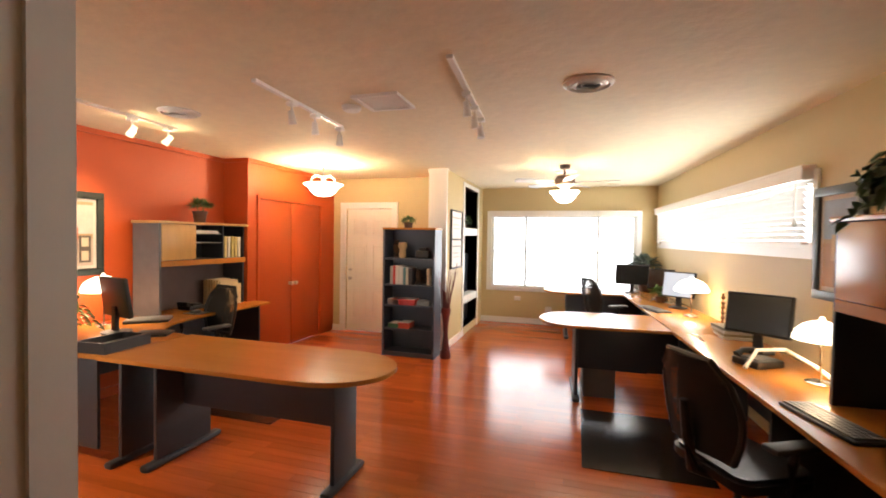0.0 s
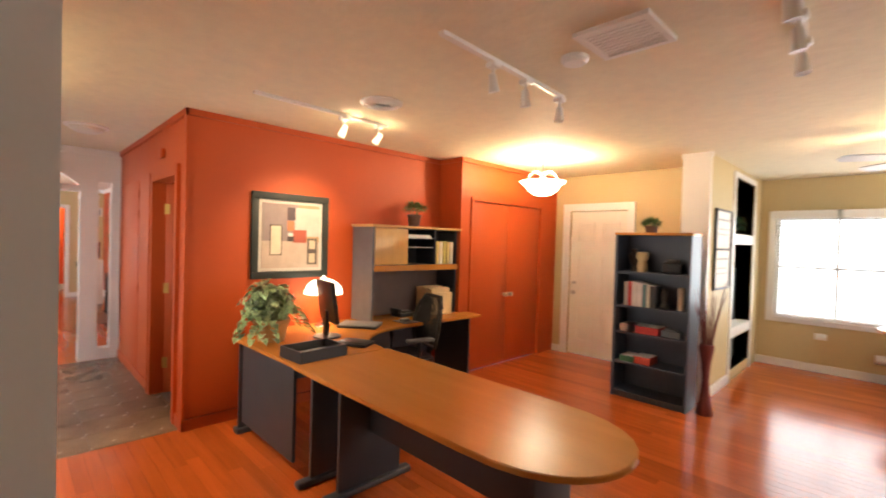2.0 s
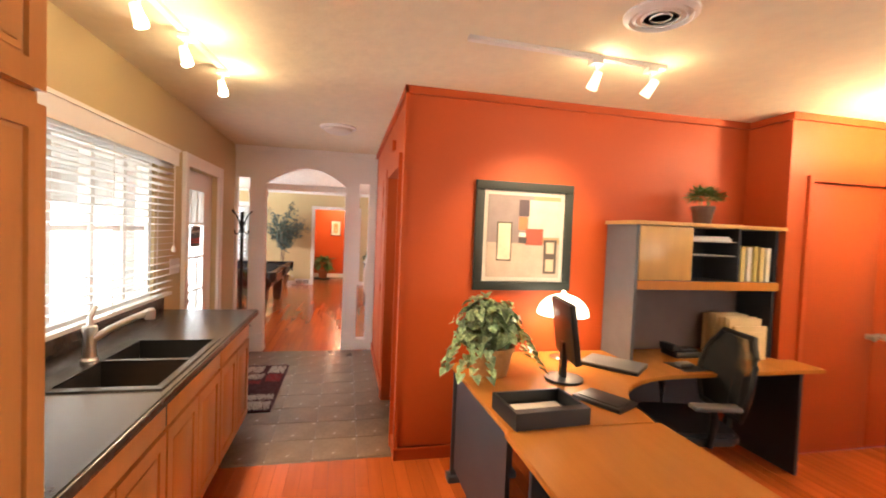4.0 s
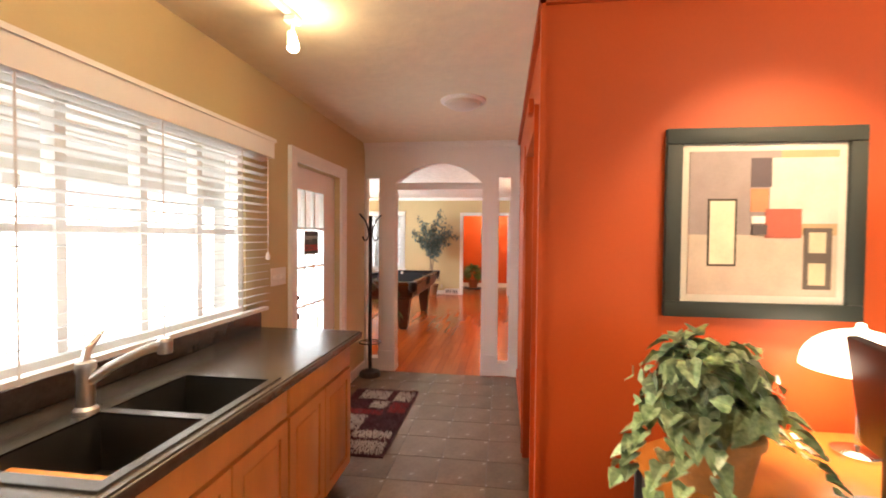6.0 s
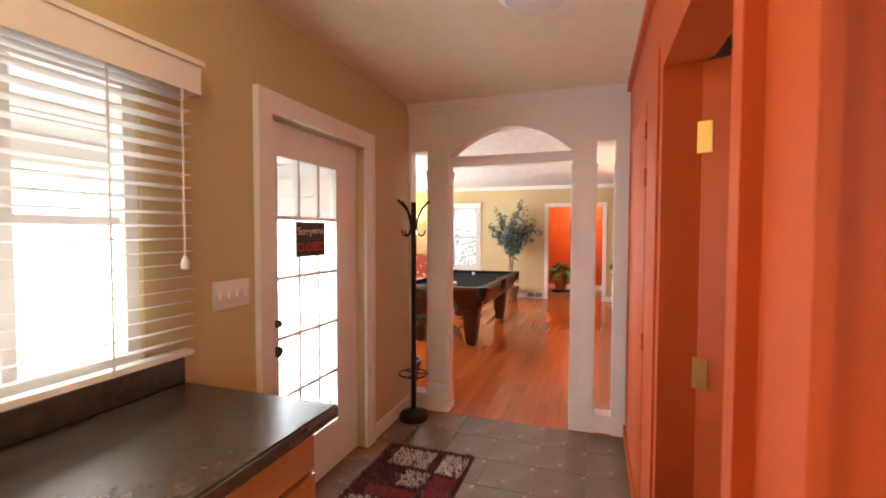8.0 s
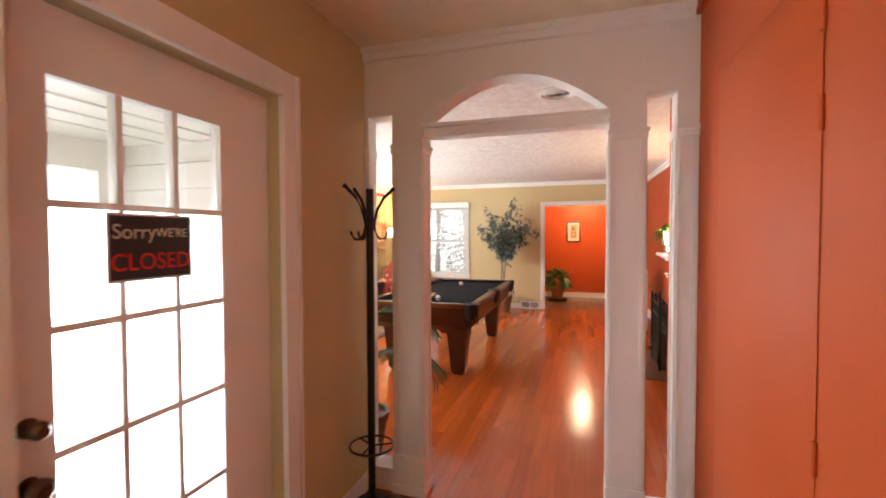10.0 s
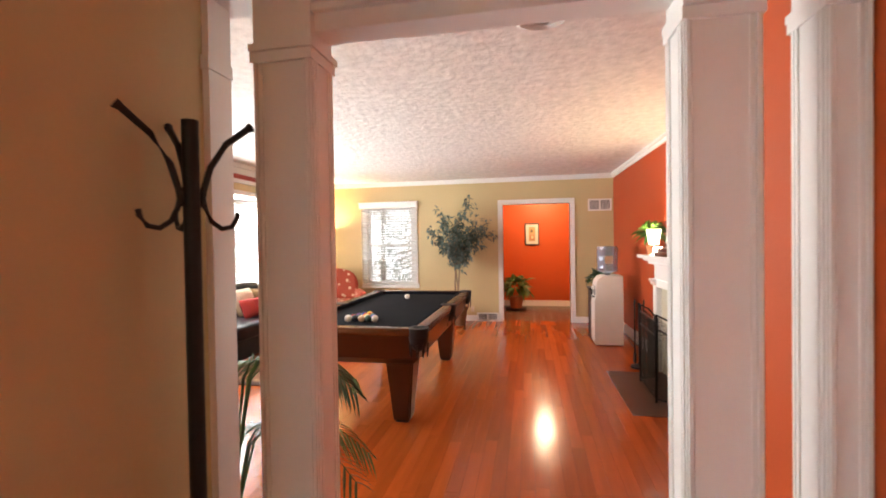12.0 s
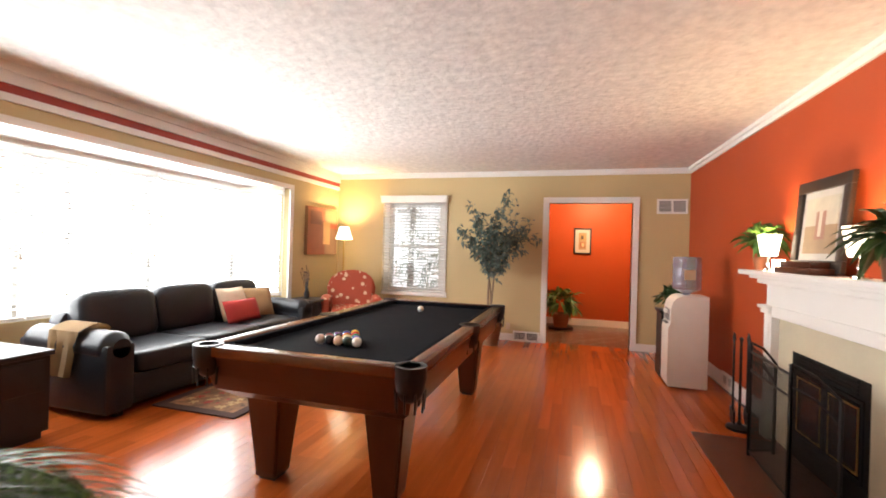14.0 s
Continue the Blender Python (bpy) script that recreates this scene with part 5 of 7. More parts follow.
bush("potted_plant", "small bright green plant on the far desk", pose(1.30, 6.95, 0.741), (0.05, 0.07, 0.08, BROWNPOT), (0, 0, 0.13), (0.12, 0.12, 0.08), 130, 0.07, 0.03, LEAF_M, 42)
for x in (-0.85, -0.28):
    single("wall_outlet", boxes((x - 0.06, x + 0.06, 8.672, 8.68, 0.42 if x < -0.5 else 0.22, 0.50 if x < -0.5 else 0.33), bevel=0.003), WHITE, "white wall outlet plate below the window", "outlet", group="wall outlets")


# ---- ceiling fittings of the office ----
def track_light(p0, p1, heads, label, lit, aim, glow=0.06):
    t = thing("track_light", label, "track light", group="track lights")
    a, b = Vector(p0), Vector(p1)
    d = (b - a).normalized()
    n = Vector((-d.y, d.x, 0)) * 0.018
    bm = bmesh.new()
    prism(bm, [tuple((a + n).xy), tuple((a - n).xy), tuple((b - n).xy), tuple((b + n).xy)], H - 0.022, H, 0.002)
    part("track", bm, WHITE, t)
    for k in heads:
        c = a + (b - a) * k
        bm = bmesh.new()
        box(bm, c.x - 0.03, c.x + 0.03, c.y - 0.03, c.y + 0.03, H - 0.05, H - 0.022, bevel=0.005)
        tube(bm, [(c.x, c.y, H - 0.05), (c.x, c.y, H - 0.095)], 0.008, 8)
        hd = part("adapter", bm, WHITE, t)
        g = Vector(aim) - Vector((c.x, c.y, H - 0.13))
        m = Matrix.Translation((c.x, c.y, H - 0.13)) @ g.to_track_quat("-Z", "Y").to_matrix().to_4x4()
        bm = bmesh.new()
        lathe(bm, [(0.010, 0.05), (0.020, 0.045), (0.024, 0.0), (0.030, -0.045), (0.027, -0.045), (0.023, -0.033), (0.002, -0.033)], n=18)
        bmesh.ops.transform(bm, matrix=m, verts=bm.verts)
        part("lamp_head", bm, HEADGLASS if lit else WHITE, hd)
        bm = bmesh.new()
        lathe(bm, [(0.002, -0.042), (0.025, -0.042), (0.025, -0.036), (0.002, -0.036)], n=18)
        bmesh.ops.transform(bm, matrix=m, verts=bm.verts)
        part("lens", bm, HOT if lit else DIMGLASS, hd)
        if lit:
            spot("track_spot", tuple(m @ Vector((0, 0, -0.06))), aim, lit)
            bulb("track_bulb", c.x, c.y + 0.05, H - 0.12, lit * glow, radius=0.02)
    return t


track_light((-1.71, 2.60, H), (-1.77, 3.76, H), (0.35, 0.62, 0.97), "white ceiling track with unlit spot heads", 0, (-1.75, 3.6, 0))
track_light((-0.46, 2.56, H), (-0.54, 3.75, H), (0.45, 0.72, 0.97), "white ceiling track with unlit spot heads", 0, (-0.3, 3.6, 0))
track_light((-3.24, 2.35, H), (-3.28, 3.48, H), (0.62, 0.92), "white ceiling track with lit spots on the orange wall", 27, (-4.3, 3.0, 1.2))
track_light((-3.05, 0.94, H), (-4.16, 1.04, H), (0.12, 0.5, 0.95), "white ceiling track with lit spots over the sink", 52, (-3.25, 1.75, 0.0), 0.07)


def ceiling_vent(x, y, label, r=0.15):
    t = thing("ceiling_vent", label, "vent", pose(x, y, H), group="ceiling vents")
    bm = bmesh.new()
    lathe(bm, [(r, 0), (r, -0.010), (r * 0.84, -0.022), (r * 0.82, -0.004)], n=32)
    part("outer_ring", bm, WHITE, t)
    for k in range(3):
        q = r * (0.74 - 0.22 * k)
        bm = bmesh.new()
        lathe(bm, [(q, -0.006), (q, -0.014), (q * 0.90, -0.022), (q * 0.90, -0.014)], n=28)
        part("louvre_ring", bm, WHITE, t)
    # flat dark disc painted as the shade behind the louvre rings
    bm = bmesh.new()
    lathe(bm, [(r * 0.83, -0.003), (r * 0.83, -0.001), (0.002, -0.001)], n=28)
    part("throat_shade_disc", bm, paint((0.03, 0.028, 0.025)), t)
    return t


v = ceiling_vent(-2.80, 3.07, "round white ceiling vent with concentric louvres")
for x, y in ((0.24, 3.17), (0.03, 6.75), (-8.02, 1.5)):
    copy_thing(v, pose(x, y, H))
t = thing("smoke_detector", "round white smoke detector on the ceiling", "smoke detector", pose(-1.41, 3.27, H))
bm = bmesh.new()
lathe(bm, [(0.07, 0), (0.07, -0.018), (0.055, -0.035), (0.002, -0.037)], n=26)
part("housing", bm, WHITE, t)
t = thing("attic_grille", "white square ceiling return grille", "vent", pose(-1.12, 3.2, H))
part("grille_frame", boxes((-0.17, 0.17, -0.17, -0.14, -0.02, 0), (-0.17, 0.17, 0.14, 0.17, -0.02, 0), (-0.17, -0.14, -0.14, 0.14, -0.02, 0), (0.14, 0.17, -0.14, 0.14, -0.02, 0)), WHITE, t)
for k in range(9):
    part("slat", boxes((-0.14, 0.14, -0.13 + 0.03 * k, -0.112 + 0.03 * k, -0.014, -0.004)), WHITE, t)


def bowl(t, z0, r, h, mat, name="glass_bowl", label=""):
    bm = bmesh.new()
    lathe(bm, [(0.01, z0), (r * 0.35, z0 + h * 0.06), (r * 0.62, z0 + h * 0.35), (r * 0.76, z0 + h * 0.7), (r, z0 + h), (r * 0.97, z0 + h + 0.003), (r * 0.72, z0 + h * 0.74), (r * 0.55, z0 + h * 0.4), (0.01, z0 + h * 0.1)], n=32)
    return part(name, bm, mat, t, label)


t = thing("pendant_light", "white glass bowl pendant with scrolled metal stem, lit", "pendant light", pose(-3.0, 5.45, 0))
bowl(t, 2.09, 0.25, 0.155, SHADE, label="lit white glass bowl")
bm = bmesh.new()
lathe(bm, [(0.06, H), (0.055, H - 0.02), (0.012, H - 0.03), (0.012, 2.36), (0.03, 2.34), (0.03, 2.30), (0.012, 2.28), (0.012, 2.13)], n=18)
part("stem", bm, STEEL, t)
for k in range(3):
    a = radians(120 * k)
    bm = bmesh.new()
    tube(bm, [(0.02 * math.cos(a), 0.02 * math.sin(a), 2.33), (0.10 * math.cos(a), 0.10 * math.sin(a), 2.36), (0.16 * math.cos(a), 0.16 * math.sin(a), 2.31), (0.19 * math.cos(a), 0.19 * math.sin(a), 2.245)], 0.007, 6)
    part("scroll_arm", bm, STEEL, t)
bulb("pendant_bulb", -3.0, 5.45, 2.30, 115, radius=0.06)

t = thing("ceiling_fan", "bronze and white ceiling fan with lit glass bowl", "ceiling fan", pose(0.03, 6.2, 0))
bm = bmesh.new()
lathe(bm, [(0.07, H), (0.06, H - 0.05), (0.015, H - 0.06), (0.015, H - 0.12), (0.10, H - 0.14), (0.13, H - 0.19), (0.12, H - 0.25), (0.07, H - 0.28), (0.05, H - 0.32), (0.002, H - 0.33)], n=28)
part("motor_housing", bm, paint((0.09, 0.05, 0.03), 0.35), t, "bronze motor housing")
for k in range(5):
    a = radians(-8 + 72 * k)
    bm = bmesh.new()
    out = [(0.17, -0.05), (0.30, -0.065), (0.60, -0.07)] + [(0.60 + 0.07 * math.sin(radians(q)), -0.07 * math.cos(radians(q))) for q in range(15, 180, 15)] + [(0.60, 0.07), (0.30, 0.065), (0.17, 0.05)]
    prism(bm, out, -0.004, 0.004)
    bmesh.ops.transform(bm, matrix=Matrix.Translation((0, 0, H - 0.22)) @ Matrix.Rotation(a, 4, "Z") @ Matrix.Rotation(radians(11), 4, "X"), verts=bm.verts)
    b = part("blade", bm, paint((0.42, 0.40, 0.40), 0.4), t)
    bm = boxes((0.10, 0.20, -0.02, 0.02, -0.01, 0.0))
    bmesh.ops.transform(bm, matrix=Matrix.Translation((0, 0, H - 0.225)) @ Matrix.Rotation(a, 4, "Z"), verts=bm.verts)
    part("blade_bracket", bm, paint((0.09, 0.05, 0.03), 0.35), b)
bowl(t, 2.04, 0.19, 0.14, SHADE, label="lit white glass bowl")
bulb("fan_bulb", 0.03, 6.2, 2.12, 20, radius=0.06)


# ---- kitchen ----
def pantry():
    t = thing("pantry_cabinet", "tall honey maple pantry cabinet with panelled doors", "cabinet", pose(-2.28, 0.485, 0))
    part("body", boxes((0, 0.50, 0, 0.645, 0.1, H - 0.01)), HONEY, t)
    for z0, z1 in ((0.14, 1.80), (1.83, 2.48)):
        d = part("door", boxes((0.02, 0.48, 0.646, 0.664, z0, z1), bevel=0.003), HONEY, t)
        part("panel", boxes((0.085, 0.415, 0.664, 0.666, z0 + 0.065, z1 - 0.065), (0.10, 0.40, 0.666, 0.670, z0 + 0.08, z1 - 0.08)), HONEY, d)
        part("door_frame", boxes((0.02, 0.075, 0.664, 0.674, z0, z1), (0.425, 0.48, 0.664, 0.674, z0, z1), (0.075, 0.425, 0.664, 0.674, z1 - 0.055, z1), (0.075, 0.425, 0.664, 0.674, z0, z0 + 0.055)), HONEY, d)
    part("plinth", boxes((0, 0.50, 0.0, 0.58, 0, 0.1)), HONEY, t)


pantry()


def base_cabinet(x0, x1, label, doors=2, drawer=True):
    w = x1 - x0
    t = thing("base_cabinet", label, "cabinet", pose(x0, 0.485, 0), group="kitchen base cabinets")
    part("body", boxes((0, w, 0, 0.60, 0.10, 0.72), (0, w, 0.585, 0.60, 0.72, 0.872), (0, 0.015, 0, 0.585, 0.72, 0.872), (w - 0.015, w, 0, 0.585, 0.72, 0.872)), HONEY, t)
    part("plinth", boxes((0.0, w, 0, 0.53, 0, 0.10)), HONEY, t)
    part("drawer_front", boxes((0.012, w - 0.012, 0.601, 0.62, 0.715, 0.86), bevel=0.004), HONEY, t)
    dw = (w - 0.012 * (doors + 1)) / doors
    for k in range(doors):
        a = 0.012 + k * (dw + 0.012)
        d = part("door", boxes((a, a + dw, 0.601, 0.612, 0.12, 0.70)), HONEY, t)
        part("door_frame", boxes((a, a + 0.055, 0.612, 0.622, 0.12, 0.70), (a + dw - 0.055, a + dw, 0.612, 0.622, 0.12, 0.70), (a + 0.055, a + dw - 0.055, 0.612, 0.622, 0.645, 0.70), (a + 0.055, a + dw - 0.055, 0.612, 0.622, 0.12, 0.175)), HONEY, d)
        part("panel", boxes((a + 0.075, a + dw - 0.075, 0.612, 0.618, 0.195, 0.625), bevel=0.003), HONEY, d)


base_cabinet(-3.12, -2.28, "honey maple base cabinet beside the pantry")
base_cabinet(-3.93, -3.12, "honey maple sink cabinet")
base_cabinet(-4.72, -3.93, "honey maple end base cabinet")

t = thing("countertop", "dark granite-look laminate countertop with backsplash", "countertop")
rows = panel_rows(-4.76, -2.28, 0.49, 1.15, [(-3.79, -3.04, 0.70, 1.10)])
for a, b, c, e2 in rows:
    part("slab", boxes((a, b, c, e2, 0.872, 0.91)), GRANITE, t)
part("front_edge", boxes((-4.765, -2.28, 1.15, 1.162, 0.868, 0.906), bevel=0.005), GRANITE, t)
part("end_edge", boxes((-4.772, -4.76, 0.49, 1.15, 0.868, 0.906), bevel=0.005), GRANITE, t)
part("backsplash", boxes((-4.76, -2.28, 0.483, 0.503, 0.91, 1.005), bevel=0.004), GRANITE, t)


def sink():
    t = thing("kitchen_sink", "double black composite sink set in the dark counter", "sink", pose(-3.415, 0.89, 0.91))
    rim = bmesh.new()
    for a, b, c, e2 in panel_rows(-0.41, 0.41, -0.235, 0.235, [(-0.37, -0.018, -0.155, 0.205), (0.018, 0.37, -0.155, 0.205)]):
        box(rim, a, b, c, e2, 0.0, 0.007)
    part("rim", rim, material("glossy_black_composite", (0.030, 0.027, 0.024), 0.22), t, "glossy black rim")
    for a, b in ((-0.37, -0.018), (0.018, 0.37)):
        bm = boxes((a - 0.006, a, -0.161, 0.211, -0.19, 0.006), (b, b + 0.006, -0.161, 0.211, -0.19, 0.006), (a, b, -0.161, -0.155, -0.19, 0.006), (a, b, 0.205, 0.211, -0.19, 0.006), (a, b, -0.155, 0.205, -0.19, -0.18))
        q = part("basin", bm, SINKB, t, "black composite basin")
        bm = bmesh.new()
        lathe(bm, [(0.04, -0.18), (0.04, -0.176), (0.002, -0.178)], x=(a + b) / 2, y=0.0, n=18)
        part("drain", bm, STEEL, q)
    f = bmesh.new()
    lathe(f, [(0.035, 0.007), (0.035, 0.02), (0.026, 0.03), (0.024, 0.13), (0.03, 0.15), (0.028, 0.17), (0.002, 0.18)], x=0.03, y=-0.195, n=18)
    fa = part("faucet", f, STEEL, t, "brushed nickel faucet")
    f = bmesh.new()
    tube(f, [(0.03, -0.195, 0.10), (0.01, -0.13, 0.15), (-0.03, -0.05, 0.195), (-0.055, 0.0, 0.215)], [0.018, 0.016, 0.015, 0.018], 12)
    lathe(f, [(0.022, 0.185), (0.024, 0.225), (0.016, 0.236)], x=-0.06, y=0.01, n=14)
    part("spout", f, STEEL, fa)
    f = bmesh.new()
    tube(f, [(0.03, -0.195, 0.17), (0.02, -0.20, 0.205), (-0.04, -0.205, 0.25)], [0.014, 0.012, 0.007], 10)
    part("lever", f, STEEL, fa)


sink()
t = thing("switch_plate", "white four-gang light switch plate on the tan wall", "light switch", pose(-5.01, 0.48, 1.21))
part("plate", boxes((-0.10, 0.10, 0, 0.006, -0.06, 0.06), bevel=0.002), WHITE, t)
for k in range(4):
    part("toggle", boxes((-0.078 + 0.046 * k, -0.066 + 0.046 * k, 0.006, 0.016, -0.015, 0.012)), WHITE, t)
t = thing("flush_ceiling_light", "round flush ceiling light with frosted glass dome", "ceiling light", pose(-5.50, 1.70, H))
bm = bmesh.new()
lathe(bm, [(0.17, 0), (0.17, -0.012), (0.14, -0.02), (0.14, -0.01)], n=32)
part("rim", bm, WHITE, t)
bm = bmesh.new()
lathe(bm, [(0.138, -0.012), (0.125, -0.04), (0.085, -0.06), (0.04, -0.07), (0.002, -0.072)], n=32)
part("glass_dome", bm, DIMGLASS, t)


def coat_rack():
    t = thing("coat_rack", "black iron coat rack with curled hooks and umbrella ring", "coat rack", pose(-6.72, 0.612, 0, 0, 0, 0))
    bm = bmesh.new()
    lathe(bm, [(0.115, 0), (0.115, 0.02), (0.10, 0.05), (0.05, 0.06), (0.02, 0.08)], n=28)
    part("base", bm, IRON, t)
    part("pole", tube(bmesh.new(), [(0, 0, 0.06), (0, 0, 1.71)], 0.0195, 14), IRON, t)
    for k in range(3):
        a = radians(90 * k + 150)
        c, s = math.cos(a), math.sin(a)
        pts = [(0.022, 1.50), (0.028, 1.54), (0.045, 1.60), (0.085, 1.665), (0.14, 1.712), (0.152, 1.72)]
        hk = part("upper_hook", tube(bmesh.new(), [(r * c, r * s, z) for r, z in pts], [0.008, 0.008, 0.008, 0.008, 0.009, 0.013], 8), IRON, t)
        pts = [(0.022, 1.545), (0.030, 1.50), (0.045, 1.465), (0.07, 1.447), (0.095, 1.452), (0.11, 1.475), (0.112, 1.49)]
        part("lower_hook", tube(bmesh.new(), [(r * c, r * s, z) for r, z in pts], 0.0065, 8), IRON, t)
    bm = bmesh.new()
    tube(bm, [(0.115 * math.cos(radians(q)), 0.115 * math.sin(radians(q)), 0.36) for q in range(0, 361, 15)], 0.006, 6)
    for k in range(3):
        a = radians(120 * k)
        tube(bm, [(0.015 * math.cos(a), 0.015 * math.sin(a), 0.36), (0.115 * math.cos(a), 0.115 * math.sin(a), 0.36)], 0.005, 6)
    part("umbrella_ring", bm, IRON, t)


coat_rack()


def hall_rug():
    t = thing("hall_rug", "maroon and cream block pattern shag rug on the tiles", "rug", pose(-6.27, 0.63, 0.002))
    rng = random.Random(2)
    part("backing", boxes((0, 1.27, 0, 0.60, 0, 0.008)), SHAGD, t)
    blocks = [(0.02, 0.22, 0.02, 0.58, SHAGD), (0.05, 0.26, 0.10, 0.36, SHAGW), (0.05, 0.28, 0.42, 0.58, SHAGW), (0.30, 0.52, 0.05, 0.22, SHAGD), (0.30, 0.46, 0.25, 0.40, SHAGW), (0.32, 0.55, 0.43, 0.58, SHAGR),
              (0.50, 0.60, 0.10, 0.40, SHAGR), (0.62, 0.90, 0.05, 0.30, SHAGW), (0.60, 0.86, 0.34, 0.58, SHAGD), (0.92, 1.24, 0.04, 0.26, SHAGD), (0.90, 1.02, 0.28, 0.58, SHAGW), (1.06, 1.25, 0.30, 0.58, SHAGW)]
    for mat in (SHAGD, SHAGW, SHAGR):
        bm = bmesh.new()
        for _ in range(5200):
            x, y = rng.uniform(0.005, 1.265), rng.uniform(0.005, 0.595)
            own = SHAGD
            for a, b, c, e2, q in blocks:
                if a < x < b and c < y < e2:
                    own = q
            if own is not mat:
                continue
            h, dx, dy = rng.uniform(0.018, 0.032), rng.uniform(-0.012, 0.012), rng.uniform(-0.012, 0.012)
            v = [bm.verts.new((x + 0.006 * math.cos(k * 2.09), y + 0.006 * math.sin(k * 2.09), 0.006)) for k in range(3)] + [bm.verts.new((x + dx, y + dy, h))]
            for k in range(3):
                bm.faces.new((v[k], v[(k + 1) % 3], v[3]))
        p = part("shag", bm, mat, t, smooth=False)
        p["kind"] = "stuff"


hall_rug()
# ---- living room ----
def pool_table():
    t = thing("pool_table", "mahogany pool table with black felt and leather pockets", "pool table", pose(-10.075, 0.07, 0))
    L, W, z = 1.255, 0.61, 0.79          # half length and half width
    part("felt_bed", boxes((-L + 0.11, L - 0.11, -W + 0.11, W - 0.11, z - 0.06, z - 0.035)), FELT, t, "black felt bed")
    for x0, x1, y0, y1 in ((-L, L, -W, -W + 0.085), (-L, L, W - 0.085, W), (-L, -L + 0.085, -W + 0.085, W - 0.085), (L - 0.085, L, -W + 0.085, W - 0.085)):
        part("rail", boxes((x0, x1, y0, y1, z - 0.055, z), bevel=0.008), RAILW, t, "polished wood rail")
    for x0, x1, y0, y1 in ((-L + 0.085, L - 0.085, -W + 0.085, -W + 0.125), (-L + 0.085, L - 0.085, W - 0.125, W - 0.085), (-L + 0.085, -L + 0.125, -W + 0.125, W - 0.125), (L - 0.125, L - 0.085, -W + 0.125, W - 0.125)):
        part("cushion", boxes((x0, x1, y0, y1, z - 0.05, z - 0.002), bevel=0.01), FELT, t, "black felt cushion")
    bm = bmesh.new()
    rings = []
    for k, zz in ((0.0, z - 0.055), (0.03, z - 0.16), (0.06, z - 0.24), (0.15, z - 0.30)):
        rings.append([bm.verts.new(p) for p in ((-L + 0.02 + k, -W + 0.02 + k * 0.7, zz), (L - 0.02 - k, -W + 0.02 + k * 0.7, zz), (L - 0.02 - k, W - 0.02 - k * 0.7, zz), (-L + 0.02 + k, W - 0.02 - k * 0.7, zz))])
    for a, b in zip(rings, rings[1:]):
        for i in range(4):
            bm.faces.new((a[i], a[(i + 1) % 4], b[(i + 1) % 4], b[i]))
    bm.faces.new(rings[-1])
    bm.faces.new(rings[0])
    part("apron", bm, MAHOG, t, smooth=False)
    for sx in (-1, 1):
        for sy in (-1, 1):
            bm = bmesh.new()
            cx, cy = sx * (L - 0.33), sy * (W - 0.25)
            rings = [[bm.verts.new((cx + a * q, cy + b * q, zz)) for a, b in ((-1, -1), (1, -1), (1, 1), (-1, 1))] for q, zz in ((0.115, z - 0.28), (0.105, z - 0.36), (0.07, 0.05), (0.062, 0.02))]
            for a, b in zip(rings, rings[1:]):
                for i in range(4):
                    bm.faces.new((a[i], a[(i + 1) % 4], b[(i + 1) % 4], b[i]))
            bm.faces.new(rings[-1])
            bm.faces.new(rings[0])
            bmesh.ops.bevel(bm, geom=[e for e in bm.edges if abs(e.verts[0].co.z - e.verts[1].co.z) > 0.05], offset=0.012, segments=2, affect="EDGES")
            leg = part("leg", bm, MAHOG, t, smooth=False)
            part("levelling_foot", boxes((cx - 0.05, cx + 0.05, cy - 0.05, cy + 0.05, 0, 0.02)), BLACK, leg)
    for sx in (-1, 0, 1):
        for sy in (-1, 1):
            bm = bmesh.new()
            cx, cy = sx * (L - 0.045), sy * (W - 0.045)
            lathe(bm, [(0.075, z + 0.004), (0.075, z - 0.05), (0.066, z - 0.11), (0.045, z - 0.15), (0.02, z - 0.165), (0.02, z - 0.155), (0.04, z - 0.14), (0.05, z - 0.05), (0.05, z + 0.004)], x=cx, y=cy, n=20)
            p = part("pocket", bm, LEATHER, t, "black leather pocket")
            bm = bmesh.new()
            for k in range(9):
                a = radians(40 * k)
                tube(bm, [(cx + 0.07 * math.cos(a), cy + 0.07 * math.sin(a), z - 0.11), (cx + 0.065 * math.cos(a), cy + 0.065 * math.sin(a), z - 0.20)], 0.006, 5)
            part("fringe", bm, LEATHER, p)
    return t


pool_table()
BALLS = ((0.72, 0.46, 0.04), (0.03, 0.05, 0.28), (0.5, 0.03, 0.02), (0.10, 0.02, 0.18), (0.6, 0.16, 0.02), (0.02, 0.16, 0.06), (0.22, 0.02, 0.03), (0.012, 0.012, 0.012),
         (0.75, 0.62, 0.35), (0.10, 0.10, 0.30), (0.75, 0.66, 0.60), (0.02, 0.02, 0.03), (0.75, 0.52, 0.36), (0.06, 0.10, 0.08), (0.76, 0.70, 0.62))


def ball(x, y, col, label):
    bm = bmesh.new()
    bmesh.ops.create_uvsphere(bm, u_segments=20, v_segments=12, radius=0.0286)
    return single("pool_ball", bm, material("ball_gloss_%d" % round(1e4 * sum(col) + 1e3 * col[0]), col, 0.08, vary=0.0), label, "pool ball", pose(x, y, 0.7552 + 0.0286), group="pool balls")


k = 0
for r in range(5):
    for c in range(r + 1):
        ball(-9.45 + 0.051 * r, 0.05 + 0.0585 * (c - r / 2), BALLS[k], ("solid" if k < 8 else "striped pale") + " glossy pool ball in the racked triangle")
        k += 1
ball(-10.74, 0.03, (0.8, 0.76, 0.66), "white cue ball on the black felt")


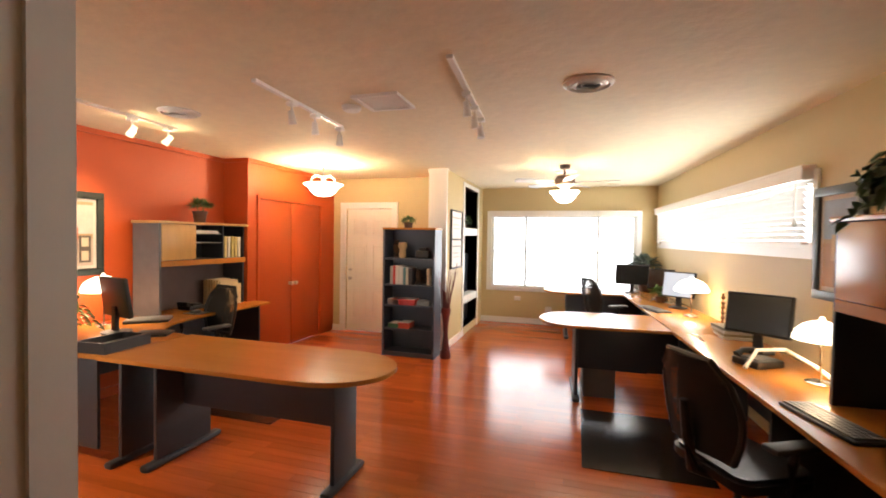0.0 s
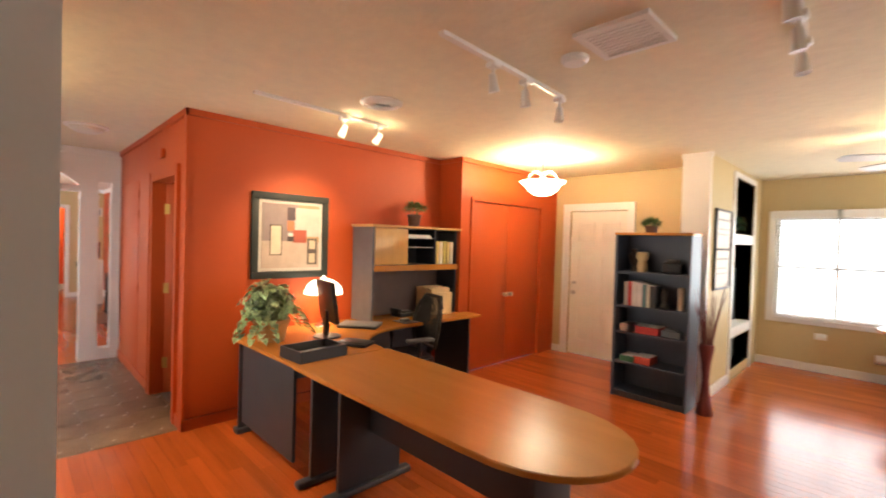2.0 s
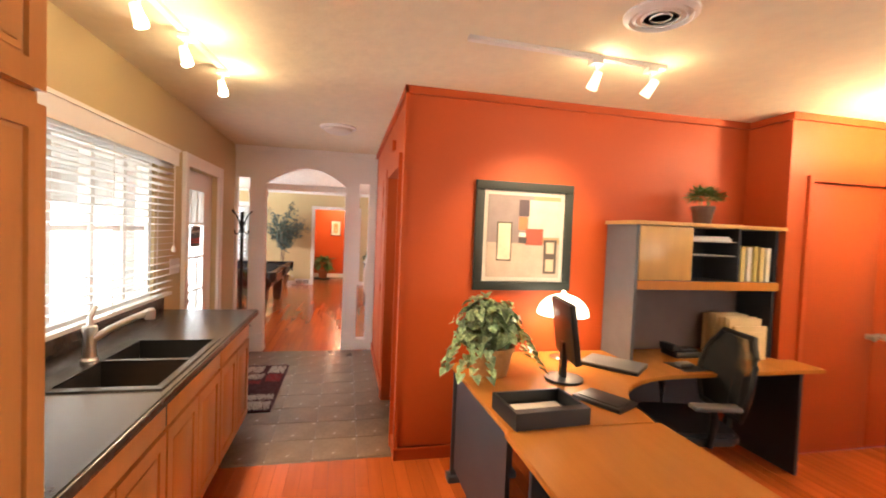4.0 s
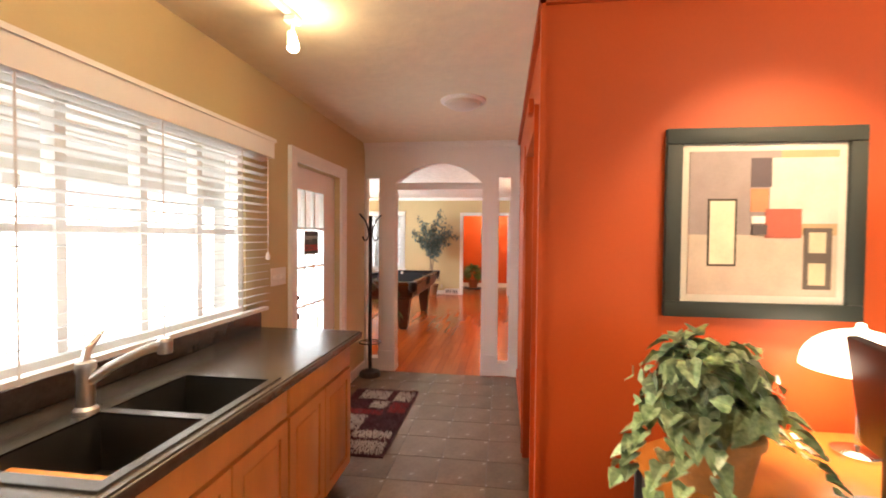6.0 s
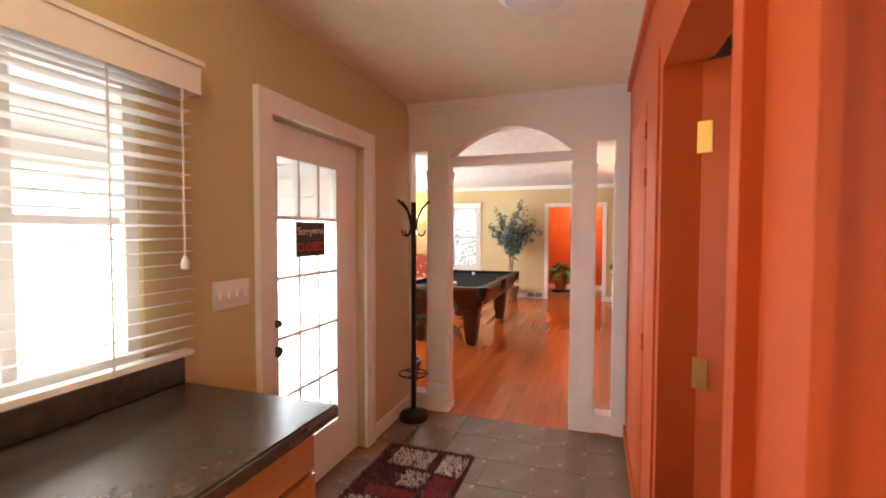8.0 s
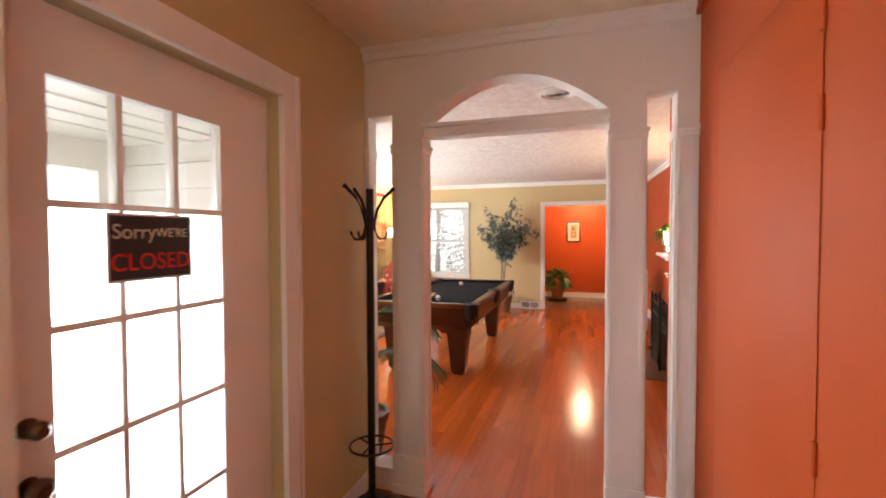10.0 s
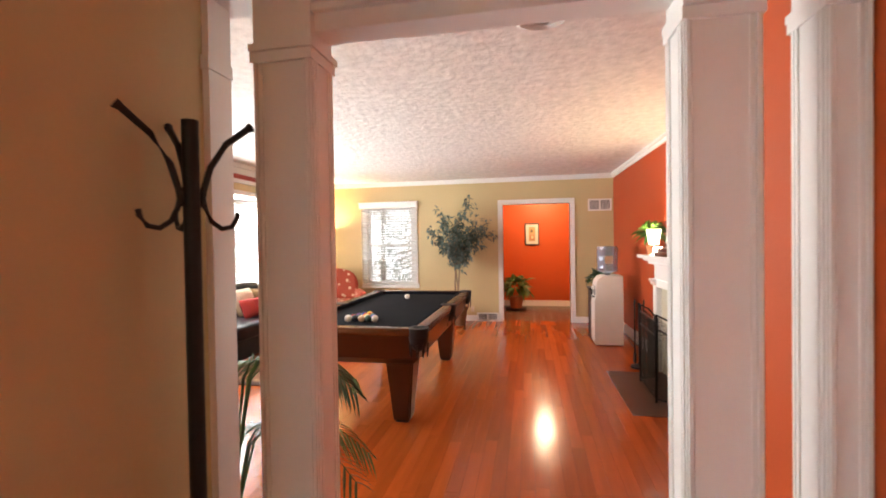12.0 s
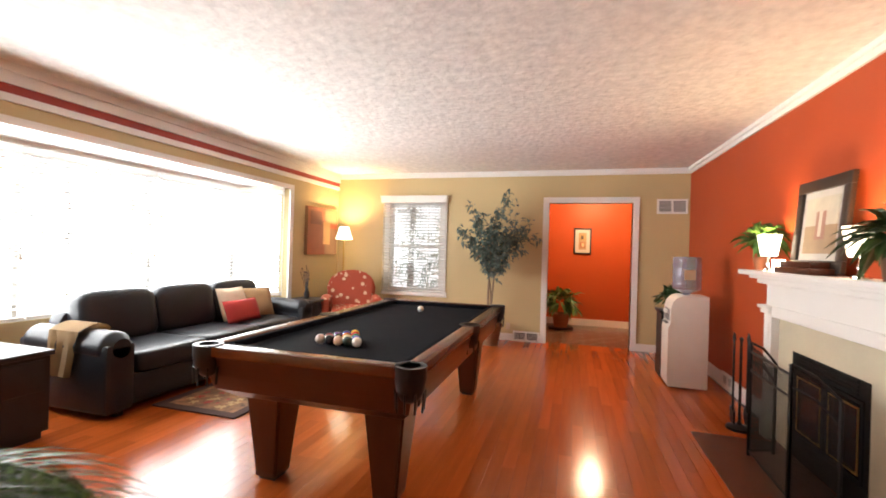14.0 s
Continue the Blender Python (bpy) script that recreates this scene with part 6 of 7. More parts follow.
def cushioned(bm, x0, x1, y0, y1, z0, z1, r=0.05):
    box(bm, x0, x1, y0, y1, z0, z1, bevel=r)
    return bm


def puffed(bm, x0, x1, y0, y1, z0, z1, e=0.32, nu=14, nv=28):
    """A stuffed block: a rounded box with bulging faces."""
    def pw(v, k):
        return math.copysign(abs(v) ** k, v)
    cx, cy, cz = (x0 + x1) / 2, (y0 + y1) / 2, (z0 + z1) / 2
    rings = []
    for i in range(1, nu):
        u = math.pi * (i / nu - 0.5)
        rings.append([bm.verts.new((cx + (x1 - x0) / 2 * pw(math.cos(u), e) * pw(math.cos(2 * math.pi * j / nv), e), cy + (y1 - y0) / 2 * pw(math.cos(u), e) * pw(math.sin(2 * math.pi * j / nv), e), cz + (z1 - z0) / 2 * pw(math.sin(u), e))) for j in range(nv)])
    lo, hi = bm.verts.new((cx, cy, z0)), bm.verts.new((cx, cy, z1))
    for j in range(nv):
        k = (j + 1) % nv
        bm.faces.new((lo, rings[0][k], rings[0][j]))
        bm.faces.new((hi, rings[-1][j], rings[-1][k]))
        for a, b in zip(rings, rings[1:]):
            bm.faces.new((a[j], a[k], b[k], b[j]))
    return bm


def sofa():
    t = thing("sofa", "black leather three-seat sofa under the bay window", "sofa", pose(-10.65, -1.86, 0))
    # local x along the sofa, local y towards the back is -y
    part("base", boxes((-1.10, 1.10, -0.80, -0.02, 0.06, 0.30), bevel=0.02), LEATHER, t)
    for k in range(3):
        x = -1.06 + 0.707 * k
        part("seat_cushion", puffed(bmesh.new(), x, x + 0.704, -0.66, 0.03, 0.285, 0.465, 0.28), LEATHER, t)
        bm = puffed(bmesh.new(), x - 0.005, x + 0.708, -0.13, 0.13, -0.02, 0.46, 0.42)
        bmesh.ops.transform(bm, matrix=Matrix.Translation((0, -0.66, 0.43)) @ Matrix.Rotation(radians(12), 4, "X"), verts=bm.verts)
        part("back_cushion", bm, LEATHER, t)
    part("back_frame", puffed(bmesh.new(), -1.12, 1.12, -0.92, -0.74, 0.06, 0.76, 0.25), LEATHER, t)
    for sx in (-1, 1):
        a, b = sorted((sx * 1.085, sx * 1.31))
        part("arm", cushioned(bmesh.new(), a, b, -0.90, 0.02, 0.05, 0.56, 0.03), LEATHER, t)
        bm = bmesh.new()
        tube(bm, [((a + b) / 2, -0.90 + 0.023 * i, 0.525) for i in range(41)], [0.122 * min(1.0, (0.35 + 0.22 * min(i, 40 - i)) ** 0.5) for i in range(41)], 20)
        part("arm_roll", bm, LEATHER, t)
        for y in (-0.82, -0.08):
            part("foot", boxes((sx * 1.15 - 0.03, sx * 1.15 + 0.03, y - 0.03, y + 0.03, 0, 0.06)), BLACK, t)


sofa()


def cushion(m, w, h, d, mat, label):
    bm = bmesh.new()
    n = 10
    grid = {}
    for s in (-1, 1):
        for i in range(n + 1):
            for j in range(n + 1):
                u, v = i / n * 2 - 1, j / n * 2 - 1
                puff = ((1 - u ** 4) * (1 - v ** 4)) ** 0.6
                edge = i in (0, n) or j in (0, n)
                if edge and s > 0:
                    grid[s, i, j] = grid[-1, i, j]
                else:
                    pinch = 1 - 0.06 * (1 - abs(u)) * abs(v) - 0.06 * (1 - abs(v)) * abs(u)
                    grid[s, i, j] = bm.verts.new((u * w / 2 * pinch, s * puff * d / 2, v * h / 2 * pinch + h / 2))
        for i in range(n):
            for j in range(n):
                bm.faces.new([grid[s, i, j], grid[s, i + 1, j], grid[s, i + 1, j + 1], grid[s, i, j + 1]][::s])
    return single("throw_pillow", bm, mat, label, "pillow", m, group="sofa pillows")


cushion(pose(-11.12, -2.16, 0.455, 22, 0, 0), 0.52, 0.26, 0.14, REDCL, "red rectangular pillow on the black sofa")
cushion(pose(-11.20, -2.34, 0.455, 20, 0, 0), 0.42, 0.38, 0.14, CREAMCL, "cream square pillow on the black sofa")
cushion(pose(-11.50, -2.28, 0.455, 20, 0, -20), 0.40, 0.36, 0.13, BEIGECL, "beige patterned pillow in the sofa corner")
bm = bmesh.new()
n, m2 = 14, 8
g = [[None] * (m2 + 1) for _ in range(n + 1)]
for i in range(n + 1):
    for j in range(m2 + 1):
        s, w = i / n, j / m2
        y = -0.56 + 0.30 * w + 0.05 * math.sin(5 * s)
        if s < 0.35:
            p = (0.275 + 0.014 * math.sin(20 * w), y, 0.30 + s * 0.97)
        elif s < 0.7:
            a = (s - 0.35) / 0.35
            p = (0.275 - 0.30 * a, y, 0.64 + 0.045 * math.sin(math.pi * a) + 0.007 * math.sin(25 * w))
        else:
            a = (s - 0.7) / 0.3
            p = (-0.03 - 0.012 * math.sin(18 * w), y, 0.64 - 0.15 * a)
        g[i][j] = bm.verts.new(p)
for i in range(n):
    for j in range(m2):
        bm.faces.new((g[i][j], g[i + 1][j], g[i + 1][j + 1], g[i][j + 1]))
bmesh.ops.solidify(bm, geom=list(bm.faces), thickness=0.012)
single("throw_blanket", bm, BEIGECL, "beige woven throw draped over the sofa arm", "blanket", pose(-9.60, -1.90, 0))


def side_table(m, label, w=0.58, d=0.58, h=0.585):
    t = thing("side_table", label, "side table", m, group="side tables")
    part("top", boxes((-w / 2, w / 2, -d / 2, d / 2, h - 0.035, h), bevel=0.006), BLACK, t)
    part("body", boxes((-w / 2 + 0.012, w / 2 - 0.012, -d / 2 + 0.012, d / 2 - 0.03, 0.05, h - 0.035)), BLACK, t)
    part("drawer_front", boxes((-w / 2 + 0.05, w / 2 - 0.05, d / 2 - 0.03, d / 2 - 0.018, 0.32, h - 0.06), bevel=0.004), BLACK, t)
    part("plinth", boxes((-w / 2 + 0.04, w / 2 - 0.04, -d / 2 + 0.04, d / 2 - 0.05, 0.0, 0.05)), BLACK, t)


side_table(pose(-8.80, -2.25, 0), "black wooden side table beside the sofa")
side_table(pose(-12.28, -2.12, 0), "small black side table at the sofa end", 0.42, 0.42, 0.60)
t = thing("table_lamp", "slim dark metal table lamp on the side table", "lamp", pose(-8.95, -2.38, 0.585))
bm = bmesh.new()
lathe(bm, [(0.07, 0), (0.07, 0.01), (0.012, 0.03), (0.008, 0.30), (0.016, 0.31), (0.016, 0.34), (0.002, 0.35)], n=20)
part("stand", bm, IRON, t)
bm = bmesh.new()
rng = random.Random(77)
for _ in range(14):
    a, h = rng.uniform(0, 6.28), rng.uniform(0.25, 0.45)
    q = rng.uniform(0.03, 0.10)
    tube(bm, [(0, 0, 0.06), (q * 0.5 * math.cos(a), q * 0.5 * math.sin(a), h * 0.6), (q * math.cos(a), q * math.sin(a), h)], [0.003, 0.002, 0.0015], 5)
    bmesh.ops.create_icosphere(bm, subdivisions=1, radius=0.011, matrix=Matrix.Translation((q * math.cos(a), q * math.sin(a), h)))
lathe(bm, [(0.03, 0), (0.04, 0.06), (0.02, 0.12), (0.024, 0.14)], n=14)
single("bud_vase", bm, IRON, "dark vase with berry twigs on the end table", "vase", pose(-12.28, -2.15, 0.601))


def armchair():
    t = thing("armchair", "coral floral upholstered armchair in the corner", "armchair", pose(-12.75, -1.72, 0, 0, 0, -62))
    part("base", cushioned(bmesh.new(), -0.34, 0.34, -0.34, 0.34, 0.10, 0.34, 0.03), FLORAL, t)
    part("seat_cushion", cushioned(bmesh.new(), -0.27, 0.27, -0.24, 0.38, 0.34, 0.47, 0.05), FLORAL, t)
    bm = bmesh.new()
    out = [(-0.33, 0.0), (0.33, 0.0), (0.36, 0.35)] + [(0.34 * math.cos(radians(a)), 0.40 + 0.22 * math.sin(radians(a))) for a in range(10, 180, 17)] + [(-0.36, 0.35)]
    prism(bm, out, -0.09, 0.09, 0.05)
    bmesh.ops.transform(bm, matrix=Matrix.Translation((0, -0.30, 0.36)) @ Matrix.Rotation(radians(100), 4, "X"), verts=bm.verts)
    part("backrest", bm, FLORAL, t)
    for sx in (-1, 1):
        part("arm", cushioned(bmesh.new(), sx * 0.36 - 0.08, sx * 0.36 + 0.08, -0.30, 0.30, 0.12, 0.62, 0.07), FLORAL, t)
        for y in (-0.28, 0.28):
            part("foot", boxes((sx * 0.30 - 0.025, sx * 0.30 + 0.025, y - 0.025, y + 0.025, 0, 0.10)), MAHOG, t)


armchair()
t = thing("floor_lamp", "slender floor lamp with lit shade in the corner", "lamp", pose(-13.32, -2.18, 0))
bm = bmesh.new()
lathe(bm, [(0.13, 0), (0.13, 0.015), (0.03, 0.03), (0.011, 0.05), (0.011, 1.45)], n=24)
part("stand", bm, BRASS, t)
bm = bmesh.new()
lathe(bm, [(0.13, 1.44), (0.07, 1.64), (0.068, 1.64), (0.128, 1.44)], n=28)
part("shade", bm, LAMPGLASS, t, "lit cream shade")
bulb("floor_lamp_bulb", -13.32, -2.18, 1.58, 80, radius=0.05)
t = thing("canvas_picture", "earth-toned abstract canvas on the bay wall", "picture", pose(-13.06, -2.455, 1.55, 0, 0, 180))
part("canvas", boxes((-0.42, 0.42, -0.05, 0, -0.36, 0.36)), paint((0.30, 0.16, 0.08)), t)
# the pale middle patch paints in the floor lamp's glow on the canvas
for k, (x0, x1, z0, z1, col) in enumerate(((-0.42, 0.05, -0.36, 0.36, (0.34, 0.11, 0.045)), (0.05, 0.42, 0.05, 0.36, (0.50, 0.13, 0.05)), (0.0, 0.2, -0.2, 0.15, (0.62, 0.34, 0.12)), (-0.35, -0.05, 0.1, 0.3, (0.22, 0.08, 0.04)))):
    part("shape_and_glow_patch", boxes((x0, x1, -0.052 - 0.0015 * k, -0.05, z0, z1)), paint(col), t)
t = thing("area_rug", "dark floral patterned wool rug by the sofa", "rug", pose(-9.74, -1.88, 0.001))
part("field", boxes((-1.66, -0.08, 0.08, 0.72, 0, 0.010)), RUGM, t)
part("border", boxes((-1.74, 0, 0, 0.08, 0, 0.011), (-1.74, 0, 0.72, 0.80, 0, 0.011), (-1.74, -1.66, 0.08, 0.72, 0, 0.011), (-0.08, 0, 0.08, 0.72, 0, 0.011)), paint((0.05, 0.02, 0.016), 0.95), t)
rng = random.Random(6)
bm, bm2 = bmesh.new(), bmesh.new()
for k in range(90):
    x, y, r = rng.uniform(-1.6, -0.14), rng.uniform(0.12, 0.68), rng.uniform(0.015, 0.04)
    a = rng.uniform(0, 6.28)
    target = bm if k % 2 else bm2
    for q in range(5):
        b = a + q * 1.257
        leaf(target, Vector((x, y, 0.0115)), Vector((math.cos(b), math.sin(b), 0)), Vector((0, 0, 1)), r * 1.3, r * 0.6, fold=0.0, sag=0.0)
part("flower_motif", bm, paint((0.45, 0.30, 0.14), 0.95), t, smooth=False)["kind"] = "stuff"
part("flower_motif", bm2, paint((0.30, 0.04, 0.03), 0.95), t, smooth=False)["kind"] = "stuff"


# ---- fireplace ----
# near-black, rough and low in specular
FIREBLACK = material("dull_black_iron", (0.006, 0.006, 0.006), 0.6, spec=0.2, vary=0.3)


def fireplace():
    t = thing("fireplace", "white wooden mantel fireplace with cream stone surround", "fireplace", FIRE_WALL @ pose(-10.16, 2.83, 0) @ Matrix.Diagonal((1, 0.75, 1, 1)))
    # local x along the wall, the room at -y
    for sx in (-1, 1):
        p = part("pilaster", boxes((sx * 0.675 - 0.06, sx * 0.675 + 0.06, -0.19, 0.055, 0.12, 0.92), bevel=0.004), WHITE, t)
        part("plinth", boxes((sx * 0.68 - 0.068, sx * 0.68 + 0.068, -0.21, 0.055, 0, 0.12), bevel=0.004), WHITE, p)
        part("flute", boxes((sx * 0.675 - 0.035, sx * 0.675 + 0.035, -0.197, -0.19, 0.18, 0.86), bevel=0.003), WHITE, p)
        part("capital", boxes((sx * 0.68 - 0.068, sx * 0.68 + 0.068, -0.22, 0.055, 0.92, 0.955), (sx * 0.685 - 0.08, sx * 0.685 + 0.08, -0.24, 0.055, 0.955, 0.98), bevel=0.004), WHITE, p)
    part("frieze", boxes((-0.735, 0.735, -0.17, 0.055, 0.98, 1.17)), WHITE, t)
    part("frieze_moulding", boxes((-0.615, 0.615, -0.19, -0.12, 0.90, 0.98), bevel=0.008), WHITE, t)
    part("bed_moulding", boxes((-0.78, 0.78, -0.24, 0.055, 1.14, 1.175), (-0.83, 0.83, -0.29, 0.055, 1.175, 1.20), bevel=0.006), WHITE, t)
    part("mantel_shelf", boxes((-0.95, 0.92, -0.34, 0.055, 1.20, 1.235), bevel=0.006), WHITE, t)
    part("stone_surround", boxes((-0.615, -0.40, -0.12, 0.055, 0, 0.90), (0.40, 0.615, -0.12, 0.055, 0, 0.90), (-0.40, 0.40, -0.12, 0.055, 0.70, 0.90)), STONE, t, "cream stone slab")
    ins = part("firebox_insert", boxes((-0.40, 0.40, -0.02, 0.055, 0.0, 0.70), (-0.40, -0.36, -0.125, -0.02, 0, 0.70), (0.36, 0.40, -0.125, -0.02, 0, 0.70), (-0.36, 0.36, -0.125, -0.02, 0.60, 0.70), (-0.36, 0.36, -0.125, -0.02, 0.0, 0.14)), FIREBLACK, t, "black iron stove insert")
    for k in range(4):
        part("louvre", boxes((-0.31, 0.31, -0.135, -0.125, 0.612 + 0.022 * k, 0.626 + 0.022 * k)), FIREBLACK, ins)
    for sx in (-1, 1):
        a, b = (0.01, 0.35) if sx > 0 else (-0.35, -0.01)
        part("stove_door", boxes((a, b, -0.13, -0.115, 0.15, 0.17), (a, b, -0.13, -0.115, 0.57, 0.59), (a, a + 0.02, -0.13, -0.115, 0.17, 0.57), (b - 0.02, b, -0.13, -0.115, 0.17, 0.57)), FIREBLACK, ins)
        part("brass_trim", boxes((a + 0.03, b - 0.03, -0.134, -0.13, 0.19, 0.20), (a + 0.03, b - 0.03, -0.134, -0.13, 0.54, 0.55), (a + 0.03, a + 0.04, -0.134, -0.13, 0.20, 0.54), (b - 0.04, b - 0.03, -0.134, -0.13, 0.20, 0.54)), BRASS, ins, "thin brass trim")
        part("stove_glass", boxes((a + 0.02, b - 0.02, -0.118, -0.114, 0.17, 0.57)), SCREEN, ins)


fireplace()
structure("hearth", boxes((-10.73, -9.50, 2.22, 2.79, -0.01, 0.004)), HEARTH, "flush dark brown hearth slab", "hearth")


def fire_screen():
    t = thing("fire_screen", "black three-panel wire mesh fire screen", "fire screen")
    pts = [(-10.47, 2.66), (-10.40, 2.49), (-9.80, 2.475), (-9.67, 2.64)]
    for i in range(3):
        a, b = Vector((*pts[i], 0)), Vector((*pts[i + 1], 0))
        ha, hb = (0.62, 0.76) if i == 0 else (0.70, 0.70) if i == 1 else (0.76, 0.62)
        f = part("panel_frame", bmesh.new(), IRON, t)
        bm = bmesh.new()
        tube(bm, [a + Vector((0, 0, 0.01)), a + Vector((0, 0, ha))], 0.011, 6)
        tube(bm, [b + Vector((0, 0, 0.01)), b + Vector((0, 0, hb))], 0.011, 6)
        for z0, z1 in ((0.04, 0.04), (ha, hb), (ha - 0.12, hb - 0.12)):
            tube(bm, [a + Vector((0, 0, z0)), (a + b) / 2 + Vector((0, 0, (z0 + z1) / 2 + (0.03 if z0 > 0.1 and i != 1 else 0))), b + Vector((0, 0, z1))], 0.008, 6)
        bm.to_mesh(f.data)
        bm.free()
        bm = bmesh.new()
        n = 34
        for k in range(1, n):
            c = a + (b - a) * k / n
            tube(bm, [c + Vector((0, 0, 0.04)), c + Vector((0, 0, ha + (hb - ha) * k / n - 0.01))], 0.0016, 3)
        for k in range(1, 30):
            z = 0.04 + (min(ha, hb) - 0.05) * k / 30
            tube(bm, [a + Vector((0, 0, z)), b + Vector((0, 0, z))], 0.0016, 3)
        q = part("wire_mesh", bm, BLACKMESH, f)
        q["kind"] = "stuff"


fire_screen()
t = thing("fire_tools", "black iron fireplace tool set on a stand", "fire tools", pose(-10.92, 2.60, 0))
bm = bmesh.new()
lathe(bm, [(0.09, 0), (0.09, 0.02), (0.02, 0.04), (0.010, 0.06), (0.010, 0.68), (0.016, 0.70), (0.002, 0.72)], n=18)
part("stand", bm, IRON, t)
for k in range(4):
    a = radians(90 * k + 30)
    c, s = 0.065 * math.cos(a), 0.065 * math.sin(a)
    bm = bmesh.new()
    tube(bm, [(c, s, 0.12), (c, s, 0.66)], 0.006, 6)
    tube(bm, [(c, s, 0.66), (c + 0.02, s, 0.70), (c, s, 0.74), (c - 0.02, s, 0.70), (c, s, 0.665)], 0.006, 6)
    box(bm, c - 0.035, c + 0.035, s - 0.006, s + 0.006, 0.06, 0.15)
    part("tool", bm, IRON, t)

# on the mantel
def mantel_lamp(x, y, label):
    t = thing("mantel_lamp", label, "lamp", pose(x, y, 1.236), group="mantel lamps")
    bm = bmesh.new()
    lathe(bm, [(0.045, 0), (0.045, 0.01), (0.015, 0.02), (0.02, 0.06), (0.010, 0.09), (0.010, 0.12)], n=18)
    part("stand", bm, CHROME, t)
    bm = bmesh.new()
    out0, out1 = 0.045, 0.068
    ra, rb = [[bm.verts.new((q * math.cos(radians(a)) * 1.25, q * math.sin(radians(a)) * 1.25, z)) for a in (45, 135, 225, 315)] for q, z in ((out0, 0.11), (out1, 0.27))]
    for i in range(4):
        bm.faces.new((ra[i], ra[(i + 1) % 4], rb[(i + 1) % 4], rb[i]))
    part("shade", bm, LAMPGLASS, t, "lit square white shade", smooth=False)
    bulb("mantel_bulb", x, y, 1.236 + 0.24, 19, radius=0.03)


mantel_lamp(-10.82, 2.73, "small lamp with lit square shade on the mantel")
mantel_lamp(-9.74, 2.74, "small lamp with lit square shade behind the mantel plant")
bm = bmesh.new()
lathe(bm, [(0.035, 0), (0.04, 0.01), (0.04, 0.085), (0.036, 0.085), (0.034, 0.02)], n=20)
single("candle_glass", bm, SHADE, "glowing candle glass on the mantel", "candle", pose(-10.60, 2.71, 1.236))
framed("mantel_picture", pose(-10.32, 2.835, 1.545, -5, 0, 0), 0.62, 0.60, "dark framed print leaning on the mantel wall", paint((0.03, 0.018, 0.012), 0.35), [(0, 0, 1, 0.5, (0.42, 0.28, 0.16)), (0, 0.5, 1, 0.5, (0.62, 0.55, 0.42)), (0.35, 0.25, 0.3, 0.5, (0.40, 0.20, 0.14)), (0.44, 0.3, 0.1, 0.45, (0.70, 0.62, 0.48))], 0.075, 0.045, bg=paint((0.5, 0.38, 0.24)))
single("wooden_box", boxes((-0.24, 0.24, -0.07, 0.07, 0, 0.04), (-0.20, 0.20, -0.05, 0.05, 0.04, 0.08), bevel=0.006), MAHOG, "dark stepped wooden box on the mantel", "box", pose(-10.30, 2.725, 1.236))
bush("mantel_plant", "leafy green plant in a terracotta pot on the mantel", pose(-10.99, 2.75, 1.236), (0.05, 0.065, 0.10, TERRA), (0, 0, 0.22), (0.17, 0.12, 0.13), 120, 0.12, 0.055, LEAF_M, 51, low=-0.4, sag=0.4)
bush("mantel_plant", "dark leafy poinsettia in a dark pot on the mantel", pose(-9.43, 2.74, 1.236), (0.07, 0.085, 0.15, BROWNPOT), (0, 0, 0.20), (0.22, 0.15, 0.10), 105, 0.165, 0.055, LEAF_D, 52, low=-0.4, sag=0.4)


# ---- water cooler, bin, tree ----
t = thing("water_cooler", "white floor-standing water cooler", "water cooler", pose(-12.22, 2.27, 0, 0, 0, -90))
bm = bmesh.new()
prof = [(-0.01, 0.02), (0.0, 0.05), (0.0, 0.60), (-0.02, 0.66), (-0.02, 0.80), (-0.035, 0.86), (-0.07, 0.905), (-0.12, 0.93), (-0.36, 0.93), (-0.36, 0.02)]
lo, hi = [[bm.verts.new((a, y, z)) for a, z in prof] for y in (0.0, 0.34)]
bm.faces.new(lo)
bm.faces.new(hi[::-1])
for i in range(len(prof)):
    bm.faces.new((lo[i], hi[i], hi[(i + 1) % len(prof)], lo[(i + 1) % len(prof)]))
part("body", bm, COOLER, t)
part("tap_recess", boxes((-0.035, -0.016, 0.06, 0.28, 0.67, 0.79)), GREYP, t)
for y in (0.13, 0.21):
    part("tap", boxes((-0.03, 0.01, y - 0.012, y + 0.012, 0.74, 0.78), bevel=0.004), WHITE, t)
part("drip_tray", boxes((-0.02, 0.015, 0.08, 0.26, 0.64, 0.655)), GREYP, t)
b = thing("water_bottle", "clear blue water bottle upside down on the cooler", "bottle", pose(-12.05, 2.46, 0.931))
bm = bmesh.new()
lathe(bm, [(0.03, 0), (0.04, 0.02), (0.13, 0.06), (0.135, 0.10), (0.128, 0.14), (0.135, 0.18), (0.135, 0.24), (0.128, 0.27), (0.135, 0.30), (0.135, 0.37), (0.12, 0.39), (0.002, 0.395)], n=28)
part("bottle_body", bm, WATER, b)
part("paper_label", boxes((0.132, 0.138, -0.05, 0.05, 0.16, 0.26)), paint((0.5, 0.35, 0.22)), b)
t = thing("plant_stand", "black wooden plant stand beside the cooler", "stand", pose(-12.45, 2.42, 0))
part("top", boxes((-0.16, 0.16, -0.16, 0.16, 0.70, 0.73), bevel=0.004), BLACK, t)
part("body", boxes((-0.14, 0.14, -0.14, 0.14, 0.0, 0.70)), BLACK, t)
bush("potted_plant", "trailing green plant on the black stand", pose(-12.45, 2.40, 0.731), (0.05, 0.07, 0.09, BROWNPOT), (0, 0, 0.12), (0.16, 0.16, 0.11), 130, 0.075, 0.05, LEAF_D, 61, low=-0.6)


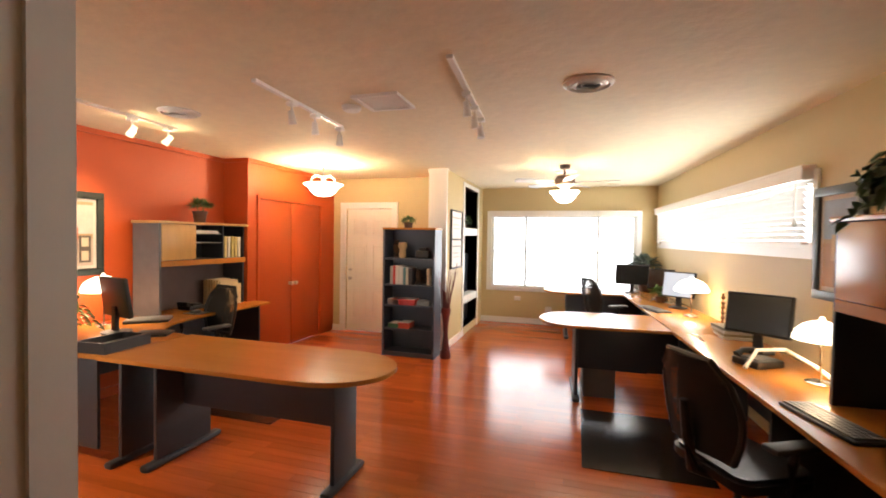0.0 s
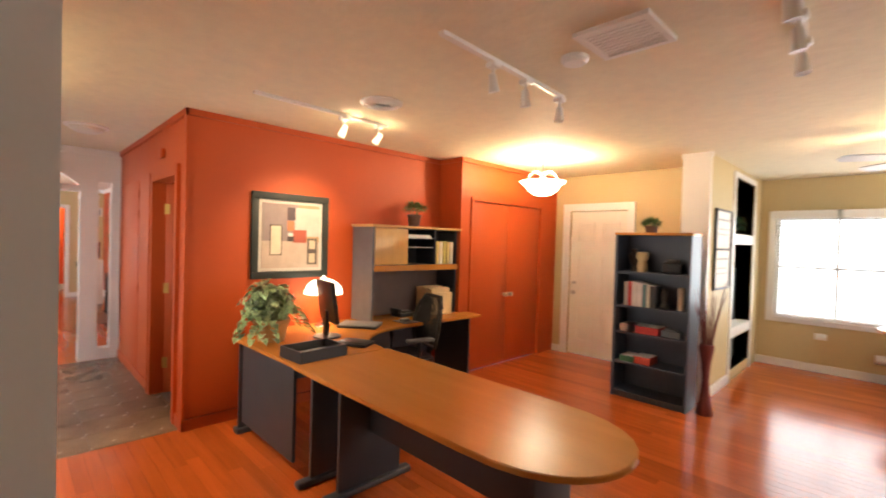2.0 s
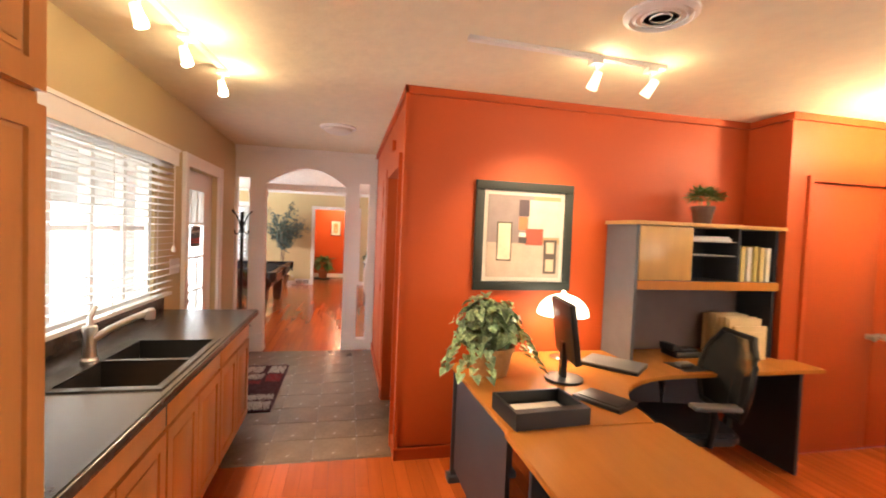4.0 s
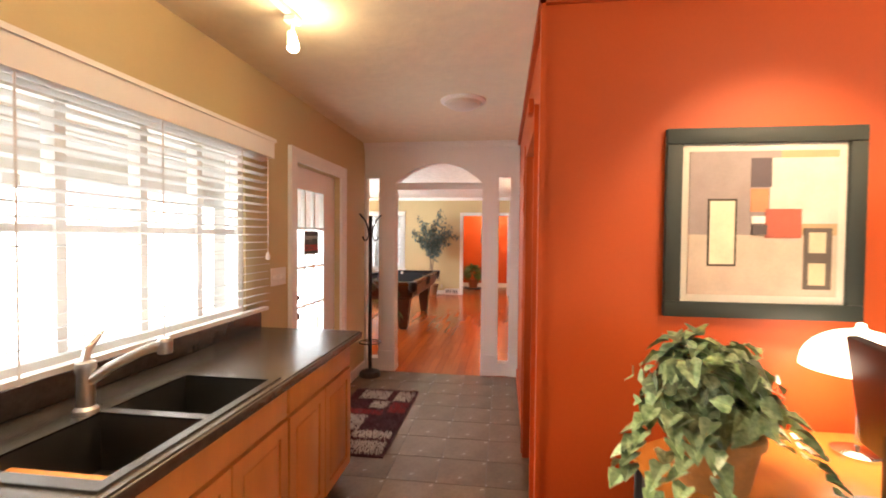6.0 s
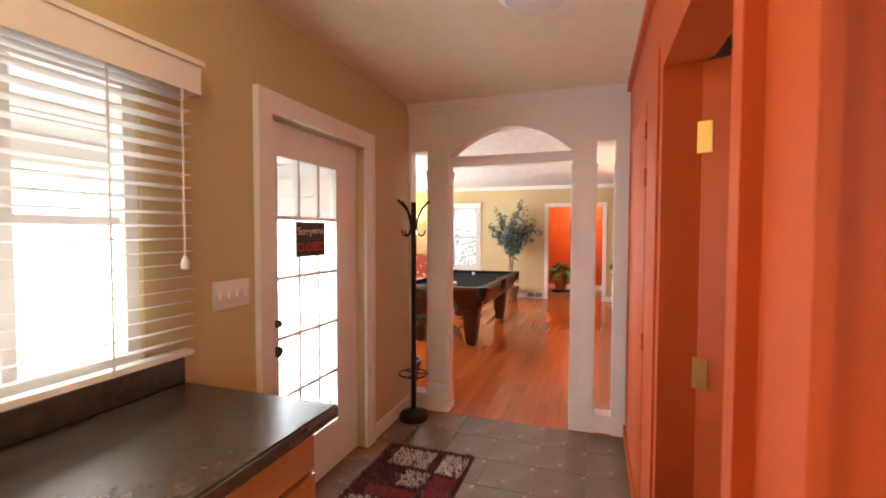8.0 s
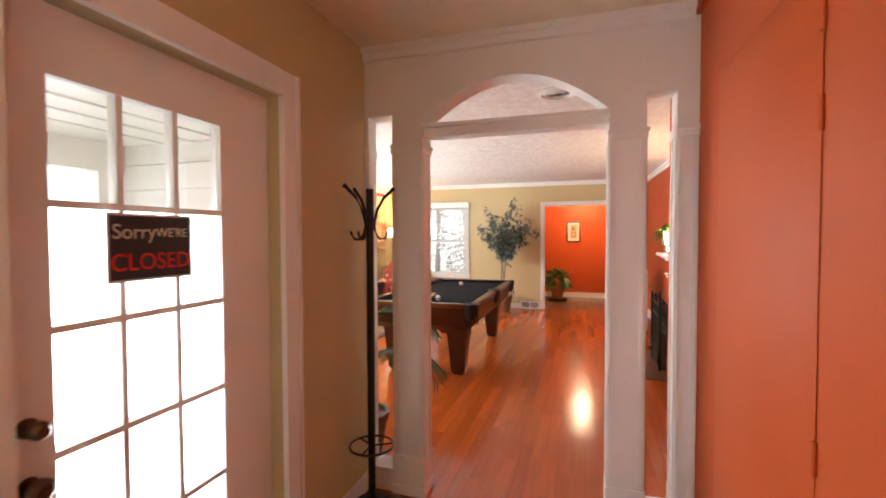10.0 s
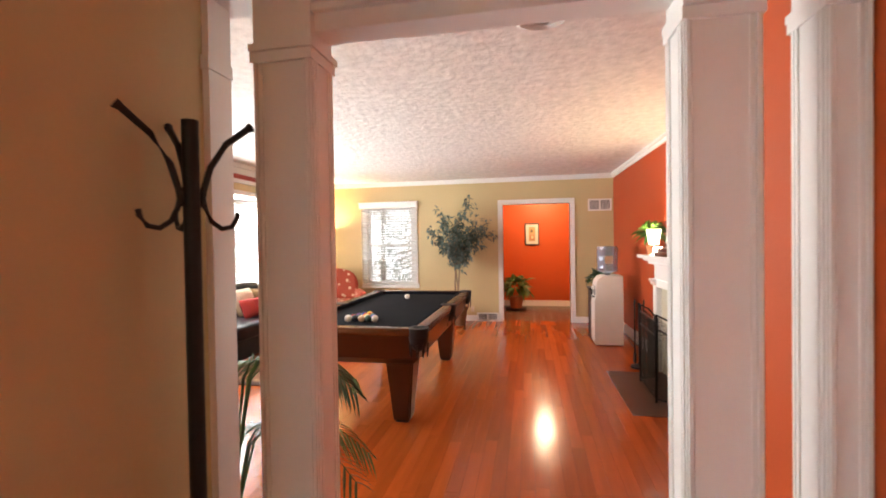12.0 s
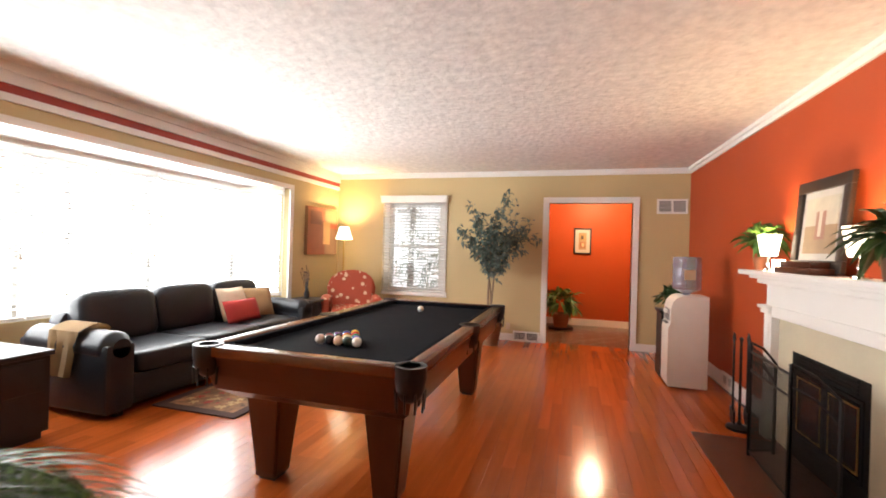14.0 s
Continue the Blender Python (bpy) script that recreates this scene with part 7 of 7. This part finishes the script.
def ficus():
    t = thing("ficus_tree", "silk ficus tree with grey-green leaves in a wicker basket", "tree", pose(-13.22, 0.22, 0))
    pot(t, 0.13, 0.17, 0.30, WICKER, label="woven wicker basket")
    rng = random.Random(91)
    tr, cr = bmesh.new(), bmesh.new()
    for k in range(3):
        a = 2.1 * k
        tube(tr, [(0.03 * math.cos(a), 0.03 * math.sin(a), 0.26), (0.035 * math.cos(a + 1), 0.035 * math.sin(a + 1), 0.7), (0.06 * math.cos(a + 2), 0.06 * math.sin(a + 2), 1.1), (0.16 * math.cos(a + 2.2), 0.20 * math.sin(a + 2.2), 1.55)], [0.016, 0.014, 0.011, 0.006], 8)
    tips = [(0.0, -0.46, 1.62), (0.02, -0.34, 1.45), (0.1, -0.20, 1.80), (0.05, -0.30, 1.98), (0.0, 0.10, 1.95), (0.05, 0.22, 2.10), (0.1, 0.35, 1.85), (0.05, 0.50, 1.70), (0.0, 0.58, 1.50), (0.1, 0.42, 1.35), (0.12, 0.15, 1.20), (0.1, -0.05, 1.10), (0.15, -0.18, 1.30), (0.2, 0.1, 1.6), (0.2, 0.3, 1.55), (-0.1, 0.0, 1.5), (0.15, -0.05, 1.75), (0.2, 0.22, 1.10), (0.2, 0.02, 1.42), (0.15, 0.4, 1.6)]
    for tip in tips:
        tip = Vector(tip)
        s = Vector((0, 0.05 * tip.y, min(tip.z - 0.15, rng.uniform(0.95, 1.35))))
        mid = (s + tip) / 2 + Vector((rng.uniform(-0.05, 0.05), rng.uniform(-0.05, 0.05), 0.07))
        tube(tr, [s, mid, tip], [0.007, 0.005, 0.002], 5)
        for k in range(58):
            q = rng.uniform(0.25, 1.05)
            p = s.lerp(mid, min(1, 2 * q)) if q < 0.5 else mid.lerp(tip, 2 * q - 1)
            p = p + Vector((rng.gauss(0, 0.05), rng.gauss(0, 0.05), rng.gauss(0, 0.05)))
            leaf(cr, p, Vector((rng.uniform(-1, 1), rng.uniform(-1, 1), rng.uniform(-0.9, 0.3))), Vector((rng.uniform(-0.5, 0.5), rng.uniform(-0.5, 0.5), 1)), rng.uniform(0.07, 0.11), rng.uniform(0.035, 0.05))
    part("trunk", tr, BARK, t)
    part("crown", cr, LEAF_F, t, smooth=False)


ficus()


def palm(m, label, n, ln, seed, angles=None, h0=0.35):
    t = thing("palm_plant", label, "plant", m)
    pot(t, 0.12, 0.16, 0.28, BROWNPOT)
    rng = random.Random(seed)
    for k in range(n):
        a = radians(angles[k]) if angles else rng.uniform(0, 6.28)
        L2 = (ln[k] if isinstance(ln, list) else ln) * rng.uniform(0.95, 1.05)
        pts = []
        for i in range(13):
            s = i / 12
            r = L2 * (0.95 * s)
            pts.append(Vector((r * math.cos(a), r * math.sin(a), (h0 - (0.0 if k % 3 else 0.28)) * min(1, 0.45 + 3 * s) + L2 * (1.0 * s - 1.05 * s * s))))
        bm = bmesh.new()
        tube(bm, pts, [0.006 - 0.0004 * i for i in range(13)], 5)
        for i in range(3, 13):
            for sub in (0.0, 0.5):
                p = pts[i] if i == 12 else pts[i].lerp(pts[i + 1], sub)
                d = (pts[min(i + 1, 12)] - pts[i - 1]).normalized()
                side = d.cross(Vector((0, 0, 1))).normalized()
                w = 0.15 * math.sin(math.pi * min(1, (i + sub - 2) / 11.5)) + 0.04
                for sg in (-1, 1):
                    leaf(bm, p, d * 0.75 + side * sg + Vector((0, 0, -0.12)), Vector((0, 0, 1)), w, 0.011, fold=0.2, sag=0.25)
        part("frond", bm, LEAF_D if k % 2 else LEAF_M, t, smooth=False)
    return t


palm(pose(-7.31, 0.26, 0), "green palm with feathery fronds beside the archway", 13, [0.55, 0.34, 0.42, 0.55, 0.24, 0.5, 0.26, 0.4, 0.48, 0.40, 0.4, 0.52, 0.28], 5, angles=[108, 150, 125, 84, 185, 98, 215, 250, 118, 138, 290, 104, 168], h0=0.86)
bush("peace_lily", "leafy green plant in a terracotta pot in the back hall", pose(-15.05, 1.16, 0.03), (0.11, 0.15, 0.24, TERRA), (0, 0, 0.42), (0.32, 0.32, 0.24), 150, 0.20, 0.075, LEAF_M, 71, low=-0.5, sag=0.5)
single("plant_saucer", lathe(bmesh.new(), [(0.20, 0), (0.22, 0.028), (0.002, 0.029)], n=24), BLACK, "dark saucer under the back hall plant", "saucer", pose(-15.05, 1.16, 0))
framed("wall_picture", pose(-15.568, 1.5, 1.555, 0, 0, 90), 0.31, 0.48, "small black framed print on the back hall wall", FRAMEB, [(0.15, 0.55, 0.7, 0.35, (0.45, 0.30, 0.12)), (0.15, 0.1, 0.7, 0.35, (0.40, 0.16, 0.08)), (0.3, 0.62, 0.3, 0.2, (0.12, 0.08, 0.05)), (0.4, 0.18, 0.3, 0.2, (0.7, 0.55, 0.3))], 0.025, 0.06)


def wall_grille(m, w, h, label):
    t = thing("air_grille", label, "vent", m, group="air grilles")
    part("grille_frame", boxes((-w / 2, w / 2, -0.012, 0, -h / 2, -h / 2 + 0.025), (-w / 2, w / 2, -0.012, 0, h / 2 - 0.025, h / 2), (-w / 2, -w / 2 + 0.025, -0.012, 0, -h / 2 + 0.025, h / 2 - 0.025), (w / 2 - 0.025, w / 2, -0.012, 0, -h / 2 + 0.025, h / 2 - 0.025), (-0.012, 0.012, -0.012, 0, -h / 2 + 0.025, h / 2 - 0.025)), WHITE, t)
    # thin dark sheet in place of the shaded hollow behind the louvres
    part("duct_shade_sheet", boxes((-w / 2 + 0.025, w / 2 - 0.025, -0.003, -0.001, -h / 2 + 0.025, h / 2 - 0.025)), paint((0.05, 0.05, 0.055)), t)
    n = int((h - 0.05) / 0.018)
    for k in range(n):
        z = -h / 2 + 0.03 + 0.018 * k
        part("louvre", boxes((-w / 2 + 0.025, w / 2 - 0.025, -0.010, -0.004, z, z + 0.006)), WHITE, t)


wall_grille(pose(-13.618, 2.61, 2.0, 0, 0, 90), 0.38, 0.20, "white return air grille high on the end wall")
wall_grille(pose(-13.603, 0.70, 0.075, 0, 0, 90), 0.38, 0.15, "white floor register in the baseboard")
wall_grille(FIRE_WALL @ pose(-12.0, 2.814, 0.10, 0, 0, 0), 0.30, 0.14, "white floor register below the orange wall")
single("wall_outlet", boxes((-13.62, -13.612, 0.40, 0.46, 0.16, 0.26), bevel=0.002), paint((0.62, 0.5, 0.34)), "beige wall outlet behind the ficus", "outlet")
t = thing("wall_outlet", "white outlet plate with a black plug on the orange wall", "outlet", FIRE_WALL @ pose(-9.00, 2.828, 0.245), group="wall outlets")
part("plate", boxes((-0.036, 0.036, -0.006, 0, -0.058, 0.058), bevel=0.002), WHITE, t)
part("plug", boxes((-0.024, 0.024, -0.045, -0.006, -0.050, 0.002), bevel=0.006), BLACK, t, "black plug-in adapter")
# added lamp and dome, hidden by the doorway head, to brighten the back hall
bulb("back_hall_fill", -14.6, 1.7, 2.35, 66, radius=0.12)
t = thing("flush_ceiling_light", "added round ceiling light in the back hall, out of view", "ceiling light", pose(-14.6, 1.7, H))
bm = bmesh.new()
lathe(bm, [(0.15, 0), (0.15, -0.02), (0.10, -0.06), (0.002, -0.075)], n=28)
part("glass_dome", bm, SHADE, t)



# ---- outside the end window ----
def garden_tree(x, y, label, seed):
    t = thing("garden_tree", label, "tree", pose(x, y, -0.2))
    rng = random.Random(seed)
    tr, cr = bmesh.new(), bmesh.new()
    tube(tr, [(0, 0, 0), (0.03, 0.02, 1.2), (0.0, 0.05, 2.6), (0.02, 0.0, 3.6)], [0.09, 0.07, 0.045, 0.015], 8)
    for k in range(26):
        z = 0.5 + 0.12 * k
        a = rng.uniform(0, 6.28)
        r = 0.95 * (1 - z / 4.6) * rng.uniform(0.7, 1.1)
        e = Vector((r * 0.6 * math.cos(a), r * math.sin(a), z - 0.15))
        tube(tr, [(0, 0, z), e], [0.02, 0.006], 5)
        clump(cr, e * 0.75 + Vector((0, 0, 0.05)), (0.18, 0.3, 0.10), 26, 0.16, 0.035, rng)
    # bark and leaves are painted pale to stand in for bright haze
    part("trunk", tr, material("bark_paled_for_haze", (0.6, 0.57, 0.54), 0.9), t)
    part("crown", cr, material("leaves_paled_for_haze", (0.66, 0.72, 0.68), 0.8, vary=0.2), t, smooth=False)


garden_tree(-15.6, -1.1, "garden tree beyond the end window, colours paled for haze", 14)
garden_tree(-15.9, -2.0, "garden tree beyond the end window, colours paled for haze", 15)
for k in range(14):
    structure("wall_siding", boxes((-7.05, -7.035 + 0.004 * (k % 2), -2.4, 0.35, 0.18 * k, 0.18 * k + 0.176)), WHITE, "white lap siding board on the porch wall", "siding")
structure("porch_ceiling", boxes((-7.03, -1.3, -1.62, 0.34, 2.12, 2.18), (-7.03, -1.3, -1.62, -1.50, 1.92, 2.12), *[(-7.03, -1.3, 0.10 - 0.25 * k, 0.13 - 0.25 * k, 2.108, 2.12) for k in range(6)]), WHITE, "white boarded porch ceiling with a front beam", "porch")
for x in (-6.9, -4.9, -2.9):
    structure("porch_post", boxes((x - 0.06, x + 0.06, -1.62, -1.50, 0.012, 1.92)), WHITE, "white square porch post", "porch")
structure("porch_slab", boxes((-7.04, -1.3, -1.85, 0.35, -0.02, 0.012)), material("pale_porch_concrete", (0.6, 0.58, 0.55), 0.8), "pale concrete porch floor", "porch")
structure("ground", boxes((-60, 40, -60, 60, -0.4, -0.2)), material("pale_ground", (0.35, 0.33, 0.28), 0.9, vary=0.3), "pale ground around the house", "ground")

# ---- floors ----
def floor_planks(name, x0, x1, y0, y1, label, near, width=0.083, length=1.25, seed=1):
    """Boards laid along x; those inside near are parts, the others one joined part."""
    base = structure(name, boxes((x0, x1, y0, y1, -0.02, -0.014)), SLAB, label, "floor")
    rng = random.Random(seed)
    rest = bmesh.new()
    shared, count, row = {}, 0, 0
    y = y0
    while y < y1 - 1e-4:
        yb = min(y + width, y1)
        x = x0 - rng.random() * length
        while x < x1 - 1e-4:
            ln = length * rng.choice((0.6, 0.8, 1.0, 1.2))
            a, b = max(x, x0), min(x + ln, x1)
            x += ln
            if b - a < 0.02:
                continue
            if count < 300 and near[0] < a and b < near[1] and near[2] < y and yb < near[3]:
                key = (round(b - a, 2), round(yb - y, 3))
                if key not in shared:
                    bm = boxes((0, key[0] - 0.0012, 0, key[1] - 0.0012, -0.014, 0.0))
                    me = bpy.data.meshes.new("plank")
                    bm.to_mesh(me)
                    bm.free()
                    me.materials.append(PLANK)
                    shared[key] = me
                ob = new("plank", shared[key])
                ob.parent = base
                ob.location = (a, y, 0)
                count += 1
            else:
                box(rest, a, b - 0.0012, y, yb - 0.0012, -0.014, 0.0)
        y += width
        row += 1
    ob = part("plank_field", rest, PLANK_REST, base, smooth=False)
    ob["kind"] = "stuff"


def floor_tiles(name, x0, x1, y0, y1, label, size=0.305):
    base = structure(name, boxes((x0, x1, y0, y1, -0.02, -0.004)), GROUT, label, "floor")
    shared = {}
    nx, ny = math.ceil((x1 - x0) / size), math.ceil((y1 - y0) / size)
    for i in range(nx):
        for j in range(ny):
            a, c = x0 + i * size, y0 + j * size
            b, d = min(a + size, x1), min(c + size, y1)
            key = (round(b - a, 3), round(d - c, 3))
            if min(key) < 0.02:
                continue
            if key not in shared:
                bm = boxes((0.0018, key[0] - 0.0018, 0.0018, key[1] - 0.0018, -0.012, 0.0))
                me = bpy.data.meshes.new("tile")
                bm.to_mesh(me)
                bm.free()
                me.materials.append(TILE)
                shared[key] = me
            ob = new("tile", shared[key])
            ob.parent = base
            ob.location = (a, c, 0)


floor_planks("floor_office", -4.13, 2.4, -1.5, 8.70, "glossy cherry wood floor boards in the office", (-3.8, 1.6, 0.8, 6.5), seed=3)
floor_planks("floor_living", -13.72, -6.90, -2.46, 2.82, "glossy cherry wood floor boards in the living room", (-12.5, -7.0, -1.2, 2.4), seed=5)
floor_tiles("floor_hall", -6.90, -4.13, 0.40, 2.25, "grey-brown slate look floor tiles in the hall")
floor_tiles("floor_back_hall", -15.6, -13.72, 0.3, 2.8, "tan stone floor tiles in the back hall")
structure("floor_closet", boxes((-6.9, -4.2, 2.25, 4.0, -0.02, -0.003)), GROUT, "dark closet floor", "floor")
wall_along_x("wall_closet_back", 3.6, 3.7, -6.9, -4.2, ORANGE, "plain closet back wall")
